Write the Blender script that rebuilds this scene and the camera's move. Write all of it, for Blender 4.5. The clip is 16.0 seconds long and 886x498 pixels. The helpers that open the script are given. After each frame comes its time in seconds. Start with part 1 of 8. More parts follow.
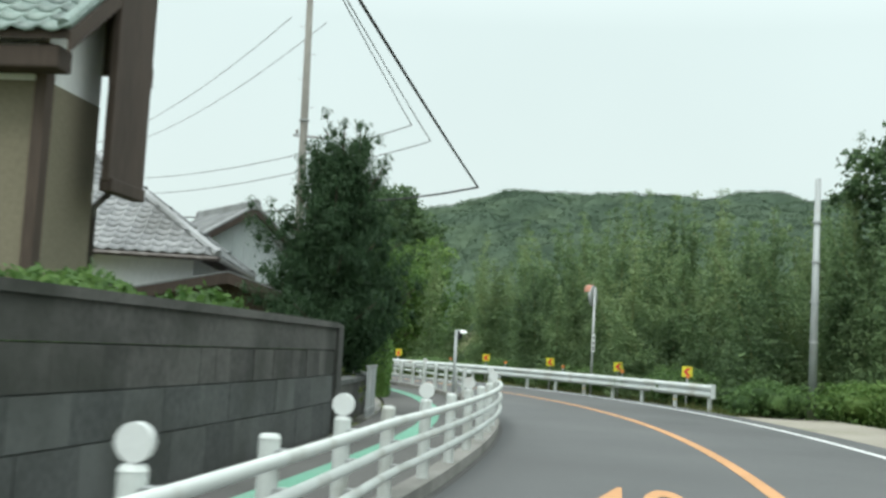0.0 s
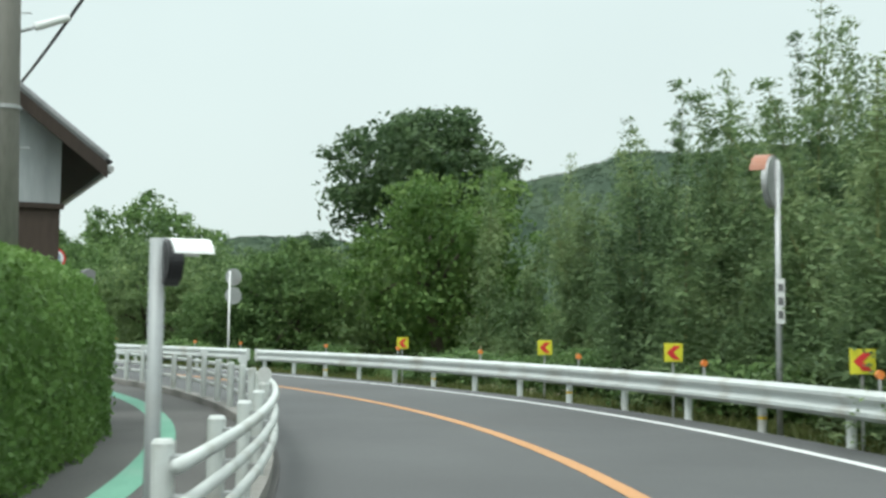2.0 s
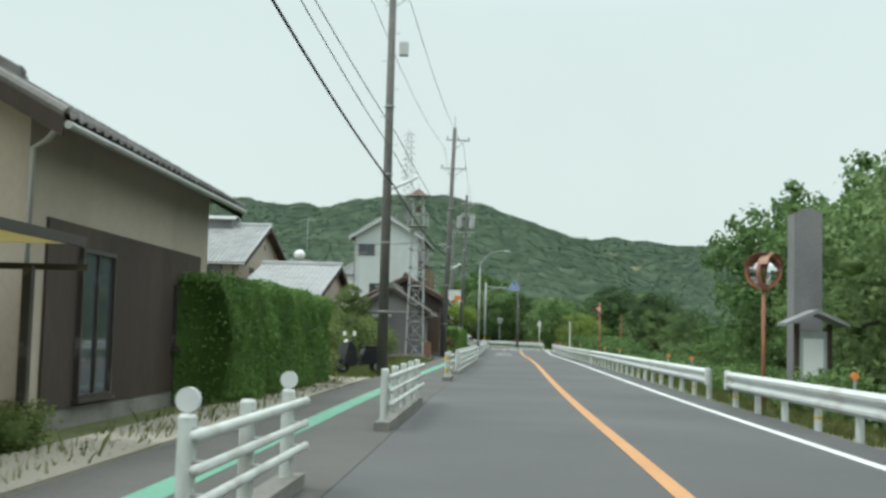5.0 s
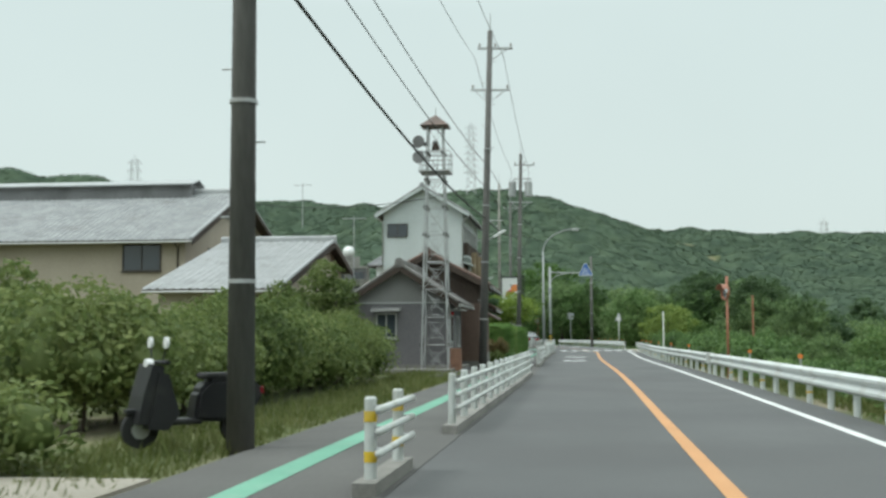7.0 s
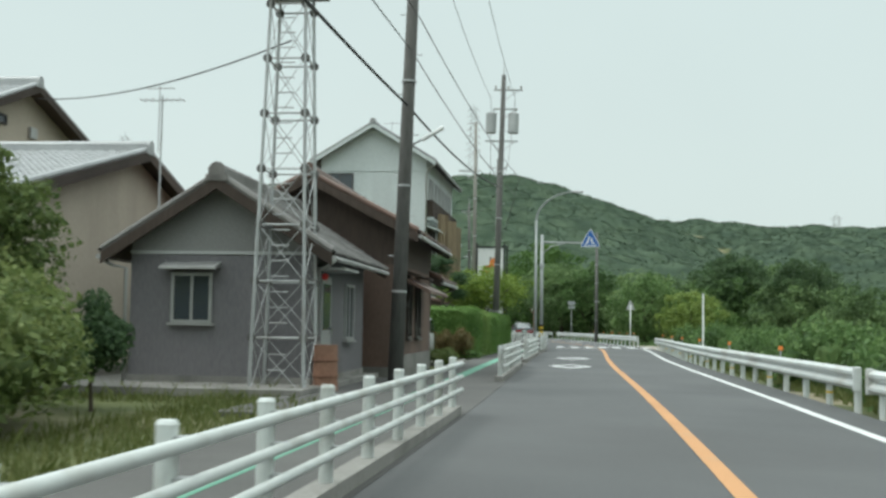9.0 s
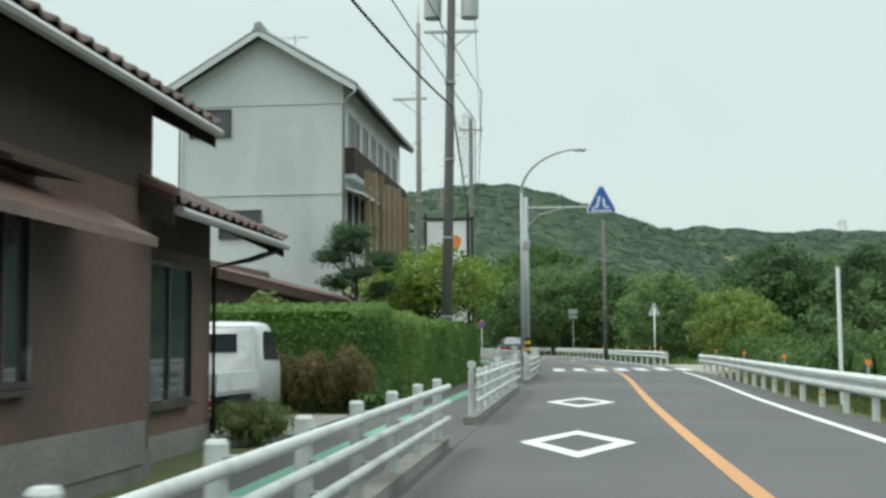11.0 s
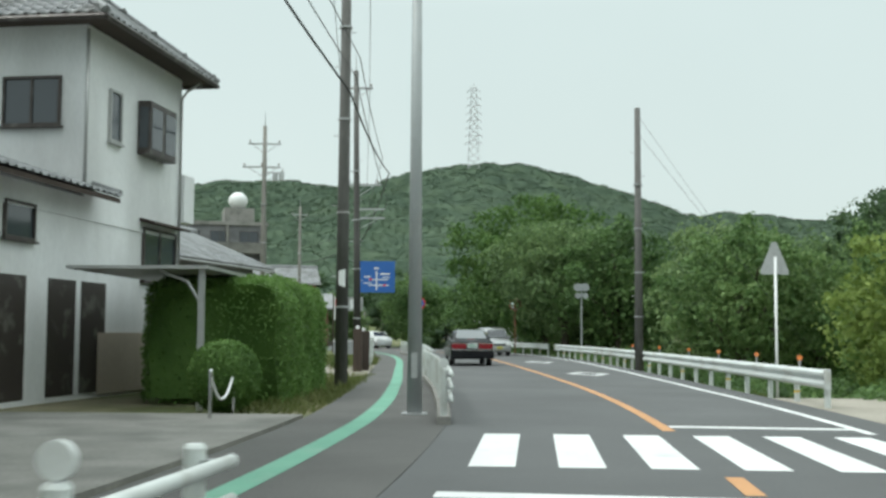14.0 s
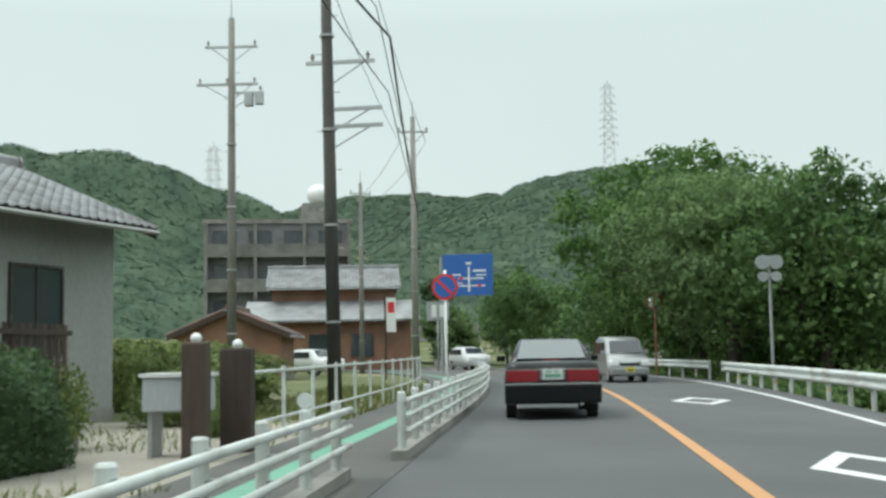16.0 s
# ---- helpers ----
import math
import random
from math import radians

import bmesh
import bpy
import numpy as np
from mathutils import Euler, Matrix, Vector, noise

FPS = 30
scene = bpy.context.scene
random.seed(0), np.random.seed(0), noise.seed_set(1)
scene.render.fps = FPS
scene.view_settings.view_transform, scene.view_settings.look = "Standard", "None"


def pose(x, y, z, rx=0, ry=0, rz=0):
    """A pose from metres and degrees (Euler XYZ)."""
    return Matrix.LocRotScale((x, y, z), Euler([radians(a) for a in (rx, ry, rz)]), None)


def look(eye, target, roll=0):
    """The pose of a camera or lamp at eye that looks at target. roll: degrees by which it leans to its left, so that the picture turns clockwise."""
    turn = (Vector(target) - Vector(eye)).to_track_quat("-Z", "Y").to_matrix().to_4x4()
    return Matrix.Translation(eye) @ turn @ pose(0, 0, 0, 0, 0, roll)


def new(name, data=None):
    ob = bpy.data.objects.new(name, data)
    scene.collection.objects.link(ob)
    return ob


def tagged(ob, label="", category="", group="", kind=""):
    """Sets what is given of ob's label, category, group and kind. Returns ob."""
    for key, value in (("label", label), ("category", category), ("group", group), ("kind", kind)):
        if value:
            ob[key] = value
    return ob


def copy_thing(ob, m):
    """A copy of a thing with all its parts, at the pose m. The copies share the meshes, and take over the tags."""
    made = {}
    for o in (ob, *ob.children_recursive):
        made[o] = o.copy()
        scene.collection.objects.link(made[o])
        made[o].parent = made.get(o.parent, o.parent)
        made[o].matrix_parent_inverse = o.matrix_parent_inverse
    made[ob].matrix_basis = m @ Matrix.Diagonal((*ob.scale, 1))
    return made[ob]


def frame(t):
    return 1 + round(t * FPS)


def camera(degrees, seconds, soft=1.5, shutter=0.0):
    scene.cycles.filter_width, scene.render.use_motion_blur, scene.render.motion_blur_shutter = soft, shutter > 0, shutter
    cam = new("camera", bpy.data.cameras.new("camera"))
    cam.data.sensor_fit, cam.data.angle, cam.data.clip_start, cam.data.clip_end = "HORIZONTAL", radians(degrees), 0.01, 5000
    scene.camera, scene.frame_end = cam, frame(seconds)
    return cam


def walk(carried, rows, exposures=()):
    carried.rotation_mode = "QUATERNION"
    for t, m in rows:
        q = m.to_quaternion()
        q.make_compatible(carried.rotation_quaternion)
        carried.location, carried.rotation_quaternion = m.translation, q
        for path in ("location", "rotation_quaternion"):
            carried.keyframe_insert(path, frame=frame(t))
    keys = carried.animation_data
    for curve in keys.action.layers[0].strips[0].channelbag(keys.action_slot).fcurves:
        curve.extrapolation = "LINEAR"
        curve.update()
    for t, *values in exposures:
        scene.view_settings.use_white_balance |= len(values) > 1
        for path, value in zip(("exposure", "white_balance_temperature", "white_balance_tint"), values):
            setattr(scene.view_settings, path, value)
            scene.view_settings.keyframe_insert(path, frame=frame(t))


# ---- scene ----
cam = camera(42.78, 16.0, 2.8, 0.15)
PATH = [
    (0, (1.062, 2.149, 1.255), (0.986, 4.140, 1.431), 3.23),
    (0.5, (1.661, 8.200, 1.260), (1.631, 10.193, 1.426), 1.35),
    (1, (2.231, 14.151, 1.257), (2.190, 16.145, 1.411), -0.12),
    (1.5, (2.644, 19.955, 1.245), (2.520, 21.947, 1.386), 0.52),
    (2, (2.696, 25.582, 1.302), (2.398, 27.554, 1.448), 0.54),
    (2.5, (2.186, 31.052, 1.257), (1.672, 32.980, 1.395), 0.45),
    (3, (0.911, 36.482, 1.293), (0.159, 38.331, 1.426), 1.58),
    (3.5, (-0.993, 41.654, 1.267), (-1.986, 43.385, 1.401), 1.68),
    (4, (-3.441, 46.397, 1.271), (-4.653, 47.981, 1.407), 1.71),
    (4.5, (-6.436, 50.719, 1.268), (-7.816, 52.160, 1.412), 2.01),
    (4.7, (-7.746, 52.386, 1.268), (-9.177, 53.776, 1.417), 2.21),
    (6.8, (-23.740, 69.287, 1.318), (-25.291, 70.541, 1.470), -0.31),
    (7, (-25.279, 70.921, 1.329), (-26.830, 72.175, 1.481), -0.21),
    (7.5, (-28.938, 74.704, 1.323), (-30.490, 75.958, 1.466), 0.64),
    (8, (-32.638, 78.573, 1.314), (-34.192, 79.825, 1.447), 0.77),
    (8.5, (-36.392, 82.496, 1.256), (-37.946, 83.749, 1.384), 0.61),
    (9, (-40.213, 86.475, 1.244), (-41.770, 87.723, 1.379), 0.94),
    (9.2, (-41.670, 88.072, 1.230), (-43.231, 89.314, 1.370), 0.64),
    (11.3, (-58.725, 105.115, 1.219), (-60.275, 106.366, 1.394), -0.92),
    (11.5, (-60.348, 106.862, 1.235), (-61.898, 108.114, 1.406), -1.52),
    (12, (-64.549, 111.194, 1.255), (-66.099, 112.449, 1.404), -1.52),
    (12.5, (-68.854, 115.639, 1.244), (-70.404, 116.894, 1.389), -0.85),
    (13, (-73.202, 120.185, 1.270), (-74.756, 121.435, 1.415), -0.80),
    (13.5, (-77.668, 124.719, 1.271), (-79.231, 125.956, 1.424), -0.50),
    (14, (-82.129, 129.216, 1.316), (-83.702, 130.442, 1.465), 0.29),
    (14.5, (-86.592, 133.723, 1.267), (-88.185, 134.923, 1.420), -0.49),
    (15, (-91.120, 138.160, 1.253), (-92.753, 139.302, 1.426), -1.42),
    (15.5, (-95.935, 142.355, 1.263), (-97.617, 143.425, 1.432), -1.76),
    (16, (-101.018, 146.300, 1.303), (-102.729, 147.319, 1.481), -1.02),
]
walk(cam, [(t, look(eye, target, roll)) for t, eye, target, roll in PATH],
     exposures=[(0.0, 0.22), (2.0, 0.2), (4.5, 0.12), (7.0, 0.02), (9.0, 0.02), (12.0, 0.06), (16.0, 0.06)])

# ---------------------------------------------------------------- light
world = bpy.data.worlds.new("sky")
scene.world = world
world.use_nodes = True
wn, wl = world.node_tree.nodes, world.node_tree.links
wn.clear()
w_out = wn.new("ShaderNodeOutputWorld")
w_bg = wn.new("ShaderNodeBackground")
w_sky = wn.new("ShaderNodeTexSky")
w_sky.sky_type = "NISHITA"
w_sky.sun_disc = False
SUN_EL, SUN_AZ = 58.0, 205.0
w_sky.sun_elevation, w_sky.sun_rotation = radians(SUN_EL), radians(SUN_AZ)
w_sky.dust_density = 4.0
w_scale = wn.new("ShaderNodeVectorMath")
w_scale.operation = "SCALE"
w_scale.inputs["Scale"].default_value = 0.10
wl.new(w_sky.outputs[0], w_scale.inputs[0])
# cloud layer: pale near the horizon, brighter towards the zenith, as an overcast sky is
w_co = wn.new("ShaderNodeTexCoord")
w_sep = wn.new("ShaderNodeSeparateXYZ")
wl.new(w_co.outputs["Generated"], w_sep.inputs[0])
w_ramp = wn.new("ShaderNodeValToRGB")
w_ramp.color_ramp.elements[0].position, w_ramp.color_ramp.elements[0].color = 0.0, (0.705, 0.82, 0.79, 1)
w_ramp.color_ramp.elements[1].position, w_ramp.color_ramp.elements[1].color = 0.85, (1.95, 2.2, 2.17, 1)
e = w_ramp.color_ramp.elements.new(0.28)
e.color = (0.70, 0.83, 0.81, 1)
wl.new(w_sep.outputs["Z"], w_ramp.inputs[0])
w_no = wn.new("ShaderNodeTexNoise")
w_no.inputs["Scale"].default_value = 2.2
w_no.inputs["Detail"].default_value = 4
wl.new(w_co.outputs["Generated"], w_no.inputs["Vector"])
w_map = wn.new("ShaderNodeMapRange")
w_map.inputs["From Min"].default_value, w_map.inputs["From Max"].default_value = 0.3, 0.7
w_map.inputs["To Min"].default_value, w_map.inputs["To Max"].default_value = 0.97, 1.03
wl.new(w_no.outputs[0], w_map.inputs[0])
w_cl = wn.new("ShaderNodeVectorMath")
w_cl.operation = "SCALE"
wl.new(w_ramp.outputs[0], w_cl.inputs[0])
wl.new(w_map.outputs[0], w_cl.inputs["Scale"])
w_mix = wn.new("ShaderNodeMix")
w_mix.data_type = "RGBA"
w_mix.inputs["Factor"].default_value = 0.92
wl.new(w_scale.outputs[0], w_mix.inputs["A"])
wl.new(w_cl.outputs[0], w_mix.inputs["B"])
wl.new(w_mix.outputs["Result"], w_bg.inputs[0])
wl.new(w_bg.outputs[0], w_out.inputs[0])
w_bg.inputs[1].default_value = 1.0

sun = new("sun", bpy.data.lights.new("sun", "SUN"))
sun.data.energy, sun.data.angle, sun.data.color = 1.3, radians(14), (0.96, 0.98, 0.94)
_az, _el = radians(SUN_AZ), radians(SUN_EL)
sun.matrix_world = look((0, 0, 60), (-60 * math.sin(_az) * math.cos(_el), -60 * math.cos(_az) * math.cos(_el), 60 - 60 * math.sin(_el)))

# ---------------------------------------------------------------- materials


def _ramp(nt, src, stops):
    r = nt.nodes.new("ShaderNodeValToRGB")
    els = r.color_ramp.elements
    els[0].position, els[0].color = stops[0][0], (*stops[0][1], 1)
    els[1].position, els[1].color = stops[-1][0], (*stops[-1][1], 1)
    for p, c in stops[1:-1]:
        k = els.new(p)
        k.color = (*c, 1)
    nt.links.new(src, r.inputs[0])
    return r.outputs[0]


def surface(name, low, high, rough=0.8, metal=0.0, coarse=0.6, fine=14.0, relief=0.25, stain=None, stain_scale=0.25,
            stain_range=(0.52, 0.72), per_object=0.0, per_island=0.0, stretch=(1, 1, 1), spec=0.4, depth=0.004):
    """A material with large and small variation, stains and fine relief, laid out in world metres."""
    m = bpy.data.materials.new(name)
    m.use_nodes = True
    nt = m.node_tree
    n, l = nt.nodes, nt.links
    bsdf = n["Principled BSDF"]
    co = n.new("ShaderNodeNewGeometry")
    mp = n.new("ShaderNodeMapping")
    mp.inputs["Scale"].default_value = stretch
    l.new(co.outputs["Position"], mp.inputs["Vector"])
    a = n.new("ShaderNodeTexNoise")
    a.inputs["Scale"].default_value, a.inputs["Detail"].default_value = coarse, 6
    b = n.new("ShaderNodeTexNoise")
    b.inputs["Scale"].default_value, b.inputs["Detail"].default_value = fine, 5
    l.new(mp.outputs[0], a.inputs["Vector"])
    l.new(mp.outputs[0], b.inputs["Vector"])
    mx = n.new("ShaderNodeMath")
    mx.operation = "ADD"
    l.new(a.outputs[0], mx.inputs[0])
    l.new(b.outputs[0], mx.inputs[1])
    hf = n.new("ShaderNodeMath")
    hf.operation = "MULTIPLY"
    hf.inputs[1].default_value = 0.5
    l.new(mx.outputs[0], hf.inputs[0])
    src = hf.outputs[0]
    for amount, node, out in ((per_object, "ShaderNodeObjectInfo", "Random"), (per_island, "ShaderNodeNewGeometry", "Random Per Island")):
        if amount:
            oi = n.new(node)
            k = n.new("ShaderNodeMath")
            k.operation = "MULTIPLY_ADD"
            k.inputs[1].default_value, k.inputs[2].default_value = amount, -amount / 2
            l.new(oi.outputs[out], k.inputs[0])
            ad = n.new("ShaderNodeMath")
            ad.operation = "ADD"
            l.new(src, ad.inputs[0])
            l.new(k.outputs[0], ad.inputs[1])
            src = ad.outputs[0]
    col = _ramp(nt, src, [(0.32, low), (0.68, high)])
    if stain:
        sn = n.new("ShaderNodeTexNoise")
        sn.inputs["Scale"].default_value, sn.inputs["Detail"].default_value = stain_scale, 7
        l.new(mp.outputs[0], sn.inputs["Vector"])
        f = n.new("ShaderNodeMapRange")
        f.inputs["From Min"].default_value, f.inputs["From Max"].default_value = stain_range
        f.inputs["To Max"].default_value = 0.85
        l.new(sn.outputs[0], f.inputs[0])
        x = n.new("ShaderNodeMix")
        x.data_type = "RGBA"
        l.new(f.outputs[0], x.inputs["Factor"])
        l.new(col, x.inputs["A"])
        x.inputs["B"].default_value = (*stain, 1)
        col = x.outputs["Result"]
    l.new(col, bsdf.inputs["Base Color"])
    bsdf.inputs["Roughness"].default_value = rough
    bsdf.inputs["Metallic"].default_value = metal
    bsdf.inputs["Specular IOR Level"].default_value = spec
    if relief:
        bp = n.new("ShaderNodeBump")
        bp.inputs["Strength"].default_value, bp.inputs["Distance"].default_value = relief, depth
        l.new(b.outputs[0], bp.inputs["Height"])
        l.new(bp.outputs[0], bsdf.inputs["Normal"])
    return m


def leafy(name, dark, mid, light, rough=0.55, patch=0.35, patch_amount=0.5, thin=0.4, each=0.45):
    """Foliage: each leaf takes its own shade, and whole patches drift between shades."""
    m = bpy.data.materials.new(name)
    m.use_nodes = True
    nt = m.node_tree
    n, l = nt.nodes, nt.links
    bsdf = n["Principled BSDF"]
    g = n.new("ShaderNodeNewGeometry")
    no = n.new("ShaderNodeTexNoise")
    no.inputs["Scale"].default_value, no.inputs["Detail"].default_value = patch, 4
    l.new(g.outputs["Position"], no.inputs["Vector"])
    ma = n.new("ShaderNodeMath")
    ma.operation = "MULTIPLY_ADD"
    ma.inputs[1].default_value, ma.inputs[2].default_value = each, (0.45 - each) / 2
    l.new(g.outputs["Random Per Island"], ma.inputs[0])
    mb = n.new("ShaderNodeMath")
    mb.operation = "MULTIPLY_ADD"
    mb.inputs[1].default_value = 0.55 + patch_amount
    l.new(no.outputs[0], mb.inputs[0])
    l.new(ma.outputs[0], mb.inputs[2])
    sb = n.new("ShaderNodeMath")
    sb.operation = "SUBTRACT"
    sb.inputs[1].default_value = patch_amount / 2
    l.new(mb.outputs[0], sb.inputs[0])
    oi = n.new("ShaderNodeObjectInfo")
    oa = n.new("ShaderNodeMath")
    oa.operation = "MULTIPLY_ADD"
    oa.inputs[1].default_value, oa.inputs[2].default_value = 0.24, -0.12
    l.new(oi.outputs["Random"], oa.inputs[0])
    ob = n.new("ShaderNodeMath")
    ob.operation = "ADD"
    l.new(oa.outputs[0], ob.inputs[0])
    l.new(sb.outputs[0], ob.inputs[1])
    col = _ramp(nt, ob.outputs[0], [(0.18, dark), (0.5, mid), (0.88, light)])
    l.new(col, bsdf.inputs["Base Color"])
    bsdf.inputs["Roughness"].default_value = rough
    bsdf.inputs["Specular IOR Level"].default_value = 0.2
    if thin:
        # light shines through the blades
        tr = n.new("ShaderNodeBsdfTranslucent")
        mixs = n.new("ShaderNodeMixShader")
        mixs.inputs[0].default_value = thin
        l.new(col, tr.inputs[0])
        l.new(bsdf.outputs[0], mixs.inputs[1])
        l.new(tr.outputs[0], mixs.inputs[2])
        l.new(mixs.outputs[0], n["Material Output"].inputs["Surface"])
    else:
        fn = n.new("ShaderNodeTexNoise")
        fn.inputs["Scale"].default_value, fn.inputs["Detail"].default_value = 0.9, 6
        l.new(g.outputs["Position"], fn.inputs["Vector"])
        bp = n.new("ShaderNodeBump")
        bp.inputs["Strength"].default_value, bp.inputs["Distance"].default_value = 1.0, 1.1
        l.new(fn.outputs[0], bp.inputs["Height"])
        l.new(bp.outputs[0], bsdf.inputs["Normal"])
    return m


def paint(name, col, rough=0.45, metal=0.0, dirt=(0.3, 0.3, 0.27), dirt_from=0.56, coat=0.0, scale=2.5):
    """A painted or plastic surface with slight fading and grime."""
    lo = tuple(c * 0.88 for c in col)
    m = surface(name, lo, col, rough, metal, 1.2, 30, 0.06, dirt, scale, (dirt_from, dirt_from + 0.28), per_object=0.25)
    m.node_tree.nodes["Principled BSDF"].inputs["Coat Weight"].default_value = coat
    return m


def glass(name, tint=(0.05, 0.06, 0.07), rough=0.05):
    m = bpy.data.materials.new(name)
    m.use_nodes = True
    b = m.node_tree.nodes["Principled BSDF"]
    b.inputs["Base Color"].default_value = (*tint, 1)
    b.inputs["Roughness"].default_value = rough
    b.inputs["Specular IOR Level"].default_value = 0.7
    return m


M_ASPHALT = surface("asphalt", (0.062, 0.064, 0.065), (0.112, 0.114, 0.114), 0.82, 0, 0.25, 45, 0.5, (0.068, 0.068, 0.068), 0.18, (0.5, 0.78), depth=0.006)
M_WALKWAY = surface("walkway_asphalt", (0.068, 0.066, 0.063), (0.115, 0.112, 0.106), 0.88, 0, 0.5, 40, 0.5, (0.07, 0.07, 0.065), 0.4, (0.5, 0.75), depth=0.006)
M_CONCRETE = surface("concrete", (0.17, 0.165, 0.15), (0.29, 0.28, 0.26), 0.9, 0, 0.9, 22, 0.4, (0.10, 0.10, 0.09), 0.7, (0.48, 0.72), per_object=0.2)
M_YELLOW_LINE = surface("orange_road_paint", (0.42, 0.215, 0.092), (0.55, 0.285, 0.125), 0.75, 0, 0.8, 35, 0.3, (0.36, 0.25, 0.15), 1.6, (0.58, 0.85))
M_WHITE_LINE = surface("white_road_paint", (0.52, 0.53, 0.52), (0.74, 0.75, 0.74), 0.75, 0, 0.8, 35, 0.3, (0.33, 0.33, 0.32), 1.4, (0.6, 0.85))
M_GREEN_LINE = surface("green_road_paint", (0.10, 0.27, 0.19), (0.16, 0.36, 0.265), 0.8, 0, 0.8, 35, 0.3, (0.24, 0.33, 0.28), 1.2, (0.55, 0.85))
M_GRASS_SOIL = surface("grass_and_soil", (0.055, 0.075, 0.022), (0.13, 0.14, 0.055), 0.95, 0, 0.35, 9, 0.8, (0.26, 0.22, 0.15), 0.16, (0.53, 0.66), depth=0.02)
M_GRAVEL = surface("pale_gravel", (0.22, 0.20, 0.165), (0.36, 0.33, 0.28), 0.95, 0, 0.5, 26, 0.8, (0.16, 0.17, 0.09), 0.35, (0.55, 0.7), depth=0.02)
M_FENCE_WHITE = paint("white_fence_paint", (0.58, 0.61, 0.59), 0.45, 0.0, (0.27, 0.26, 0.22), 0.50)
M_RAIL_WHITE = paint("white_guard_rail_paint", (0.60, 0.635, 0.62), 0.42, 0.0, (0.31, 0.28, 0.23), 0.52, scale=1.3)
M_GALV = surface("galvanised_steel", (0.34, 0.35, 0.35), (0.52, 0.53, 0.53), 0.5, 0.55, 1.5, 25, 0.1, (0.26, 0.23, 0.2), 1.2, (0.58, 0.8), per_object=0.2)
M_DISC = paint("reflector_face", (0.66, 0.68, 0.67), 0.35, 0.0, (0.45, 0.44, 0.42), 0.5)
M_ORANGE = paint("orange_plastic", (0.85, 0.26, 0.06), 0.4)
M_SIGN_YELLOW = paint("yellow_sign", (0.72, 0.68, 0.05), 0.4, dirt_from=0.68)
M_SIGN_RED = paint("red_sign", (0.72, 0.05, 0.05), 0.4, dirt_from=0.68)
M_SIGN_BLUE = paint("blue_sign", (0.03, 0.13, 0.42), 0.4, dirt_from=0.7)
M_SIGN_WHITE = paint("white_sign", (0.80, 0.81, 0.80), 0.4, dirt_from=0.68)
M_BLACK = paint("black_paint", (0.02, 0.02, 0.022), 0.4, dirt=(0.06, 0.06, 0.05))
M_BAND_YELLOW = paint("yellow_band", (0.70, 0.47, 0.04), 0.45)
M_POLE = surface("pole_concrete", (0.15, 0.14, 0.125), (0.26, 0.25, 0.225), 0.9, 0, 0.7, 18, 0.3, (0.085, 0.08, 0.07), 0.6, (0.5, 0.75), per_object=0.3, stretch=(1, 1, 0.25))
M_POLE_DARK = surface("pole_dark", (0.095, 0.092, 0.087), (0.170, 0.165, 0.156), 0.9, 0, 0.7, 18, 0.3, (0.045, 0.042, 0.038), 0.6, (0.5, 0.75), stretch=(1, 1, 0.2))
M_CABLE = surface("cable_black", (0.025, 0.025, 0.027), (0.05, 0.05, 0.05), 0.6)
M_POLE_STEEL = paint("grey_steel_pole", (0.36, 0.38, 0.38), 0.5, 0.2)
M_INSUL = paint("insulator", (0.22, 0.2, 0.18), 0.35)
M_TILE_GREY = surface("grey_roof_tile", (0.17, 0.175, 0.18), (0.31, 0.315, 0.32), 0.42, 0, 1.2, 25, 0.2, (0.11, 0.11, 0.10), 0.7, (0.5, 0.75), per_object=0.3, per_island=0.25)
M_TILE_PALE = surface("pale_roof_tile", (0.27, 0.28, 0.285), (0.41, 0.42, 0.425), 0.38, 0, 1.2, 25, 0.2, (0.22, 0.22, 0.21), 0.7, (0.55, 0.8), per_object=0.25, per_island=0.2)
M_TILE_BROWN = surface("brown_roof_tile", (0.10, 0.055, 0.042), (0.19, 0.12, 0.095), 0.45, 0, 1.2, 25, 0.2, (0.07, 0.06, 0.05), 0.7, (0.5, 0.75), per_object=0.3, per_island=0.25)
M_TILE_GREEN = surface("green_grey_roof_tile", (0.11, 0.15, 0.14), (0.22, 0.29, 0.26), 0.4, 0, 1.2, 25, 0.2, (0.10, 0.10, 0.09), 0.7, (0.55, 0.8), per_object=0.3, per_island=0.25)
M_PLASTER_WHITE = surface("white_plaster", (0.66, 0.67, 0.67), (0.80, 0.81, 0.81), 0.85, 0, 0.4, 20, 0.15, (0.40, 0.40, 0.39), 0.35, (0.5, 0.78), stretch=(1, 1, 0.35))
M_PLASTER_PALE = surface("weathered_white_plaster", (0.46, 0.50, 0.50), (0.60, 0.64, 0.64), 0.85, 0, 0.4, 20, 0.15, (0.30, 0.32, 0.32), 0.4, (0.52, 0.8), stretch=(1, 1, 0.3))
M_PLASTER_BEIGE = surface("beige_render", (0.36, 0.31, 0.25), (0.46, 0.40, 0.33), 0.88, 0, 0.4, 24, 0.2, (0.28, 0.24, 0.19), 0.35, (0.55, 0.8), stretch=(1, 1, 0.35))
# tan clay with the wall's deep shade darkened into its colour
M_PLASTER_TAN = surface("shaded_tan_clay", (0.16, 0.142, 0.10), (0.225, 0.20, 0.145), 0.9, 0, 0.5, 20, 0.3, (0.2, 0.17, 0.12), 0.5, (0.5, 0.75))
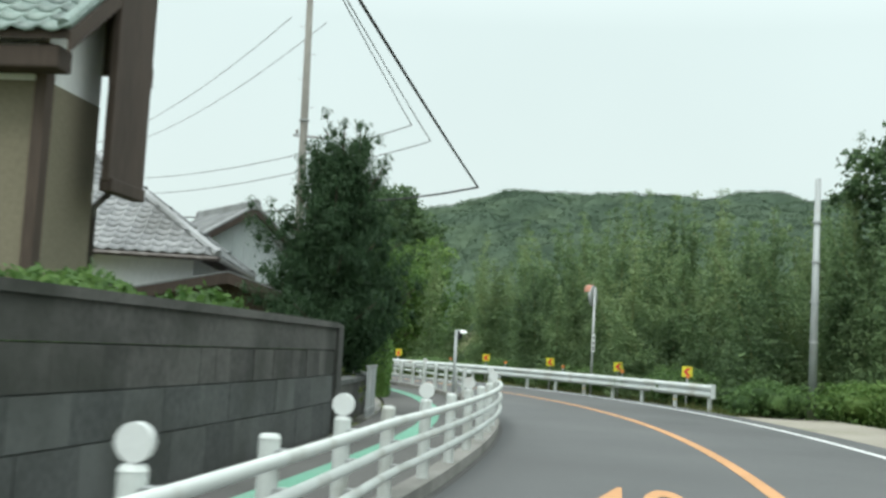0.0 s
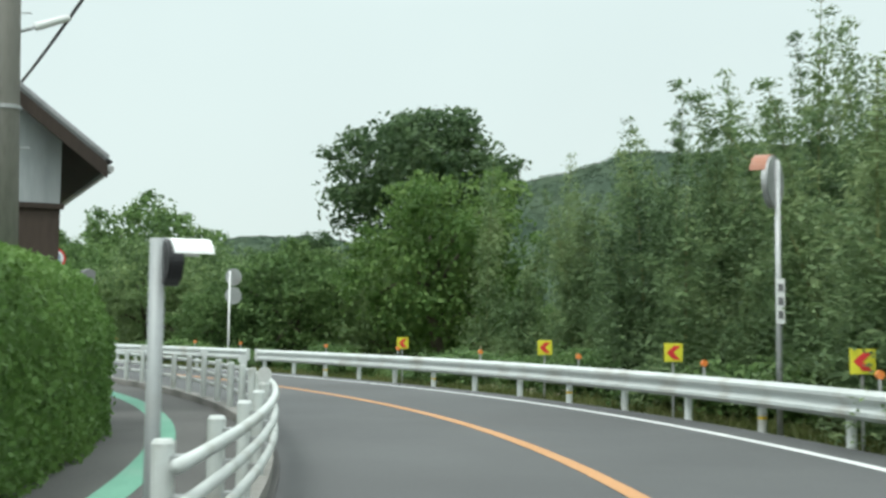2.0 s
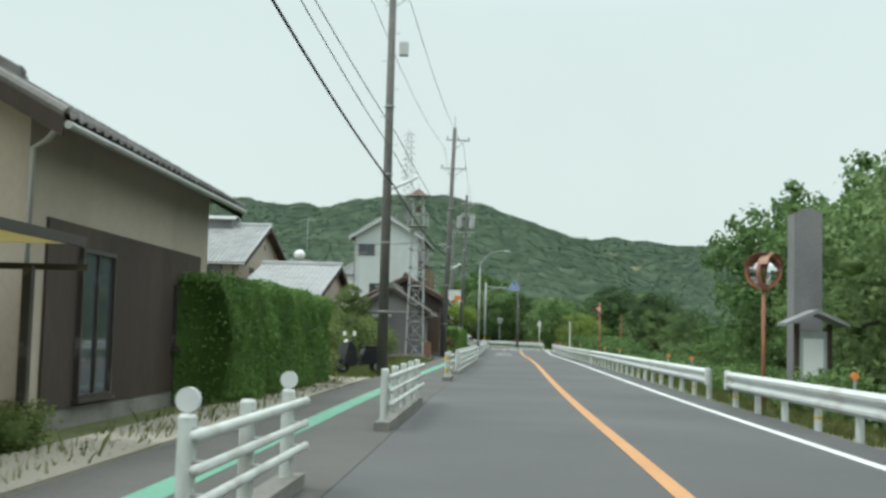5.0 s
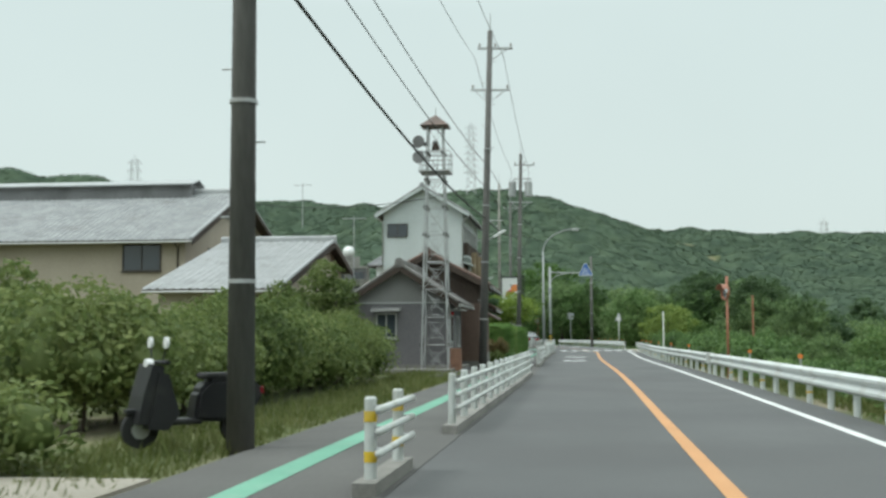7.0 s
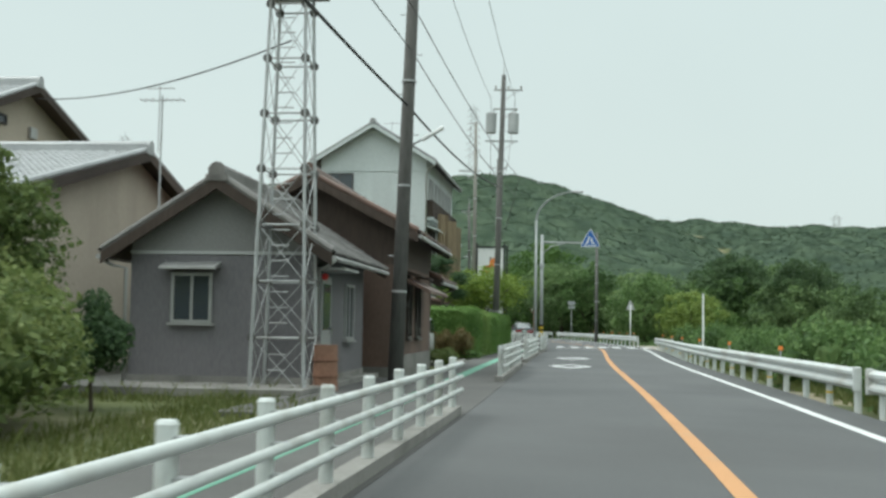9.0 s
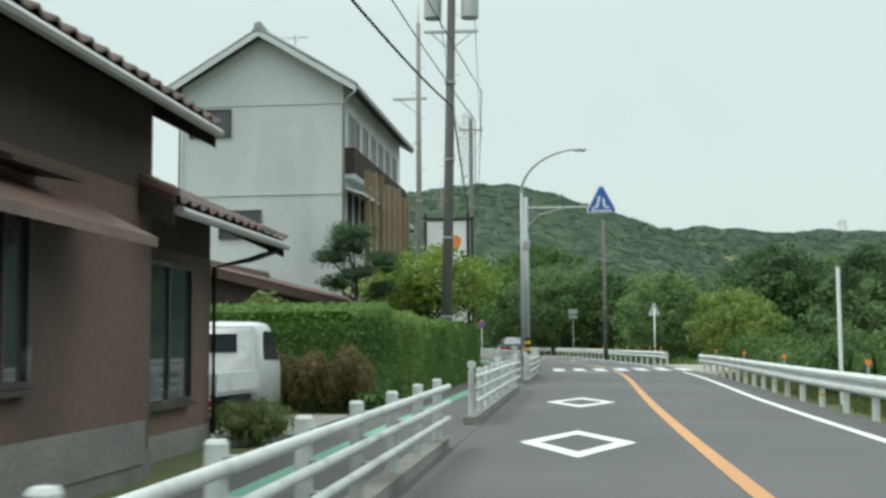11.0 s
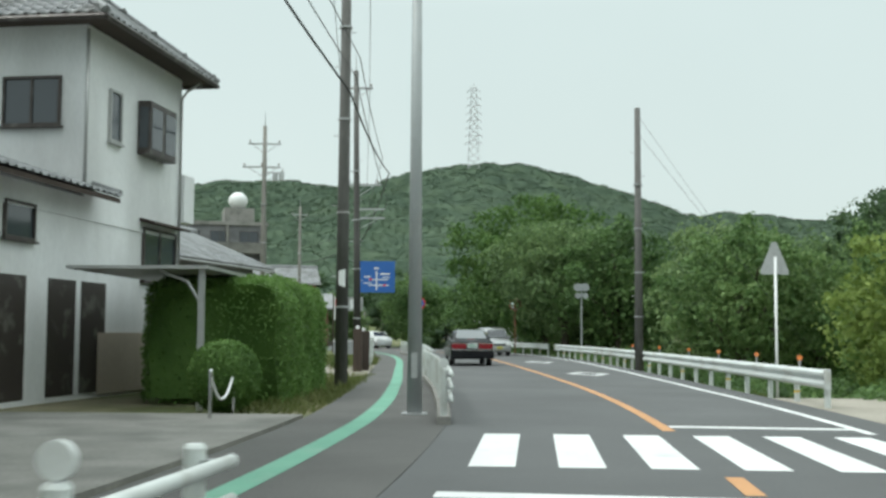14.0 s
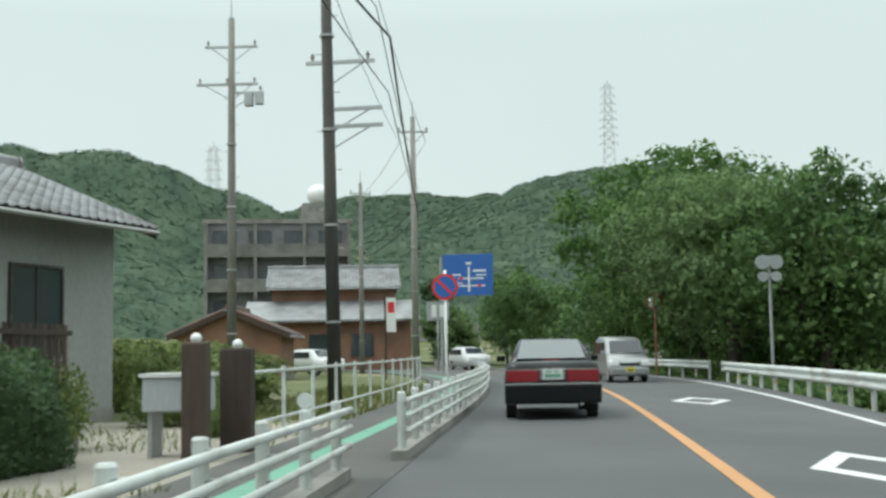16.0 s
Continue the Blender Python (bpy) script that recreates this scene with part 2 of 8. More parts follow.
M_HUT_GREY = surface("grey_hut_render", (0.13, 0.125, 0.13), (0.19, 0.182, 0.188), 0.88, 0, 0.4, 26, 0.3, (0.10, 0.095, 0.095), 0.5, (0.5, 0.75), stretch=(1, 1, 0.3))
M_HUT_GABLE = surface("grey_gable_render", (0.20, 0.195, 0.19), (0.27, 0.265, 0.26), 0.88, 0, 0.4, 26, 0.3)
# white render greyed in its colour for the shade on the wall
M_PLASTER_SHADED = surface("shaded_white_render", (0.24, 0.245, 0.235), (0.34, 0.345, 0.33), 0.88, 0, 0.4, 20, 0.15, (0.18, 0.18, 0.17), 0.35, (0.5, 0.78), stretch=(1, 1, 0.35))
M_BROWN_WALL = surface("dark_brown_wall", (0.115, 0.075, 0.058), (0.19, 0.125, 0.098), 0.88, 0, 0.4, 20, 0.3, (0.08, 0.06, 0.05), 0.5, (0.5, 0.75), stretch=(1, 1, 0.4))
M_TILE_OLD = surface("weathered_roof_tile", (0.105, 0.100, 0.096), (0.215, 0.205, 0.195), 0.55, 0, 1.2, 25, 0.2, (0.08, 0.07, 0.06), 0.7, (0.48, 0.72), per_object=0.4, per_island=0.35)
M_RED_WALL = surface("red_brown_wall", (0.20, 0.105, 0.07), (0.31, 0.17, 0.115), 0.88, 0, 0.4, 20, 0.3, (0.13, 0.08, 0.06), 0.5, (0.5, 0.75))
M_BROWN_BOARD = surface("brown_boards", (0.038, 0.027, 0.021), (0.078, 0.056, 0.044), 0.8, 0, 1.2, 18, 0.4, (0.035, 0.025, 0.02), 0.6, (0.5, 0.7), stretch=(1, 1, 0.15), per_object=0.3)
M_WOOD_POST = surface("weathered_timber", (0.19, 0.14, 0.085), (0.34, 0.26, 0.165), 0.85, 0, 1.2, 18, 0.4, (0.13, 0.11, 0.08), 0.7, (0.5, 0.7), stretch=(1, 1, 0.12), per_object=0.3)
M_GREY_BOARD = surface("pale_grey_boards", (0.36, 0.39, 0.40), (0.48, 0.51, 0.52), 0.8, 0, 1.0, 18, 0.3, (0.27, 0.28, 0.28), 0.6, (0.5, 0.75), stretch=(1, 1, 0.2), per_object=0.2)
M_STONE_WALL = surface("dark_stone_block", (0.042, 0.041, 0.038), (0.108, 0.104, 0.097), 0.92, 0, 1.2, 14, 0.7, (0.03, 0.032, 0.026), 0.7, (0.47, 0.66), per_object=0.35, depth=0.01)
M_BLOCK_GREY = surface("stained_grey_block", (0.050, 0.053, 0.052), (0.108, 0.112, 0.108), 0.92, 0, 0.8, 14, 0.5, (0.045, 0.048, 0.042), 0.9, (0.45, 0.7), per_object=0.3, depth=0.006)
M_GREY_STONE = surface("grey_granite", (0.15, 0.15, 0.155), (0.24, 0.24, 0.245), 0.8, 0, 0.9, 30, 0.3, (0.1, 0.1, 0.1), 0.6, (0.5, 0.75))
M_GLASS = glass("window_glass")
M_GLASS_CAR = glass("car_glass", (0.03, 0.035, 0.04), 0.03)
M_FRAME_ALU = paint("aluminium_frame", (0.45, 0.45, 0.44), 0.4, 0.5)
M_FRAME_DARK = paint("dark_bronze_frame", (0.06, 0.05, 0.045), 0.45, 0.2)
M_MIRROR = bpy.data.materials.new("convex_mirror")
M_MIRROR.use_nodes = True
M_MIRROR.node_tree.nodes["Principled BSDF"].inputs["Metallic"].default_value = 1.0
M_MIRROR.node_tree.nodes["Principled BSDF"].inputs["Roughness"].default_value = 0.06
M_MIRROR.node_tree.nodes["Principled BSDF"].inputs["Base Color"].default_value = (0.8, 0.82, 0.82, 1)
M_BARK = surface("bark", (0.045, 0.035, 0.026), (0.11, 0.09, 0.07), 0.95, 0, 2.0, 16, 0.8, stretch=(1, 1, 0.3), depth=0.02)
M_CULM = surface("bamboo_culm", (0.12, 0.15, 0.05), (0.24, 0.26, 0.11), 0.5, 0, 2.0, 16, 0.2, (0.2, 0.17, 0.1), 0.8, (0.5, 0.7))
M_LEAF_BROAD = leafy("broad_leaf", (0.059, 0.112, 0.038), (0.116, 0.201, 0.068), (0.206, 0.307, 0.112))
# broad leaf made paler in colour, standing in for haze on distant trees
M_LEAF_FAR = leafy("far_leaf", (0.085, 0.140, 0.059), (0.146, 0.226, 0.091), (0.232, 0.323, 0.134))
M_LEAF_BRIGHT = leafy("bright_leaf", (0.055, 0.115, 0.030), (0.105, 0.190, 0.050), (0.175, 0.265, 0.080))
M_LEAF_DARK = leafy("dark_leaf", (0.041, 0.074, 0.036), (0.072, 0.125, 0.055), (0.126, 0.192, 0.084))
M_LEAF_BAMBOO = leafy("bamboo_leaf", (0.071, 0.119, 0.055), (0.149, 0.227, 0.102), (0.269, 0.346, 0.161), patch=0.42, patch_amount=1.0, each=0.22)
M_LEAF_CONIFER = leafy("juniper_leaf", (0.034, 0.066, 0.034), (0.054, 0.102, 0.048), (0.090, 0.150, 0.072))
M_LEAF_HEDGE = leafy("hedge_leaf", (0.072, 0.138, 0.037), (0.123, 0.224, 0.059), (0.174, 0.288, 0.081), patch=1.0, each=0.2)
M_LEAF_HEDGE_PALE = leafy("pale_hedge_leaf", (0.095, 0.155, 0.045), (0.160, 0.250, 0.070), (0.220, 0.320, 0.095), patch=1.0, each=0.2)
M_LEAF_LIME = leafy("lime_leaf", (0.12, 0.19, 0.035), (0.24, 0.33, 0.07), (0.36, 0.45, 0.11), patch=1.0)
M_LEAF_BUSH = leafy("bush_leaf", (0.073, 0.112, 0.036), (0.146, 0.196, 0.065), (0.246, 0.286, 0.106), patch=0.6)
M_LEAF_RED = leafy("reddish_bush_leaf", (0.085, 0.090, 0.035), (0.155, 0.125, 0.055), (0.24, 0.165, 0.08), patch=0.8)
# leaf colour lifted and turned blue-green to stand in for haze over the hills
M_WOODS = leafy("hazed_woods", (0.050, 0.082, 0.057), (0.080, 0.122, 0.081), (0.118, 0.168, 0.106), rough=0.9, patch=0.11, patch_amount=0.8, thin=0.25, each=0.16)
M_LEAF_YELLOW = leafy("yellow_green_leaf", (0.101, 0.159, 0.038), (0.186, 0.261, 0.064), (0.287, 0.366, 0.106), patch=0.8)
M_GRASS = leafy("grass_blade", (0.07, 0.095, 0.025), (0.125, 0.150, 0.048), (0.20, 0.21, 0.09), patch=0.7)
M_CAR_BLACK = paint("black_car_paint", (0.007, 0.008, 0.010), 0.25, 0.0, (0.015, 0.015, 0.015), 0.7, coat=0.1)
M_CAR_BLACK.node_tree.nodes["Principled BSDF"].inputs["Specular IOR Level"].default_value = 0.25
# base grey raised to stand in for the sky reflected in this pane
M_GLASS_REAR = glass("rear_glass_sky_grey", (0.13, 0.145, 0.15), 0.06)
M_CAR_WHITE = paint("white_truck_paint", (0.62, 0.64, 0.64), 0.35, dirt_from=0.6, coat=0.3)
M_CAR_SILVER = paint("silver_car_paint", (0.34, 0.35, 0.35), 0.3, 0.5, coat=0.4, dirt_from=0.68)
M_TAIL_RED = paint("red_tail_lamp", (0.24, 0.010, 0.018), 0.2, dirt_from=0.75, coat=0.5)
M_TYRE = surface("rubber", (0.015, 0.015, 0.015), (0.03, 0.03, 0.03), 0.8)
M_CHROME = paint("chrome", (0.62, 0.62, 0.62), 0.15, 1.0, dirt_from=0.75)
M_PLATE = paint("pale_plate", (0.70, 0.72, 0.70), 0.4, dirt_from=0.75)
M_YELLOW_PLATE = paint("yellow_plate", (0.72, 0.62, 0.08), 0.4, dirt_from=0.75)

# ---------------------------------------------------------------- mesh helpers


def mesh_np(name, V, F):
    """A mesh from arrays of corners and of equal-sided faces, quick also for very many."""
    V, F = np.asarray(V, np.float32), np.asarray(F, np.int32)
    me = bpy.data.meshes.new(name)
    me.vertices.add(len(V))
    me.vertices.foreach_set("co", V.ravel())
    n, k = F.shape
    me.loops.add(n * k)
    me.loops.foreach_set("vertex_index", F.ravel())
    me.polygons.add(n)
    me.polygons.foreach_set("loop_start", np.arange(0, n * k, k, dtype=np.int32))
    me.update(calc_edges=True)
    return me


def part(name, geo, mat, parent=None, label="", smooth=False, at=None):
    """Links a bmesh or a mesh as one object, under a thing or a part."""
    if isinstance(geo, bmesh.types.BMesh):
        me = bpy.data.meshes.new(name)
        geo.to_mesh(me)
        geo.free()
    else:
        me = geo
    if not me.materials:
        me.materials.append(mat)
    if smooth:
        me.polygons.foreach_set("use_smooth", np.ones(len(me.polygons), bool))
    ob = new(name, me)
    if parent is not None:
        ob.parent = parent
    if at is not None:
        ob.matrix_local = at
    if label:
        ob["label"] = label
    return ob


def thing(name, m, label, category, group="", kind=""):
    ob = new(name)
    ob.empty_display_size = 0.2
    ob.matrix_world = m
    return tagged(ob, label, category, group, kind)


def box(bm, x0, x1, y0, y1, z0, z1, bevel=0.0, m=None):
    r = bmesh.ops.create_cube(bm, size=1)
    vs = r["verts"]
    for v in vs:
        v.co = Vector(((x0 + x1) / 2 + v.co.x * (x1 - x0), (y0 + y1) / 2 + v.co.y * (y1 - y0), (z0 + z1) / 2 + v.co.z * (z1 - z0)))
    if bevel:
        es = list({e for v in vs for e in v.link_edges})
        out = bmesh.ops.bevel(bm, geom=es, offset=bevel, segments=2, profile=0.6, affect="EDGES")
        vs = list({v for f in out["faces"] for v in f.verts} | {v for v in vs if v.is_valid})
    if m is not None:
        bmesh.ops.transform(bm, matrix=m, verts=vs)
    return bm


def boxed(*a, bevel=0.0):
    return box(bmesh.new(), *a, bevel=bevel)


def rod(bm, a, b, r0, r1=None, seg=8, caps=True):
    """A round bar from a to b."""
    a, b = Vector(a), Vector(b)
    r1 = r0 if r1 is None else r1
    d = b - a
    q = d.to_track_quat("Z", "Y").to_matrix().to_4x4()
    bmesh.ops.create_cone(bm, cap_ends=caps, segments=seg, radius1=r0, radius2=r1, depth=d.length, matrix=Matrix.Translation((a + b) / 2) @ q)
    return bm


def tube(points, radius, seg=6):
    """A bent pipe through the points; the radius may be one number or one for each."""
    P = [Vector(p) for p in points]
    rad = radius if isinstance(radius, (list, tuple)) else [radius] * len(P)
    V, F = [], []
    for i, p in enumerate(P):
        d = (P[min(i + 1, len(P) - 1)] - P[max(i - 1, 0)]).normalized()
        side = d.cross(Vector((0, 0, 1)))
        side = side.normalized() if side.length > 1e-3 else Vector((1, 0, 0))
        up = side.cross(d)
        for k in range(seg):
            a = 2 * math.pi * k / seg
            V.append(p + (side * math.cos(a) + up * math.sin(a)) * rad[i])
    for i in range(len(P) - 1):
        for k in range(seg):
            F.append((i * seg + k, i * seg + (k + 1) % seg, (i + 1) * seg + (k + 1) % seg, (i + 1) * seg + k))
    bm = bmesh.new()
    vs = [bm.verts.new(v) for v in V]
    for f in F:
        bm.faces.new([vs[i] for i in f])
    bm.faces.new(vs[:seg][::-1])
    bm.faces.new(vs[-seg:])
    return bm


def prism(outline, y0, y1, axis="y"):
    """An outline in x and z drawn out along y (or in y and z along x, or in x and y along z)."""
    bm = bmesh.new()
    put = {"y": lambda a, b, c: (a, c, b), "x": lambda a, b, c: (c, a, b), "z": lambda a, b, c: (a, b, c)}[axis]
    lo = [bm.verts.new(put(a, b, y0)) for a, b in outline]
    hi = [bm.verts.new(put(a, b, y1)) for a, b in outline]
    n = len(outline)
    bm.faces.new(lo)
    bm.faces.new(hi[::-1])
    for i in range(n):
        bm.faces.new((lo[i], hi[i], hi[(i + 1) % n], lo[(i + 1) % n]))
    bmesh.ops.recalc_face_normals(bm, faces=bm.faces)
    return bm


def disc(bm, r, y0, y1, x=0.0, z=0.0, seg=24, inner=0.0):
    """A round plate that faces along y."""
    if not inner:
        bmesh.ops.create_cone(bm, cap_ends=True, segments=seg, radius1=r, radius2=r, depth=y1 - y0, matrix=Matrix.Translation((x, (y0 + y1) / 2, z)) @ pose(0, 0, 0, 90))
        return bm
    ring = []
    for rr, yy in ((r, y0), (r, y1), (inner, y1), (inner, y0)):
        ring.append([bm.verts.new((x + rr * math.cos(2 * math.pi * k / seg), yy, z + rr * math.sin(2 * math.pi * k / seg))) for k in range(seg)])
    for j in range(4):
        for k in range(seg):
            bm.faces.new((ring[j][k], ring[j][(k + 1) % seg], ring[(j + 1) % 4][(k + 1) % seg], ring[(j + 1) % 4][k]))
    bmesh.ops.recalc_face_normals(bm, faces=bm.faces)
    return bm


def lettering(body, size, depth=0.004):
    """Letters in Blender's own font, as a mesh in the x z plane, centred."""
    cu = bpy.data.curves.new("letters", "FONT")
    cu.body, cu.size, cu.extrude, cu.align_x, cu.align_y = body, size, depth, "CENTER", "CENTER"
    ob = bpy.data.objects.new("letters", cu)
    scene.collection.objects.link(ob)
    bpy.context.view_layer.update()
    me = bpy.data.meshes.new_from_object(ob.evaluated_get(bpy.context.evaluated_depsgraph_get()))
    bpy.data.objects.remove(ob)
    return me


# ---------------------------------------------------------------- the road's line
R_START, R_HEAD, R_STEP, R_FROM = (-1.13, -17.14), -9.92, 12.0, -18.0
R_BEND = [-0.00245, 0.0003, 0.00549, 0.01275, 0.01955, 0.02454, 0.01633, 0.00214, -0.00107, -0.00053, -0.00012, 0.00088, 0.001,
          -0.00115, -0.00152, 0.00192, 0.00631, 0.006, 0.00089, 0.00101, 0.004, 0.008, 0.012, 0.012, 0.008, 0.004, 0.0, 0.0]
_ds = 0.25
_s = np.arange(R_FROM, R_FROM + R_STEP * (len(R_BEND) - 1), _ds)
_k = np.interp(_s, R_FROM + R_STEP * np.arange(len(R_BEND)), R_BEND)
_h = radians(R_HEAD) + np.r_[0, np.cumsum((_k[1:] + _k[:-1]) / 2 * _ds)]
_x = R_START[0] + np.r_[0, np.cumsum(-np.sin((_h[1:] + _h[:-1]) / 2) * _ds)]
_y = R_START[1] + np.r_[0, np.cumsum(np.cos((_h[1:] + _h[:-1]) / 2) * _ds)]
S_MIN, S_MAX = -70.0, float(_s[-1])


def line(s):
    """Place and heading of the orange centre line at s metres along it."""
    if s < _s[0]:
        d = s - _s[0]
        return _x[0] - math.sin(_h[0]) * d, _y[0] + math.cos(_h[0]) * d, float(_h[0])
    return float(np.interp(s, _s, _x)), float(np.interp(s, _s, _y)), float(np.interp(s, _s, _h))


def road(s, l, z=0.0):
    """The point l metres to the right of the centre line."""
    x, y, h = line(s)
    return Vector((x + math.cos(h) * l, y + math.sin(h) * l, z))


def on_road(s, l, z=0.0, turn=0.0):
    """A pose whose x points to the right across the road and whose y points along it."""
    x, y, h = line(s)
    p = road(s, l, z)
    return pose(p.x, p.y, p.z, 0, 0, math.degrees(h) + turn)


def along(a, b, step):
    n = max(1, round((b - a) / step))
    return [a + (b - a) * i / n for i in range(n + 1)]


def strip(s0, s1, l0, l1, z, thick=0.0, step=1.0):
    """A band that follows the road; l0 and l1 may be functions of s."""
    f0 = l0 if callable(l0) else (lambda s: l0)
    f1 = l1 if callable(l1) else (lambda s: l1)
    bm = bmesh.new()
    rows = []
    for s in along(s0, s1, step):
        a, b = road(s, f0(s), z), road(s, f1(s), z)
        row = [bm.verts.new(a), bm.verts.new(b)]
        if thick:
            row += [bm.verts.new(b - Vector((0, 0, thick))), bm.verts.new(a - Vector((0, 0, thick)))]
        rows.append(row)
    n = len(rows[0])
    for p, q in zip(rows, rows[1:]):
        if n == 2:
            bm.faces.new((p[0], p[1], q[1], q[0]))
        else:
            for k in range(4):
                bm.faces.new((p[k], p[(k + 1) % 4], q[(k + 1) % 4], q[k]))
    if n == 4:
        bm.faces.new(rows[0][::-1])
        bm.faces.new(rows[-1])
    bmesh.ops.recalc_face_normals(bm, faces=bm.faces)
    if n == 2:
        for f in bm.faces:
            if f.normal.z < 0:
                f.normal_flip()
    return bm


def smooth_between(*knots):
    ks, vs = [k for k, _ in knots], [v for _, v in knots]
    return lambda s: float(np.interp(s, ks, vs))


RIGHT_LINE = smooth_between((-70, 2.6), (20, 2.8), (36, 2.95), (48, 2.8), (62, 2.6), (80, 2.45), (96, 2.35), (118, 2.25), (150, 2.3), (165, 2.5), (178, 2.65), (190, 2.75), (200, 3.1), (208, 3.45), (218, 3.8), (230, 4.1), (260, 4.1))
LEFT_EDGE = smooth_between((-70, -2.75), (0, -2.82), (5, -2.93), (9.5, -3.12), (14, -3.06), (20, -2.95), (30, -2.88), (60, -2.88), (96, -2.86), (142, -2.84), (160, -3.0), (180, -3.1), (190, -3.35), (204, -3.5), (290, -3.5))

# ---------------------------------------------------------------- the plan, in metres along and across the road
DIAMONDS = [(139.4, -1.42), (148.7, -1.39), (200.6, 1.57), (215.7, 1.72)]
CROSS_S, CROSS_L = 173.95, -2.5
FENCES = [(-20.6, 24.2, (5.0, 8.2, 11.4, 14.6, 19.4, 24.2)), (30.6, 59.25, (36.9, 42.0, 47.6, 53.9, 57.7, 59.2)), (64.9, 67.8, (64.9, 67.8), smooth_between((60, -3.2), (72, -3.2))), (73.9, 79.9, ()), (96.65, 118.4, ()), (128.6, 138.3, ()),
          (142.6, 154.3, (142.6, 148.8, 153.8)), (159.3, 167.6, (159.3, 166.6)), (179.4, 199.6, (179.4, 197.7), smooth_between((179, -3.12), (185, -3.45), (190, -3.65), (195, -3.85), (201.4, -4.0))), (202.1, 236.0, ())]
RAILS = [(31.9, 61.8, smooth_between((31, 4.05), (36, 3.7), (45, 3.5), (61, 3.3)), (33.5, 37.5, 41.5, 45.5, 49.5, 53.5, 57.5)), (62.5, 82.2, smooth_between((62, 3.32), (82, 3.15)), (63.2, 66.8, 70.6, 74.4)),
         (84.4, 120.2, smooth_between((84, 3.15), (120, 3.05)), (87, 91, 105, 112)), (121.0, 172.5, smooth_between((121, 3.05), (150, 3.1), (172, 3.42)), (128, 136, 144, 152, 160, 168)),
         (183.5, 231.0, smooth_between((183, 3.62), (190, 3.75), (204, 4.3), (214, 4.75), (224, 4.9), (232, 5.3)), (185.6, 189, 193, 197, 202, 208)), (234.5, 250, 5.6, ())]
POLES = [
    dict(s=41.8, l=-6.15, h=13.2, arms=((8.1, -0.35, 0.95, 2),), lean=(-1.1, 0), lamp=(5.2, 0.75, 0.1, 5.5), dark=False),
    dict(s=64.5, l=-6.58, h=11.5, arms=((9.6, -0.3, 1.5, 3), (9.0, -0.3, 1.4, 3), (8.3, -0.3, 1.3, 2)), lean=(2.4, 0), lamp=(5.1, 0.65, 0.1, 5.4), boxes=((8.1, 0.9),), dark=True),
    dict(s=94.2, l=-5.25, h=13.0, arms=((12.25, -0.55, 0.85, 3),), lamp=(5.8, 0.95, 0.1, 6.3), dark=True, boxes=((10.4, 0.4),)),
    dict(s=127.3, l=-5.22, h=14.0, arms=((13.25, -0.5, 0.95, 3), (11.5, -0.75, 0.85, 3)), lean=(1.6, 0), dark=True, lamp=(5.2, 0.8, 0.1, 5.7)),
    dict(s=157.8, l=-5.35, h=13.7, arms=((12.95, -0.45, 0.95, 3), (12.0, -0.45, 0.75, 0), (10.4, -0.8, 0.8, 0)), transformers=2, dark=True, lean=(1.2, 0)),
    dict(s=164.1, l=-7.05, h=12.5, arms=((9.8, -0.9, 0.3, 0),), r=0.12, label="slim grey steel pole with a single bracket"),
    dict(s=191.6, l=-6.0, h=14.4, arms=((13.7, -0.7, 0.7, 3),), dark=True, poster=2.6, lean=(0.2, 0)),
    dict(s=213.6, l=-6.65, h=13.2, arms=((12.4, -0.75, 0.75, 3), (8.0, -0.5, 1.1, 2), (6.9, -0.1, 1.25, 0), (6.5, -0.1, 1.25, 0)), dark=True, lean=(-0.8, 0)),
    dict(s=240.0, l=-6.2, h=12.0, arms=((11.3, -0.7, 0.7, 3),)),
    dict(s=262.0, l=-6.2, h=12.0, arms=((11.3, -0.7, 0.7, 3),)),
    dict(s=226.0, l=-12.1, h=12.8, arms=((11.8, -0.9, 0.9, 3), (10.5, -1.2, 0.9, 3), (10.2, 0.0, 1.1, 2)), boxes=((9.95, 0.6), (10.0, 0.95))),
    dict(s=205.0, l=4.17, h=9.9, label="bare concrete pole with guy wires", dark=True),
    dict(s=31.0, l=6.3, h=6.4, r=0.12, mat=M_POLE_STEEL, label="short grey steel pole beside the gravel shoulder", steps=False),
]


def _top(i, z, dx=0.0):
    p = POLES[i]
    return tuple(road(p["s"], p["l"] + dx + math.sin(radians(p.get("lean", (0, 0))[0])) * z, z))


CABLES = []
for _i, _j in ((0, 1), (1, 2), (2, 3), (3, 4), (4, 6), (6, 7), (7, 8), (8, 9)):
    for _dx in (-0.6, 0.6):
        CABLES.append((_top(_i, POLES[_i]["h"] - 1.2, _dx), _top(_j, POLES[_j]["h"] - 1.2, _dx), 0.5, 0.011))
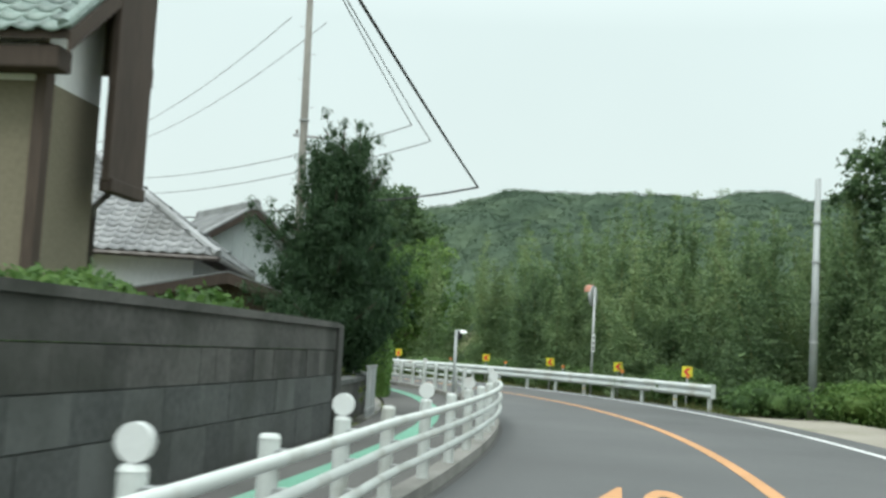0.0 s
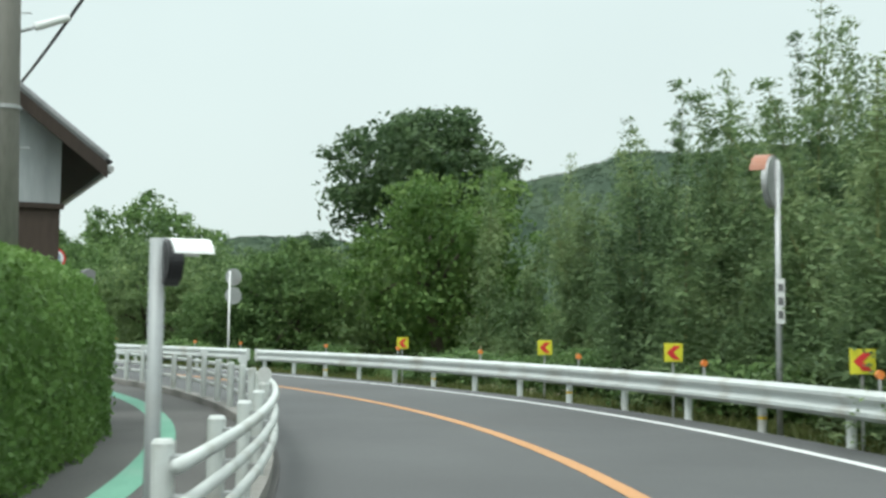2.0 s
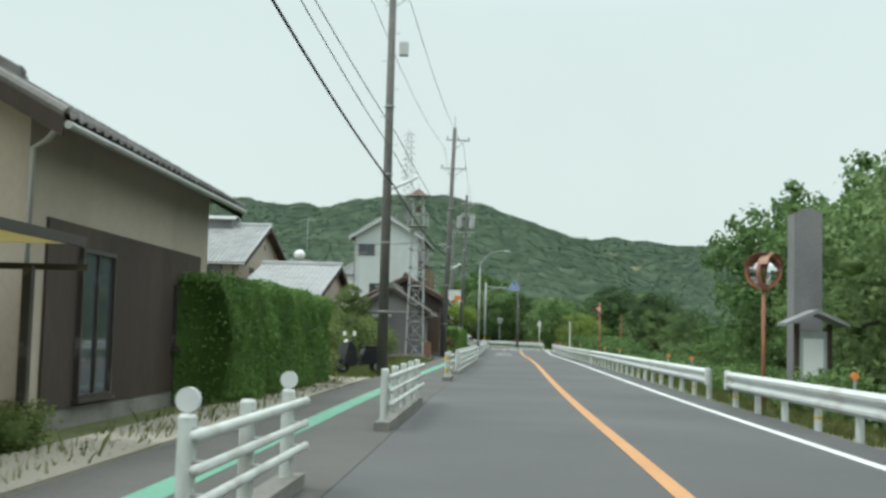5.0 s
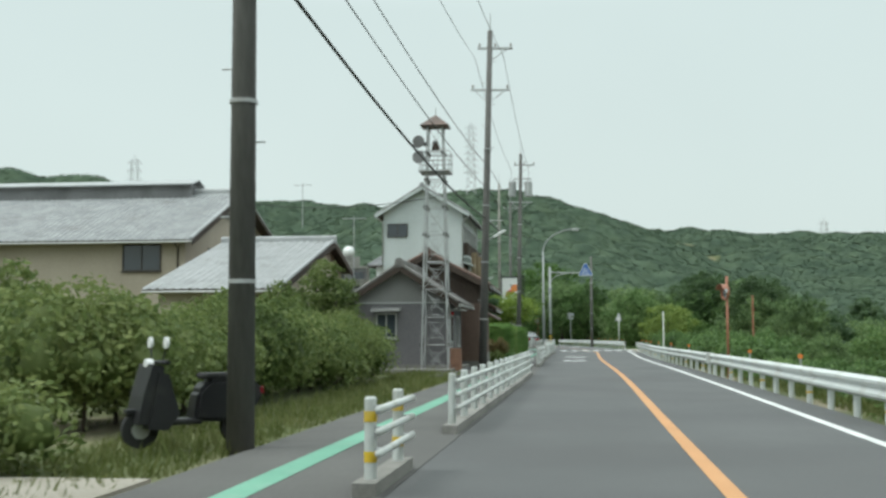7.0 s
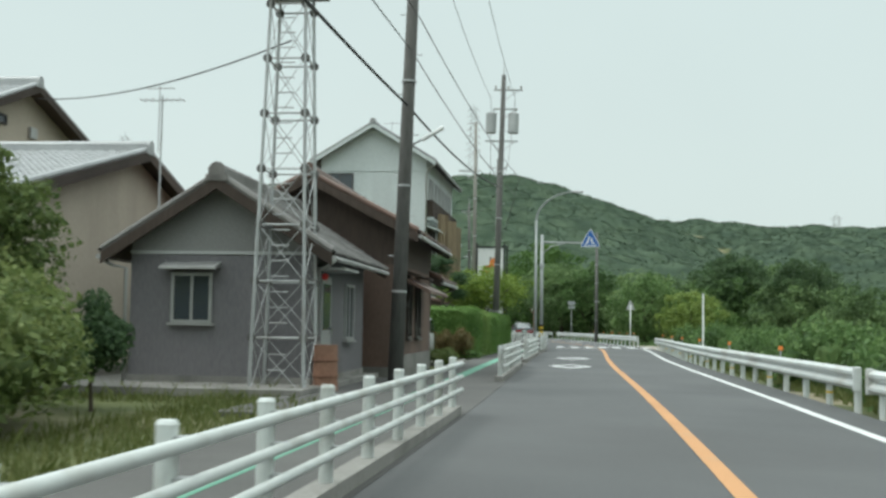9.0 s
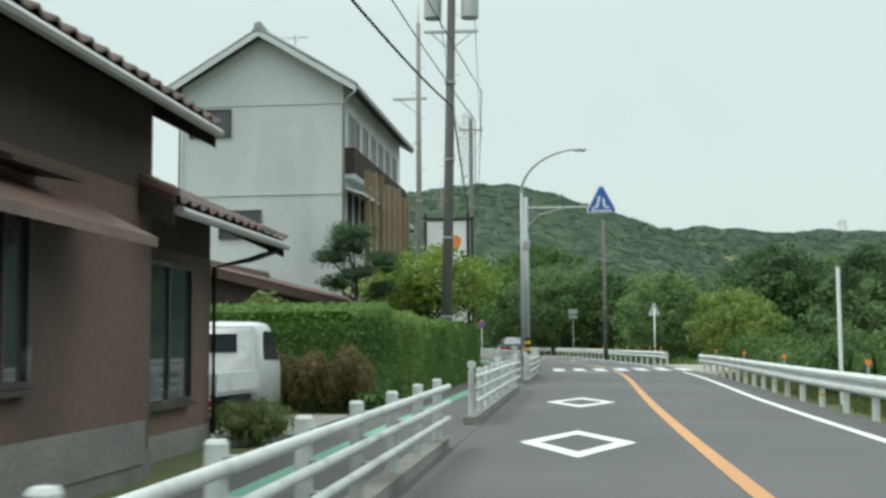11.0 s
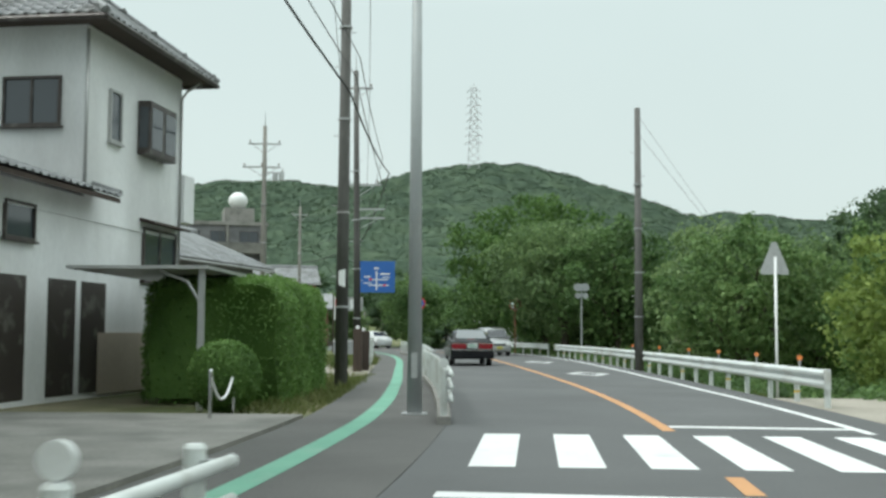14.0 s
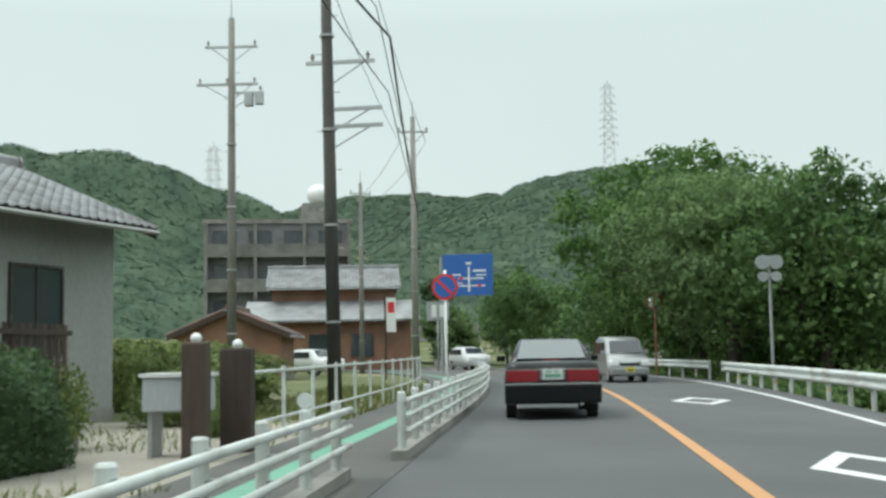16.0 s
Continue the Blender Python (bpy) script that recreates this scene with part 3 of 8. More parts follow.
# the three lines below them: s, l, z where each is held
HELD = [
    (0.028, 0.35, ((-14, -4.0, 8.0), (32.46, -2.65, 5.63), (40.6, -5.0, 5.87), (64.5, -5.1, 6.9), (94.2, -5.0, 5.9), (127.3, -5.05, 6.1), (157.8, -5.1, 8.1), (191.6, -5.85, 7.5), (213.6, -5.3, 8.5), (240.0, -6.0, 7.4), (262.0, -6.0, 7.2))),
    (0.013, 0.3, ((-14, -3.7, 8.4), (35.0, -3.6, 7.2), (41.8, -5.9, 7.0), (64.5, -5.4, 7.9), (94.2, -5.0, 6.9), (127.3, -5.0, 7.35), (157.8, -4.45, 7.7), (191.6, -5.7, 7.9), (213.6, -5.35, 7.2), (240.0, -6.0, 7.9), (262.0, -6.0, 7.7))),
    (0.013, 0.3, ((-14, -3.4, 8.8), (36.0, -4.0, 7.8), (41.8, -5.9, 7.6), (64.5, -5.7, 8.6), (94.2, -5.0, 7.6), (127.3, -4.8, 8.05), (157.8, -4.25, 8.55), (191.6, -5.6, 8.4), (213.6, -5.6, 9.2), (240.0, -6.0, 8.6), (262.0, -6.0, 8.4))),
]
for _r, _sg, _at in HELD:
    for _a, _b in zip(_at, _at[1:]):
        CABLES.append((tuple(road(*_a)), tuple(road(*_b)), _sg * min(1.0, (_b[0] - _a[0]) / 30.0), _r))
CABLES.append((tuple(road(123.0, -6.62, 6.5)), tuple(road(135.0, -17.6, 7.9)), 0.35, 0.016))
CABLES.append((_top(11, 9.6), tuple(road(211.0, 13.0, 0.2)), 0.05, 0.006))
CABLES.append((_top(11, 8.9), tuple(road(206.0, 11.5, 0.2)), 0.05, 0.006))
DARK_TALL = (75.5, 19.2, 1.25, 1.1)
BRIGHT_ROUND = (66.5, 14.0, 1.02, 1.0)
RIGHT_TREES = [(84, 8.5, 0.85), (89, 10.5, 0.9), (94, 9.5, 0.85), (97, 18, 1.3), (104, 9.8, 1.05), (108, 13, 1.3), (112, 18.5, 1.55), (86, 15, 1.0), (90, 20, 1.15), (104, 19, 1.4), (79, 11, 0.85), (85, 22, 1.1), (75.5, 12.0, 0.80), (72.0, 15.5, 0.9), (81, 15.5, 1.02), (77, 8.6, 0.5),
               (119, 14, 0.7), (125, 17, 0.65), (133, 13, 0.6), (141, 16, 0.65), (150, 13, 0.6), (158, 18, 0.65), (165, 22, 0.7), (189, 21, 0.95), (195, 19, 1.05), (203, 16, 1.05), (209, 17, 1.1), (213, 22, 1.25), (214, 11, 1.0),
               (221, 12, 1.15), (224, 18, 1.3), (232, 9.5, 1.25), (238, 13, 1.1), (228, 17, 1.1), (244, 8.5, 1.0), (250, 14, 1.1), (258, 10, 1.1), (266, 6.5, 0.9)]
JUNIPER = (22.3, -6.1)
PINE = (157.0, -7.9)
LIME = (161.9, -6.5, 1.1, 0.98)
GARDEN_SHRUBS = [(155.5, -10.2, 1.2, 1.2), (152.6, -8.4, 1.1, 1.0), (161.5, -8.3, 0.9, 1.0), (118.5, -10.8, 1.2, 1.1), (121.0, -11.6, 1.1, 1.3), (111.5, -11.2, 1.0, 1.2), (115.0, -10.6, 0.9, 1.35), (103.0, -13.0, 1.0, 1.3), (206.5, -11.5, 1.2, 0.8),
                 (115.5, -12.5, 1.1, 1.2), (176.0, -14.5, 1.0, 1.0), (214.0, -9.6, 1.2, 0.6), (219.0, -10.5, 1.3, 0.7)]
LOW_BUSHES = [(91.8, -7.6, 1.0, 0.95), (93.6, -9.6, 1.2, 1.2), (83.0, -6.6, 0.5, 0.4), (70.4, -6.7, 0.5, 0.5), (139.8, -5.6, 0.5, 0.5), (167.2, -5.9, 0.45, 0.5), (209.0, -8.6, 0.9, 0.7), (199.5, -8.6, 0.8, 1.2), (201.5, -9.3, 0.9, 1.4), (197.6, -9.0, 0.8, 1.1), (203.5, -8.9, 0.7, 1.0), (206.0, -7.0, 0.4, 0.5), (21.5, -6.4, 0.9, 0.8), (61.6, -6.9, 0.8, 0.7)]
HEDGES = [
    (6.5, 17.0, -6.9, -5.75, 1.62, M_LEAF_BRIGHT, "loose green growth spilling over the block wall", dict(rnd=0.5, seed=15, wob=0.2, top_wob=0.14, size=0.11, dens=260)),
    (30.2, 42.6, -7.2, -4.85, 2.1, M_LEAF_HEDGE, "large rounded clipped green hedge", dict(rnd=0.8, seed=3)),
    (47.5, 55.2, -7.4, -5.9, 1.85, M_LEAF_HEDGE, "clipped green boundary hedge", dict(rnd=0.3, seed=4)),
    (57.8, 60.3, -7.6, -6.1, 1.05, M_LEAF_HEDGE, "low clipped hedge behind the gate", dict(rnd=0.3, seed=5)),
    (62.9, 66.2, -8.1, -6.1, 1.45, M_LEAF_HEDGE, "square clipped green hedge", dict(rnd=0.12, seed=6)),
    (78.2, 88.6, -8.0, -6.0, 2.2, M_LEAF_HEDGE, "tall clipped green hedge", dict(rnd=0.25, seed=7, wob=0.12)),
    (146.6, 149.0, -12.5, -5.1, 1.92, M_LEAF_HEDGE, "clipped hedge across the end of the truck yard", dict(rnd=0.22, seed=9, wob=0.1, top_wob=0.05)),
    (149.1, 152.4, -6.6, -5.05, 1.84, M_LEAF_HEDGE_PALE, "pale green clipped hedge beside the footway", dict(rnd=0.16, seed=10, wob=0.08)),
    (152.5, 154.3, -6.6, -5.1, 1.80, M_LEAF_HEDGE, "clipped green hedge beside the footway", dict(rnd=0.16, seed=18, wob=0.08)),
    (154.4, 165.1, -6.7, -5.05, 1.80, M_LEAF_HEDGE, "clipped green hedge beside the footway", dict(rnd=0.16, seed=11)),
    (184.2, 190.8, -9.2, -6.3, 2.4, M_LEAF_HEDGE, "large clipped hedge with a pale green top", dict(rnd=0.45, seed=12, wob=0.08)),
    (199.2, 201.6, -10.8, -7.5, 1.35, M_LEAF_DARK, "dark clipped shrub row before the house", dict(rnd=0.4, seed=16, wob=0.15, top_wob=0.1)),
    (139.6, 143.6, -10.6, -9.2, 1.8, M_LEAF_HEDGE, "clipped green hedge behind the yard", dict(rnd=0.2, seed=13)),
    (205.0, 226.0, -13.5, -12.0, 1.5, M_LEAF_BUSH, "loose garden hedge behind the gravel yard", dict(rnd=0.4, seed=14, wob=0.2, top_wob=0.15, size=0.13, dens=200)),
]

# ---------------------------------------------------------------- ground, hills, road
HILLS = [  # x, y, height, spread across, spread along, turn
    (-447, 446, 60.8, 78, 107, 35),
    (-657, 436, 79.2, 135, 87, 20),
    (-440, 599, 49.7, 128, 90, 38),
    (-397, 652, 50.1, 112, 128, 20),
    (-253, 761, 54.6, 151, 117, 1),
    (-90, 800, 53.9, 150, 111, 0),
    (60, 760, 52.0, 140, 110, 0),
    (-435, 221, 51.8, 64, 37, 82),
    (-503, 141, 51.7, 111, 92, 58),
    (-688, 234, 61.8, 158, 107, -3),
    (-526, 468, 65.2, 66, 72, -2),
    (61, 279, 37.3, 101, 95, 0),
    (111, 249, 35.5, 32, 64, -5),
    (2, 287, 31.4, 19, 61, -1),
    (165, 211, 33.5, 64, 67, -0),
]
_rs = np.arange(-66, S_MAX - 1, 3.0)
_rp = np.array([line(s) for s in _rs])


def ground_height(X, Y):
    X, Y = np.asarray(X, float), np.asarray(Y, float)
    best, S, L = np.full(X.shape, 1e9), np.zeros(X.shape), np.zeros(X.shape)
    for s, (x, y, h) in zip(_rs, _rp):
        dx, dy = X - x, Y - y
        d = dx * dx + dy * dy
        ok = d < best
        best[ok] = d[ok]
        S[ok] = s + (-math.sin(h) * dx + math.cos(h) * dy)[ok]
        L[ok] = (math.cos(h) * dx + math.sin(h) * dy)[ok]
    fall = np.interp(S, [-60, 20, 60, 85, 240, 300], [0.3, 0.6, 0.9, 3.2, 3.4, 1.0])
    # beside the road at its own level, on the right falling to the low ground by the river; behind all, the hills
    Z = np.where(L > 0, -0.06 - fall * np.clip((L - 4.2) / 9.0, 0, 1), -0.06)
    Z = np.where((L > -7) & (L < 4.2), -0.07, Z)
    R = np.sqrt(best)
    up = np.zeros(X.shape)
    for hx, hy, hh, sa, sb, tn in HILLS:
        c, q = math.cos(radians(tn)), math.sin(radians(tn))
        u, v = (X - hx) * c + (Y - hy) * q, -(X - hx) * q + (Y - hy) * c
        g = hh * np.exp(-0.5 * ((u / sa) ** 2 + (v / sb) ** 2))
        up = np.maximum(up, g) + 0.12 * np.minimum(up, g)
    up += 3.0 * np.sin(X * 0.031 + 1.0) * np.sin(Y * 0.027) * np.clip(up / 30, 0, 1)
    up -= 2.2 * np.clip(up / 25, 0, 1)
    return Z + up * np.clip((R - 45) / 80, 0, 1)


def axis_lines(a, b, step, far):
    near = np.arange(a, b + 0.1, step)
    out = [b + step * 2]
    while out[-1] < far:
        out.append(out[-1] * 1.12 if out[-1] > 40 else out[-1] + step * 2)
    out = np.array(out)
    lo = a - (out - b)
    return np.r_[lo[::-1], near, out]


def build_ground():
    gx, gy = axis_lines(-210, 60, 3.0, 3200), axis_lines(-60, 250, 3.0, 3200)
    X, Y = np.meshgrid(gx, gy)
    Z = ground_height(X, Y)
    V = np.stack([X, Y, Z], -1).reshape(-1, 3)
    nx, ny = len(gx), len(gy)
    i = np.arange((ny - 1) * nx).reshape(ny - 1, nx)[:, :-1].ravel()
    F = np.stack([i, i + 1, i + nx + 1, i + nx], -1)
    ob = part("ground", mesh_np("ground", V, F), M_GRASS_SOIL, smooth=True)
    tagged(ob, "rough grass and bare soil with wooded hills behind", "ground", kind="structure")


build_ground()

tagged(part("road", strip(-66, S_MAX - 4, LEFT_EDGE, lambda s: RIGHT_LINE(s) + 0.75, 0.0, 0.06), M_ASPHALT), "worn grey asphalt two-lane road", "road", kind="structure")
tagged(part("pavement", strip(-66, S_MAX - 4, lambda s: LEFT_EDGE(s) - 2.25, lambda s: LEFT_EDGE(s) - 0.004, 0.006, 0.06), M_WALKWAY), "grey asphalt footway beside the road", "pavement", kind="structure")
for a, b in ((-66, 171.2), (172.2, 173.4), (178.4, S_MAX - 6)):
    tagged(part("centre_line", strip(a, b, -0.085, 0.085, 0.005), M_YELLOW_LINE), "solid orange centre line painted on the asphalt", "road marking", kind="structure")
for a, b in ((-66, 171.5), (178.2, S_MAX - 6)):
    tagged(part("edge_line", strip(a, b, lambda s: RIGHT_LINE(s) - 0.075, lambda s: RIGHT_LINE(s) + 0.075, 0.005), M_WHITE_LINE), "solid white edge line painted on the asphalt", "road marking", kind="structure")
tagged(part("green_line", strip(-40, S_MAX - 6, lambda s: LEFT_EDGE(s) - 1.42, lambda s: LEFT_EDGE(s) - 1.12, 0.011), M_GREEN_LINE), "pale green line painted along the footway", "road marking", kind="structure")
# gravel yards and shoulders
for nm, a, b, l0, l1, mt in (("yard", 21, 36, -6.6, -5.22, M_CONCRETE), ("yard", 60, 85, -6.3, -5.24, M_GRAVEL), ("yard", 85.4, 91.4, -8.6, -5.24, M_GRAVEL), ("yard", 118, 129, -6.3, -5.24, M_WALKWAY),
                             ("yard", 139.5, 144.5, -9.0, -5.24, M_CONCRETE), ("yard", 166.8, 181, -12.0, -5.5, M_CONCRETE), ("yard", 198, 210, -14.0, -5.7, M_GRAVEL),
                             ("shoulder", 8, 30, 3.1, 6.4, M_GRAVEL), ("shoulder", 168, 187, 3.35, 14.0, M_GRAVEL)):
    tagged(part(nm, strip(a, b, l0, l1, 0.004 if l0 < 0 else -0.012, 0.08), mt), "pale gravel and concrete beside the road", "ground", kind="structure")


def quad_mark(name, corners, mat, label):
    bm = bmesh.new()
    for ring in corners:
        bm.faces.new([bm.verts.new(p) for p in ring])
    bmesh.ops.recalc_face_normals(bm, faces=bm.faces)
    for f in bm.faces:
        if f.normal.z < 0:
            f.normal_flip()
    return tagged(part(name, bm, mat), label, "road marking", kind="structure")


def diamond(s, l, length=3.7, width=1.42, band=0.24):
    o = [(s - length / 2, l), (s, l + width / 2), (s + length / 2, l), (s, l - width / 2)]
    k = 1 - band * 2 / width * 1.05
    i = [(s + (a - s) * k, l + (b - l) * k) for a, b in o]
    P = [road(a, b, 0.006) for a, b in o]
    Q = [road(a, b, 0.006) for a, b in i]
    quad_mark("diamond_marking", [(P[n], P[(n + 1) % 4], Q[(n + 1) % 4], Q[n]) for n in range(4)], M_WHITE_LINE, "white diamond outline painted on the lane")


for s, l in DIAMONDS:
    diamond(s, l)
for i in range(7):
    l0 = CROSS_L + 0.9 * i
    quad_mark("crossing_stripe", [[road(CROSS_S, l0, 0.006), road(CROSS_S, l0 + 0.47, 0.006), road(CROSS_S + 3.75, l0 + 0.47, 0.006), road(CROSS_S + 3.75, l0, 0.006)]], M_WHITE_LINE, "white zebra crossing stripe")
quad_mark("stop_line", [[road(171.75, -2.62, 0.006), road(171.65, -0.07, 0.006), road(172.0, -0.07, 0.006), road(172.1, -2.62, 0.006)]], M_WHITE_LINE, "white stop line before the crossing")
quad_mark("stop_line", [[road(179.0, 0.1, 0.006), road(178.8, 2.57, 0.006), road(179.1, 2.57, 0.006), road(179.3, 0.1, 0.006)]], M_WHITE_LINE, "white stop line before the crossing")


def speed_marking(s, l):
    me = lettering("40", 1.5, 0.001)
    ob = part("speed_marking", me, M_YELLOW_LINE)
    ob.matrix_world = on_road(s, l, 0.007) @ Matrix.Diagonal((0.74, 3.6, 1, 1))
    tagged(ob, "orange number 40 painted large on the lane", "road marking", kind="structure")


speed_marking(10.7, -1.4)

# ---------------------------------------------------------------- pipe fence on the left


def post_mesh(h=0.79, r=0.052):
    bm = bmesh.new()
    rod(bm, (0, 0, -0.05), (0, 0, h), r, seg=14)
    rod(bm, (0, 0, h), (0, 0, h + 0.02), r * 1.06, r * 0.8, 14)
    return bm


POST_ME = None


def pipe_fence(s0, s1, discs=(), step=1.5, l=None, bands=False, kerb=True):
    global POST_ME
    lat = (lambda s: LEFT_EDGE(s) - 0.16) if l is None else (l if callable(l) else (lambda s: l))
    root = thing("pipe_fence", Matrix.Translation(road(s0, lat(s0), 0.0)), "white painted three-rail pipe fence on a concrete kerb", "fence", "pipe fences beside the footway")
    inv = root.matrix_world.inverted()
    if kerb:
        bm = strip(s0 - 0.3, s1 + 0.3, lambda s: lat(s) - 0.10, lambda s: lat(s) + 0.10, 0.12, 0.16, 0.7)
        part("kerb", bm, M_CONCRETE, root, "worn concrete kerb", at=inv)
    ss = along(s0, s1, step)
    for i, s in enumerate(ss):
        if POST_ME is None:
            p = part("post", post_mesh(), M_FENCE_WHITE, root, smooth=False)
            POST_ME = p.data
        else:
            p = part("post", POST_ME, M_FENCE_WHITE, root)
        p.matrix_local = inv @ on_road(s, lat(s), 0.0)
        if bands:
            for z in (0.26, 0.60):
                part("reflective_band", rod(bmesh.new(), (0, 0, z), (0, 0, z + 0.09), 0.056, seg=14), M_BAND_YELLOW, p, "yellow band")
        for z in (0.35, 0.53, 0.71):
            part("bracket", boxed(0.038, 0.098, -0.035, 0.04, z - 0.035, z + 0.03), M_GALV, p)
    for z in (0.35, 0.53, 0.71):
        pts = [inv @ road(s, lat(s) + 0.108, z) for s in along(s0 - 0.22, s1 + 0.22, 0.6)]
        part("rail", tube(pts, 0.033 if z < 0.7 else 0.036, 8), M_FENCE_WHITE, root, smooth=True)
    for s in discs:
        s = min(ss, key=lambda q: abs(q - s))
        m = inv @ on_road(s, lat(s), 0.79)
        d = part("reflector", rod(bmesh.new(), (0, 0, 0), (0, 0, 0.03), 0.03, 0.022, 8), M_GALV, root, "round white reflector on a stem")
        d.matrix_local = m
        part("reflector_face", disc(bmesh.new(), 0.068, -0.02, 0.02, 0, 0.095), M_DISC, d, "round pale reflector")
    return root


for a, b, dd, *lat in FENCES:
    pipe_fence(a, b, dd, 1.6 if a < 0 else 1.5, l=lat[0] if lat else None)
pipe_fence(90.67, 92.1, (), 1.45, bands=True)

# ---------------------------------------------------------------- guard rail on the right
BEAM = [(0.0, 0.0), (0.035, 0.03), (0.075, 0.055), (0.075, 0.10), (0.03, 0.13), (0.0, 0.165), (0.0, 0.185), (0.03, 0.22), (0.075, 0.25), (0.075, 0.295), (0.035, 0.32), (0.0, 0.35)]
RAIL_POST = None


def guard_rail(s0, s1, lat, top=0.69, reflectors=(), end_start=True, end_far=True, rust=False):
    global RAIL_POST
    f = lat if callable(lat) else (lambda s: lat)
    root = thing("guard_rail", Matrix.Translation(road(s0, f(s0), 0.0)), "white painted corrugated steel guard rail on posts", "guard rail", "guard rails at the road's outer edge")
    inv = root.matrix_world.inverted()
    ss = along(s0, s1, 1.0)
    bm = bmesh.new()
    rows = []
    for s in ss:
        rows.append([bm.verts.new(inv @ road(s, f(s) - a, top - 0.35 + z)) for a, z in BEAM] + [bm.verts.new(inv @ road(s, f(s) - a + 0.006, top - 0.35 + z)) for a, z in BEAM[::-1]])
    n = len(rows[0])
    for p, q in zip(rows, rows[1:]):
        for k in range(n):
            bm.faces.new((p[k], p[(k + 1) % n], q[(k + 1) % n], q[k]))
    bmesh.ops.recalc_face_normals(bm, faces=bm.faces)
    part("beam", bm, M_RAIL_WHITE, root, smooth=False)
    for s, on in ((s0, end_start), (s1, end_far)):
        if on:
            e = part("end_piece", boxed(-0.09, 0.03, -0.06, 0.06, top - 0.37, top + 0.02, bevel=0.03), M_RAIL_WHITE, root)
            e.matrix_local = inv @ on_road(s, f(s))
    for i, s in enumerate(along(s0 + 0.35, s1 - 0.35, 2.0)):
        if RAIL_POST is None:
            b = bmesh.new()
            rod(b, (0.07, 0, -0.6), (0.07, 0, 0.70), 0.06, seg=12)
            box(b, 0.0, 0.02, -0.05, 0.05, 0.45, 0.62)
            p = part("post", b, M_RAIL_WHITE, root)
            RAIL_POST = p.data
        else:
            p = part("post", RAIL_POST, M_RAIL_WHITE, root)
        p.matrix_local = inv @ on_road(s, f(s), top - 0.72)
        if i % 3 == 1:
            part("reflective_band", rod(bmesh.new(), (0.07, 0, 0.20), (0.07, 0, 0.24), 0.063, seg=12), M_BAND_YELLOW, p, "yellow band")
    for s in reflectors:
        d = part("delineator", rod(bmesh.new(), (0, 0, 0), (0, 0, 0.16), 0.022, seg=8), M_GALV, root, "orange round delineator on a short stem")
        d.matrix_local = inv @ on_road(s, f(s) + 0.05, top - 0.02)
        b = disc(bmesh.new(), 0.05, -0.025, 0.025, 0, 0.20, 16)
        part("lens", b, M_ORANGE, d, "orange reflector")
    return root


for a, b, lat, rf in RAILS:
    guard_rail(a, b, lat, reflectors=rf)

# ---------------------------------------------------------------- poles and cables


def taper_pole(h, r0, r1, seg=16):
    return rod(bmesh.new(), (0, 0, -0.4), (0, 0, h), r0, r1, seg)


def cross_arm(parent, z, l0, l1, insulators=3, turn=0.0, mat=None):
    a = part("cross_arm", boxed(l0, l1, -0.04, 0.04, z - 0.04, z + 0.04), mat or M_GALV, parent, at=pose(0, 0, 0, 0, 0, turn))
    for k in range(insulators):
        x = l0 + (l1 - l0) * (k + 0.12) / max(1, insulators - 0.76)
        b = rod(bmesh.new(), (x, 0, z + 0.04), (x, 0, z + 0.12), 0.025, seg=8)
        rod(b, (x, 0, z + 0.12), (x, 0, z + 0.22), 0.055, 0.03, 8)
        part("insulator", b, M_INSUL, a)
    return a


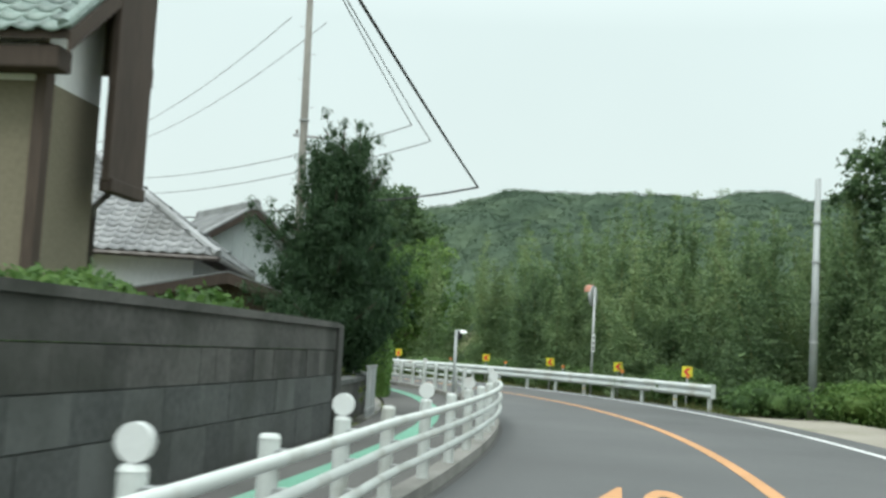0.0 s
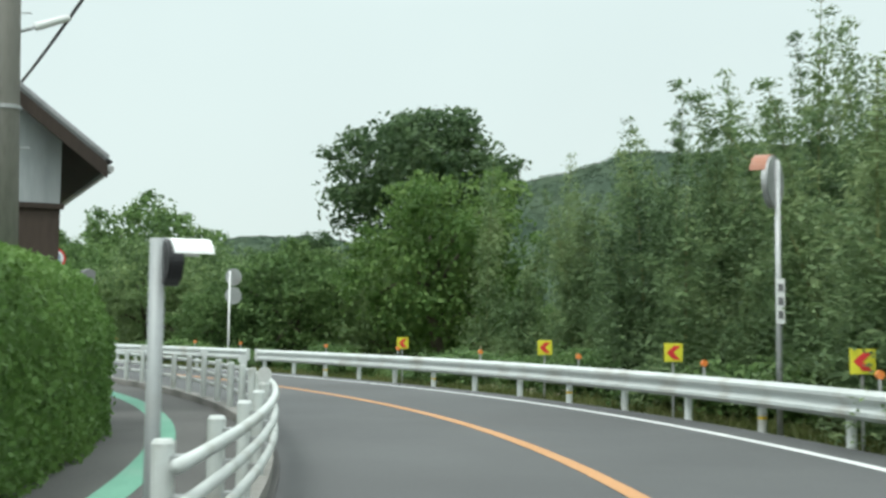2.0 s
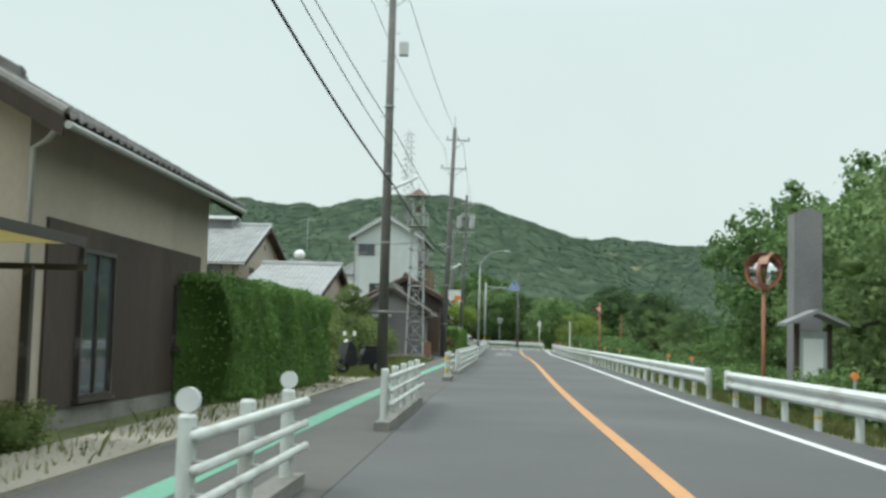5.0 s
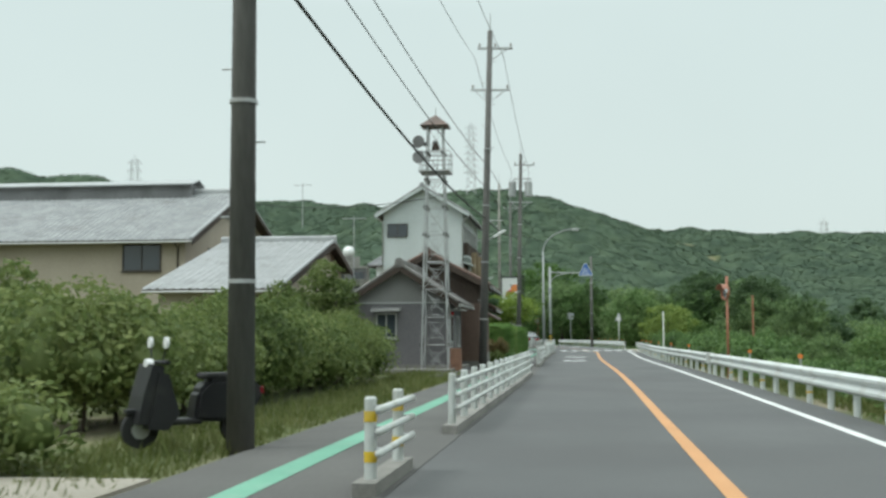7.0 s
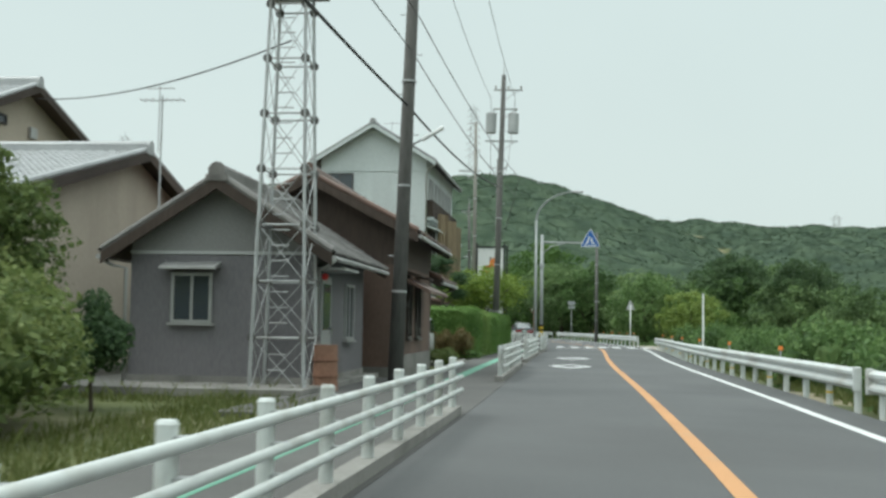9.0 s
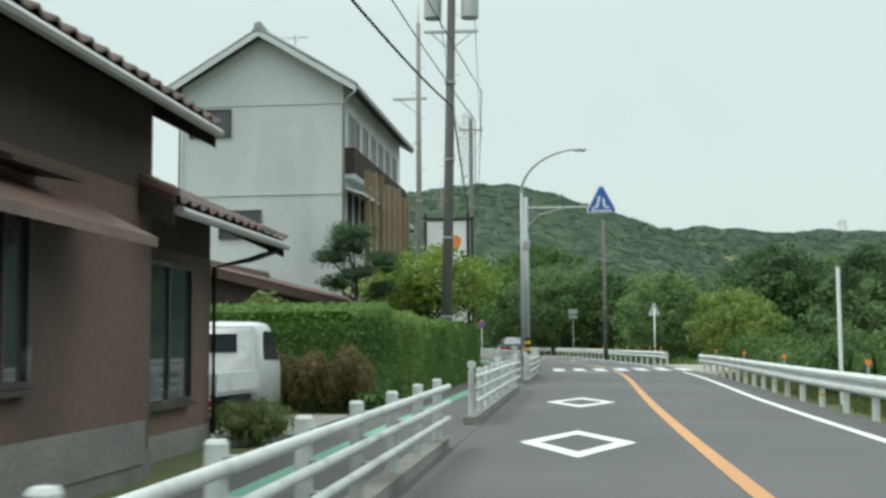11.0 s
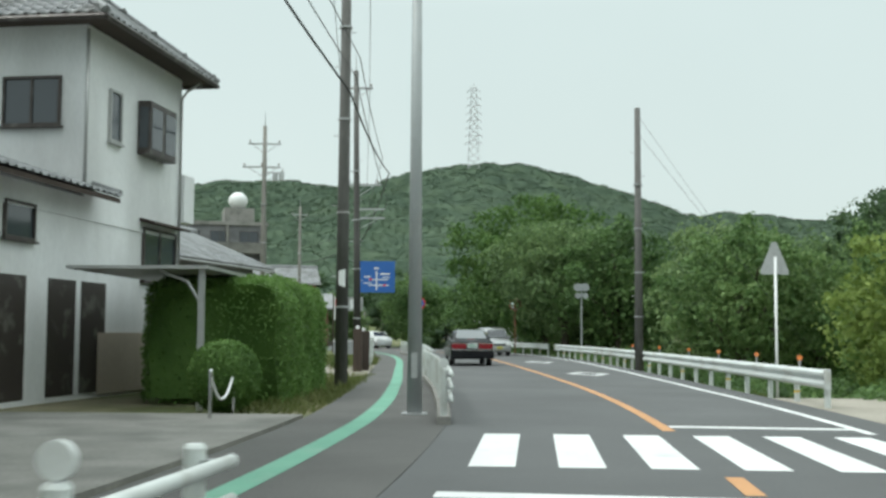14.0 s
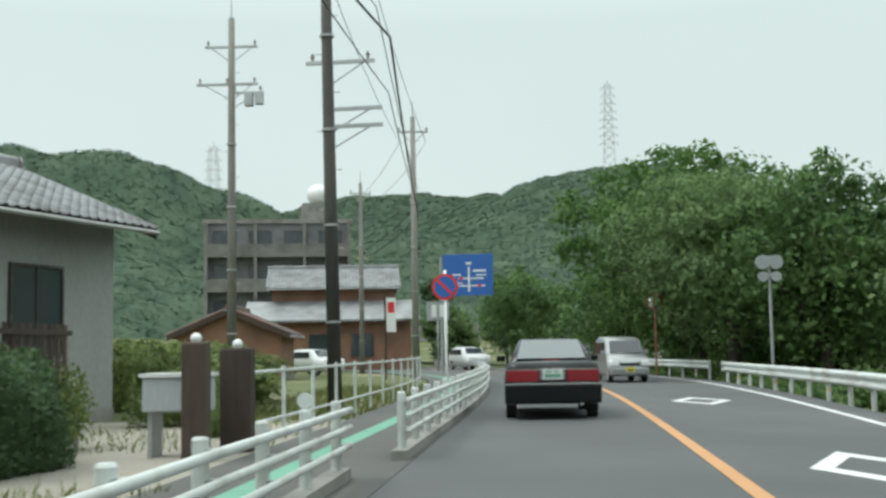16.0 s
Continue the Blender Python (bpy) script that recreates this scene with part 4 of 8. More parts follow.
def utility_pole(s, l, h, arms=(), lean=(0, 0), lamp=None, transformers=0, dark=False, boxes=(), band=False, label=None, r=0.17, xy=None, steps=True, mat=None, poster=0.0):
    m = on_road(s, l, -0.05) if xy is None else pose(xy[0], xy[1], xy[2], 0, 0, math.degrees(line(s)[2]))
    root = thing("utility_pole", m @ pose(0, 0, 0, lean[1], lean[0], 0), label or "tall concrete utility pole with cross arms and cables", "utility pole", "utility poles along the road")
    mat = mat or (M_POLE_DARK if dark else M_POLE)
    part("shaft", taper_pole(h, r, r * 0.62), mat, root, smooth=True)
    for k in range(4):
        z = 2.0 + k * h / 6
        part("clamp_band", rod(bmesh.new(), (0, 0, z), (0, 0, z + 0.05), r * 1.0, seg=16), M_GALV, root)
    if steps:
        for k in range(int((h - 3) / 0.9)):
            z = 2.8 + 0.9 * k
            sd = 1 if k % 2 else -1
            part("step_bolt", rod(bmesh.new(), (0, 0, z), (sd * (r * 0.8 + 0.14), 0, z), 0.011, seg=6), M_GALV, root)
    for z, l0, l1, n in arms:
        cross_arm(root, z, l0, l1, n)
        for e in (l0, l1):
            if abs(e) > 0.5:
                part("arm_brace", rod(bmesh.new(), (0, 0.03, z - 0.55), (e * 0.75, 0.03, z - 0.03), 0.018, seg=6), M_GALV, root)
    if arms:
        part("lightning_rod", rod(bmesh.new(), (0, 0, h - 0.1), (0, 0, h + 0.75), 0.03, 0.012, 8), M_GALV, root)
    for k in range(transformers):
        x = (-0.55, 0.55, -1.0)[k]
        b = bmesh.new()
        rod(b, (x, 0, h - 2.9), (x, 0, h - 1.95), 0.26, seg=16)
        rod(b, (x, 0, h - 1.95), (x, 0, h - 1.88), 0.28, 0.2, 16)
        rod(b, (x + 0.1, 0, h - 1.88), (x + 0.1, 0, h - 1.7), 0.03, seg=8)
        part("transformer", b, M_GALV, root, "grey drum transformer")
    for z, x in boxes:
        part("equipment_box", boxed(x - 0.14, x + 0.14, -0.12, 0.12, z - 0.22, z + 0.22, bevel=0.02), M_GALV, root)
    if poster:
        b = bmesh.new()
        ring = [(math.sin(a * 0.18) * (r + 0.004), -math.cos(a * 0.18) * (r + 0.004)) for a in range(-3, 4)]
        lo = [b.verts.new((x, y, poster - 0.02 * (k % 3) - 0.01 * k)) for k, (x, y) in enumerate(ring)]
        hi = [b.verts.new((x, y, poster + 0.32 + 0.03 * (k % 2) + 0.008 * k)) for k, (x, y) in enumerate(ring)]
        for k in range(len(ring) - 1):
            b.faces.new((lo[k], lo[k + 1], hi[k + 1], hi[k]))
        part("torn_poster", b, M_SIGN_WHITE, root, "torn white paper pasted on the pole")
    if lamp:
        z, x1, y1, z1 = lamp
        a = part("lamp_arm", rod(bmesh.new(), (0, 0, z), (x1 * 0.5, y1 * 0.5, z + (z1 - z) * 0.5), 0.025, seg=8), M_GALV, root)
        v = Vector((x1, y1, z1 - z))
        b = bmesh.new()
        rod(b, Vector((0, 0, z)) + v * 0.42, Vector((0, 0, z)) + v, 0.055, 0.05, 10)
        part("lamp_housing", b, M_SIGN_WHITE, root, "slim white tube street lamp")
    return root


def cable(a, b, sag, r=0.014, twist=False):
    a, b = Vector(a), Vector(b)
    n = 18
    pts = [a.lerp(b, i / n) - Vector((0, 0, sag * 4 * (i / n) * (1 - i / n))) for i in range(n + 1)]
    o = pts[n // 2].copy()
    ob = part("cable", tube([p - o for p in pts], r, 6), M_CABLE)
    ob.location = o
    tagged(ob, "thin black overhead cable between poles", "cable", "overhead cables")
    return ob


for kw in POLES:
    utility_pole(**kw)
for a, b, sag, r in CABLES:
    cable(a, b, sag, r)

# ---------------------------------------------------------------- buildings
TW, TL = 0.28, 0.24
_TX = np.array([0.0, 0.05, 0.11, 0.17, 0.22, 0.26, 0.295])
_TZ = np.array([0.035, 0.012, 0.0, 0.006, 0.03, 0.05, 0.036])


def tile_arrays():
    n = len(_TX)
    V = [(x, 0.0, z + 0.022) for x, z in zip(_TX, _TZ)] + [(x, 0.30, z) for x, z in zip(_TX, _TZ)] + [(x, 0.0, z - 0.004) for x, z in zip(_TX, _TZ)]
    F = [(i, i + 1, n + i + 1, n + i) for i in range(n - 1)] + [(2 * n + i, 2 * n + i + 1, i + 1, i) for i in range(n - 1)]
    return np.array(V), np.array(F)


TILE_V, TILE_F = tile_arrays()
TILE_ME = {}


def tile_slope(parent, origin, u, v, W, L, mat, pieces=False, cut=(0.0, 0.0)):
    """Wave tiles on a roof slope: origin at an eave's end, u along the eave, v up the slope (in the parent's frame)."""
    u, v = Vector(u).normalized(), Vector(v).normalized()
    w = u.cross(v)
    if w.z < 0:
        cut = cut[::-1]
        origin = Vector(origin) + u * W
        u = -u
        w = u.cross(v)
    nu, nv = max(1, int(W / TW)), max(1, int(L / TL))
    ku, kv = W / nu / TW, L / nv / TL
    m0 = Matrix(((u.x, v.x, w.x, origin[0]), (u.y, v.y, w.y, origin[1]), (u.z, v.z, w.z, origin[2]), (0, 0, 0, 1)))
    # a hipped slope narrows upwards by cut at its two ends
    todo = [(i, j) for j in range(nv) for i in range(nu) if cut[0] * (j + 0.5) / nv < (i + 0.6) * TW * ku and (i + 0.4) * TW * ku < W - cut[1] * (j + 0.5) / nv]
    rng = random.Random(len(todo))
    if pieces:
        if mat.name not in TILE_ME:
            TILE_ME[mat.name] = mesh_np("roof_tile", TILE_V, TILE_F)
            TILE_ME[mat.name].materials.append(mat)
        for i, j in todo[:300]:
            ob = part("roof_tile", TILE_ME[mat.name], mat, parent)
            ob.matrix_local = m0 @ pose(i * TW * ku, j * TL * kv, rng.uniform(0, 0.008), 0, 0, rng.uniform(-0.8, 0.8)) @ Matrix.Diagonal((ku, 1.0, 1, 1))
        todo = todo[300:]
    if todo:
        T = np.array(todo, float)
        off = np.stack([T[:, 0] * TW * ku, T[:, 1] * TL * kv, np.random.RandomState(3).uniform(0, 0.008, len(T))], -1)
        V = (TILE_V[None] * (ku, 1, 1) + off[:, None]).reshape(-1, 3)
        F = (TILE_F[None] + np.arange(len(T))[:, None, None] * len(TILE_V)).reshape(-1, 4)
        ob = part("roof_tiles", mesh_np("roof_tiles", V, F), mat, parent, "rows of wave-shaped clay tiles")
        ob.matrix_local = m0
        ob["kind"] = "stuff"


def ring_frame(w, h, t, y0, y1):
    """A rectangular frame in one piece."""
    bm = bmesh.new()
    loops = []
    for k, y in ((0, y0), (0, y1), (t, y1), (t, y0)):
        loops.append([bm.verts.new((x, y, z)) for x, z in ((-w / 2 + k, k), (w / 2 - k, k), (w / 2 - k, h - k), (-w / 2 + k, h - k))])
    for j in range(4):
        for i in range(4):
            bm.faces.new((loops[j][i], loops[j][(i + 1) % 4], loops[(j + 1) % 4][(i + 1) % 4], loops[(j + 1) % 4][i]))
    bmesh.ops.recalc_face_normals(bm, faces=bm.faces)
    return bm


def window(parent, at, w, h, frame=None, bars=1, hood=False, hood_mat=None, sill=True):
    """A window on a wall: its frame stands proud, the pane lies back in it. Local x along the wall, -y out of it."""
    fr = frame or M_FRAME_ALU
    root = part("window", ring_frame(w, h, 0.055, -0.07, 0.01), fr, parent, at=at)
    for k in range(bars):
        x = -w / 2 + w * (k + 1) / (bars + 1)
        part("glazing_bar", boxed(x - 0.025, x + 0.025, -0.055, 0.01, 0.055, h - 0.055), fr, root)
    part("pane", boxed(-w / 2 + 0.04, w / 2 - 0.04, -0.025, -0.012, 0.04, h - 0.04), M_GLASS, root, "dark window glass")
    if sill:
        part("sill", boxed(-w / 2 - 0.05, w / 2 + 0.05, -0.11, 0.01, -0.05, -0.004), fr, root)
    if hood:
        part("hood", prism([(-0.38, h + 0.06), (-0.38, h + 0.10), (0.01, h + 0.22), (0.01, h + 0.12)], -w / 2 - 0.15, w / 2 + 0.15, "x"), hood_mat or fr, root)
    return root


def downpipe(parent, pts, r=0.035, mat=None):
    return part("downpipe", tube(pts, r, 8), mat or M_FRAME_ALU, parent, smooth=True)


def gable_house(m, xl, xr, D, zl, zr, ridge, wall, roof, label, name="house", over=0.45, front=0.4, pieces=(), upper=None, split=None, back=0.4, gutter=True, ridge_x=0.0, group="", tiles=True, barge=None, base=True):
    """A house with its ridge along local y: walls from x = -xl to xr, eaves at zl and zr, the ridge at x = ridge_x."""
    root = thing(name, m, label, "house" if name == "house" else name.replace("_", " "), group)
    tl = (ridge - zl) / (xl + ridge_x)
    tr = (ridge - zr) / (xr - ridge_x)
    if split is None:
        part("wall", prism([(-xl, -0.1), (xr, -0.1), (xr, zr), (ridge_x, ridge), (-xl, zl)], 0, D), wall, root)
    else:
        part("wall", prism([(-xl, -0.1), (xr, -0.1), (xr, split), (-xl, split)], 0, D), wall, root)
        part("gable_wall", prism([(-xl + 0.003, split), (xr - 0.003, split), (xr - 0.003, zr), (ridge_x, ridge), (-xl + 0.003, zl)], 0.003, D - 0.003), upper or wall, root)
    if base:
        part("plinth", boxed(-xl - 0.02, xr + 0.02, -0.02, D + 0.02, -0.1, 0.22), M_CONCRETE, root)
    th = 0.09
    for sgn, run, t, z in ((-1, xl + ridge_x, tl, zl), (1, xr - ridge_x, tr, zr)):
        xe = ridge_x + sgn * (run + over)
        ze = ridge - t * (run + over)
        part("roof_slope", prism([(ridge_x, ridge + 0.02), (ridge_x, ridge + 0.02 + th), (xe, ze + 0.02 + th), (xe, ze + 0.02)], -front, D + back), M_BROWN_BOARD, root)
        L = math.hypot(run + over, ridge - ze)
        if tiles:
            tile_slope(root, Vector((xe + sgn * 0.04, -front, ze + 0.115 - 0.04 * t)), (0, 1, 0), (-sgn * (run + over), 0, ridge - ze), D + front + back, L, roof, sgn in pieces)
        else:
            part("roof_sheet", prism([(ridge_x, ridge + 0.115), (ridge_x, ridge + 0.145), (xe, ze + 0.145), (xe, ze + 0.115)], -front - 0.02, D + back + 0.02), roof, root)
        for y in (-front - 0.03, D + back):
            part("barge_board", prism([(ridge_x, ridge - 0.12), (ridge_x, ridge + 0.10), (xe, ze + 0.10), (xe, ze - 0.12)], y, y + 0.035), barge or M_BROWN_BOARD, root)
        if tiles:
            pts = [Vector((ridge_x + (xe - ridge_x) * k / 10, -front + 0.06, ridge + (ze - ridge) * k / 10 + 0.17)) for k in range(11)]
            part("verge_tiles", tube(pts, 0.075, 8), roof, root)
        if gutter:
            part("gutter", tube([(xe + sgn * 0.05, -front, ze + 0.02), (xe + sgn * 0.05, D + back, ze + 0.02)], 0.05, 8), M_FRAME_ALU, root)
    if tiles:
        b = bmesh.new()
        box(b, ridge_x - 0.11, ridge_x + 0.11, -front, D + back, ridge + 0.06, ridge + 0.27)
        rod(b, (ridge_x, -front, ridge + 0.27), (ridge_x, D + back, ridge + 0.27), 0.11, seg=10)
        part("ridge_cap", b, roof, root)
        for y in (-front - 0.05, D + back - 0.03):
            b = bmesh.new()
            disc(b, 0.17, y, y + 0.08, ridge_x, ridge + 0.22, 14)
            box(b, ridge_x - 0.22, ridge_x + 0.22, y, y + 0.08, ridge + 0.02, ridge + 0.16, bevel=0.03)
            part("ridge_end_tile", b, roof, root)
    return root


def hip_house(m, W, D, z, ridge, wall, roof, label, over=0.6, pieces=()):
    """A house with a hipped roof: its wall on the right at x = 0, on the left at -W, from y = 0 to D."""
    root = thing("house", m, label, "house")
    part("wall", boxed(-W, 0, 0, D, -0.1, z), wall, root)
    x0, x1, y0, y1 = -W - over, over, -over, D + over
    run = min(x1 - x0, y1 - y0) / 2
    ze = z - 0.02
    cx, cy = (x0 + x1) / 2, (y0 + y1) / 2
    bm = bmesh.new()
    lo = [bm.verts.new(p) for p in ((x0, y0, ze), (x1, y0, ze), (x1, y1, ze), (x0, y1, ze))]
    if x1 - x0 < y1 - y0:
        top = [bm.verts.new((cx, y0 + run, ridge)), bm.verts.new((cx, y1 - run, ridge))]
        fs = ((lo[0], lo[1], top[0]), (lo[1], lo[2], top[1], top[0]), (lo[2], lo[3], top[1]), (lo[3], lo[0], top[0], top[1]))
    else:
        top = [bm.verts.new((x0 + run, cy, ridge)), bm.verts.new((x1 - run, cy, ridge))]
        fs = ((lo[0], lo[1], top[1], top[0]), (lo[1], lo[2], top[1]), (lo[2], lo[3], top[0], top[1]), (lo[3], lo[0], top[0]))
    for f in fs:
        bm.faces.new(f)
    bm.faces.new(lo[::-1])
    ends = [v.co.copy() for v in top]
    part("roof_slope", bm, M_BROWN_BOARD, root)
    L = math.hypot(run, ridge - ze)
    for k, (o, u, v, w) in enumerate((((x0, y0), (1, 0), (0, 1), x1 - x0), ((x1, y0), (0, 1), (-1, 0), y1 - y0), ((x1, y1), (-1, 0), (0, -1), x1 - x0), ((x0, y1), (0, -1), (1, 0), y1 - y0))):
        tile_slope(root, Vector((*o, ze + 0.03)), (*u, 0), (v[0] * run, v[1] * run, ridge - ze), w, L, roof, k in pieces, (run, run))
    corners = ((x0, y0), (x1, y0), (x1, y1), (x0, y1))
    for x, y in corners:
        e = min(ends, key=lambda q: (q.x - x) ** 2 + (q.y - y) ** 2)
        part("hip_cap", tube([(x, y, ze + 0.08), tuple(e + Vector((0, 0, 0.1)))], 0.10, 8), roof, root)
    part("ridge_cap", tube([tuple(ends[0] + Vector((0, 0, 0.14))), tuple(ends[1] + Vector((0, 0, 0.14)))], 0.14, 8), roof, root)
    for (xa, ya), (xb, yb) in zip(corners, corners[1:] + corners[:1]):
        part("fascia", tube([(xa, ya, ze - 0.03), (xb, yb, ze - 0.03)], 0.06, 6), M_FRAME_DARK, root)
    return root




def face_front(x, z, y=0.0):
    return pose(x, y, z)


def face_right(x, y, z):
    return pose(x, y, z, 0, 0, 90)


# the small grey hut with its tiled roof
hut = gable_house(on_road(123.6, -8.04), 1.78, 1.78, 5.2, 2.72, 2.72, 3.86, M_HUT_GREY, M_TILE_OLD, "small grey rendered hut with a tiled gable roof", "hut", pieces=(1, -1), split=2.55, upper=M_HUT_GABLE)
part("trim_strip", boxed(-1.8, 1.8, -0.025, 0.0, 2.53, 2.59), M_FRAME_ALU, hut)
window(hut, face_front(-0.55, 1.22), 0.80, 0.95, hood=True)
b = bmesh.new()
box(b, -0.42, 0.42, -0.05, 0.0, 0.0, 2.05)
dr = part("door", b, M_FRAME_ALU, hut, "aluminium door with glazed upper half", at=face_right(1.78, 1.05, 0.12))
part("pane", boxed(-0.32, 0.32, -0.062, -0.054, 1.0, 1.9), M_GLASS, dr)
part("door_handle", boxed(0.28, 0.33, -0.1, -0.054, 0.9, 1.05), M_CHROME, dr)
part("door_canopy", boxed(-0.7, 0.7, -0.55, 0.0, 2.15, 2.20), M_FRAME_ALU, hut, at=face_right(1.78, 1.05, 0.12))
window(hut, face_right(1.78, 3.4, 0.9), 0.9, 1.2, bars=1)
lamp_me = bmesh.new()
bmesh.ops.create_uvsphere(lamp_me, u_segments=12, v_segments=8, radius=0.07, matrix=Matrix.Translation((1.9, 0.55, 2.15)))
part("fire_lamp", lamp_me, M_SIGN_RED, hut, "round red lamp", smooth=True)
downpipe(hut, [(-2.28, -0.3, 2.42), (-2.1, -0.18, 2.3), (-1.86, -0.06, 2.25), (-1.84, -0.06, 0.1)])
downpipe(hut, [(2.28, -0.3, 2.42), (2.1, -0.18, 2.3), (1.86, 0.2, 2.25), (1.84, 0.25, 0.1)])

# the long red-brown building behind it
brown = gable_house(on_road(129.8, -7.75), 2.2, 2.2, 6.3, 3.6, 3.6, 4.75, M_BROWN_WALL, M_TILE_BROWN, "long red-brown building with a dark tiled roof", "house", pieces=(1,), split=2.7, upper=M_BROWN_BOARD, over=0.5)
for y, w, h, z in ((1.6, 0.7, 1.5, 0.9), (3.3, 0.8, 1.5, 0.9)):
    window(brown, face_right(2.2, y, z), w, h, M_FRAME_DARK, bars=1, hood=True, hood_mat=M_BROWN_BOARD)
part("lower_panel", boxed(-3.0, 3.0, -0.04, 0.0, 0.1, 0.5), M_CONCRETE, brown, at=face_right(2.2, 3.1, 0))
part("skirt_roof", prism([(2.2, 2.35), (2.2, 2.45), (2.9, 2.1), (2.9, 2.02)], 0.6, 4.6), M_TILE_BROWN, brown)
annex = gable_house(on_road(136.15, -8.05), 2.0, 2.0, 3.3, 2.85, 2.85, 3.75, M_BROWN_WALL, M_TILE_BROWN, "low red-brown annex with a dark tiled roof", "house", pieces=(1,), split=2.3, upper=M_BROWN_BOARD, over=0.85)
window(annex, face_right(2.0, 1.7, 0.55), 1.5, 1.6, M_FRAME_DARK, bars=1, hood=False)
downpipe(annex, [(2.82, 3.5, 2.42), (2.5, 3.4, 2.3), (2.07, 3.25, 2.2), (2.07, 3.25, 0.1)], mat=M_FRAME_DARK)

# the tall white plastered building
white = gable_house(on_road(164.4, -12.78), 2.97, 2.98, 12.5, 10.5, 10.5, 12.3, M_PLASTER_PALE, M_TILE_GREY, "tall three-storey white plastered building with a tiled gable roof", "house", over=0.55, front=0.5, pieces=(), barge=M_PLASTER_PALE, gutter=True)
for x, z in ((-1.9, 8.63), (-0.77, 4.96)):
    window(white, face_front(x, z), 1.55, 1.02, M_FRAME_DARK, bars=1, sill=False)
for z in (6.5, 9.75):
    part("band", boxed(-2.99, 3.0, -0.03, 0.0, z, z + 0.07), M_PLASTER_PALE, white)
part("band", prism([(-2.97, 10.2), (0.0, 11.95), (2.98, 10.2), (2.98, 10.45), (0.0, 12.2), (-2.97, 10.45)], -0.06, 0.0), M_PLASTER_PALE, white)
bal = part("balcony", boxed(0.0, 0.35, 0.3, 12.2, 7.1, 7.25), M_PLASTER_PALE, white, at=pose(2.98, 0, 0))
part("balcony_rail", boxed(0.29, 0.35, 0.3, 12.2, 7.25, 8.2), M_BROWN_BOARD, bal, "dark slatted balcony front")
part("balcony_end", boxed(0.0, 0.29, 0.3, 0.36, 7.25, 8.2), M_BROWN_BOARD, bal)
for k in range(34):
    part("slat", boxed(0.352, 0.372, 0.4 + 0.35 * k, 0.62 + 0.35 * k, 7.3, 8.16), M_BROWN_BOARD, bal)
for y in (0.9, 1.9, 3.6, 5.3, 7.0, 8.7, 10.4):
    window(white, face_right(2.98, y + 0.4, 8.25), 0.85, 1.3, M_FRAME_ALU, bars=2, sill=False)
for y in (1.0, 2.2, 3.4):
    window(white, face_right(2.98, y, 5.1), 0.5, 1.6, M_FRAME_DARK, bars=0, sill=False)
part("skirt_roof", prism([(2.98, 6.7), (2.98, 6.8), (3.7, 6.55), (3.7, 6.47)], 0.2, 12.3), M_PLASTER_PALE, white)
downpipe(white, [(-3.5, -0.4, 10.1), (-3.2, -0.2, 9.9), (-3.02, -0.06, 9.7), (-3.02, -0.06, 0.2)], 0.05)
downpipe(white, [(3.5, -0.4, 10.1), (3.2, -0.2, 9.9), (3.0, -0.06, 9.7), (3.0, -0.06, 0.2)], 0.05)
# low dark-roofed wing in front of it
wing = gable_house(on_road(158.5, -12.6), 3.6, 4.2, 6.6, 2.5, 2.35, 3.4, M_BROWN_BOARD, M_TILE_BROWN, "low dark timber wing with a brown roof", "house", gutter=True)

# tall timber posts in a row
for i in range(8):
    h = 7.55 - 0.03 * i + 0.10 * (i % 3)
    p = part("timber_post", boxed(-0.10, 0.10, -0.10, 0.10, 0, h, bevel=0.02), M_WOOD_POST)
    p.matrix_world = on_road(165.6 + 1.15 * i, -9.15 + 0.06 * i, -0.05)
    tagged(p, "tall square weathered timber post", "timber post", "timber posts before the white building")

# the large beige house and its lower neighbour
def face_left(x, y, z):
    return pose(x, y, z, 0, 0, -90)


big = gable_house(on_road(135.0, -17.95, 0, 90), 7.2, 6.5, 19, 5.5, 6.15, 8.2, M_PLASTER_BEIGE, M_TILE_PALE, "large two-storey beige house with a pale tiled roof", "house", over=0.6, front=0.5)
part("raised_ridge", boxed(-0.75, 0.75, 2.0, 17, 8.0, 8.75), M_GREY_STONE, big)
part("raised_ridge_roof", prism([(-1.0, 8.73), (0, 9.02), (1.0, 8.73), (1.0, 8.66), (0, 8.94), (-1.0, 8.66)], 1.8, 17.2), M_TILE_PALE, big)
window(big, face_front(-3.6, 4.9), 1.1, 0.4, M_FRAME_DARK, sill=False)
window(big, face_front(-1.5, 6.9), 0.9, 0.3, M_FRAME_DARK, sill=False, bars=0)
part("wall_vent", boxed(0.35, 0.75, -0.12, 0.0, 6.75, 7.1, bevel=0.03), M_FRAME_ALU, big)
for y, z, w, h in ((1.9, 4.1, 1.7, 1.15), (6.4, 2.3, 1.0, 0.85), (9.5, 4.1, 0.5, 0.7), (7.6, 0.8, 1.2, 0.9), (13.0, 3.9, 1.6, 1.2)):
    window(big, face_left(-7.2, y, z), w, h, M_FRAME_DARK)
downpipe(big, [(-7.6, 0.35, 5.3), (-7.3, 0.3, 5.1), (-7.26, 0.3, 5.0), (-7.26, 0.3, 0.1)], mat=M_FRAME_DARK)
nb = gable_house(on_road(129.5, -12.2, 0, 90), 9.0, 3.5, 4.2, 3.0, 4.35, 5.3, M_PLASTER_BEIGE, M_TILE_PALE, "low beige outbuilding with a pale tiled roof", "house", over=0.5)
window(nb, face_left(-9.0, 1.6, 1.2), 1.2, 1.0, M_FRAME_DARK)

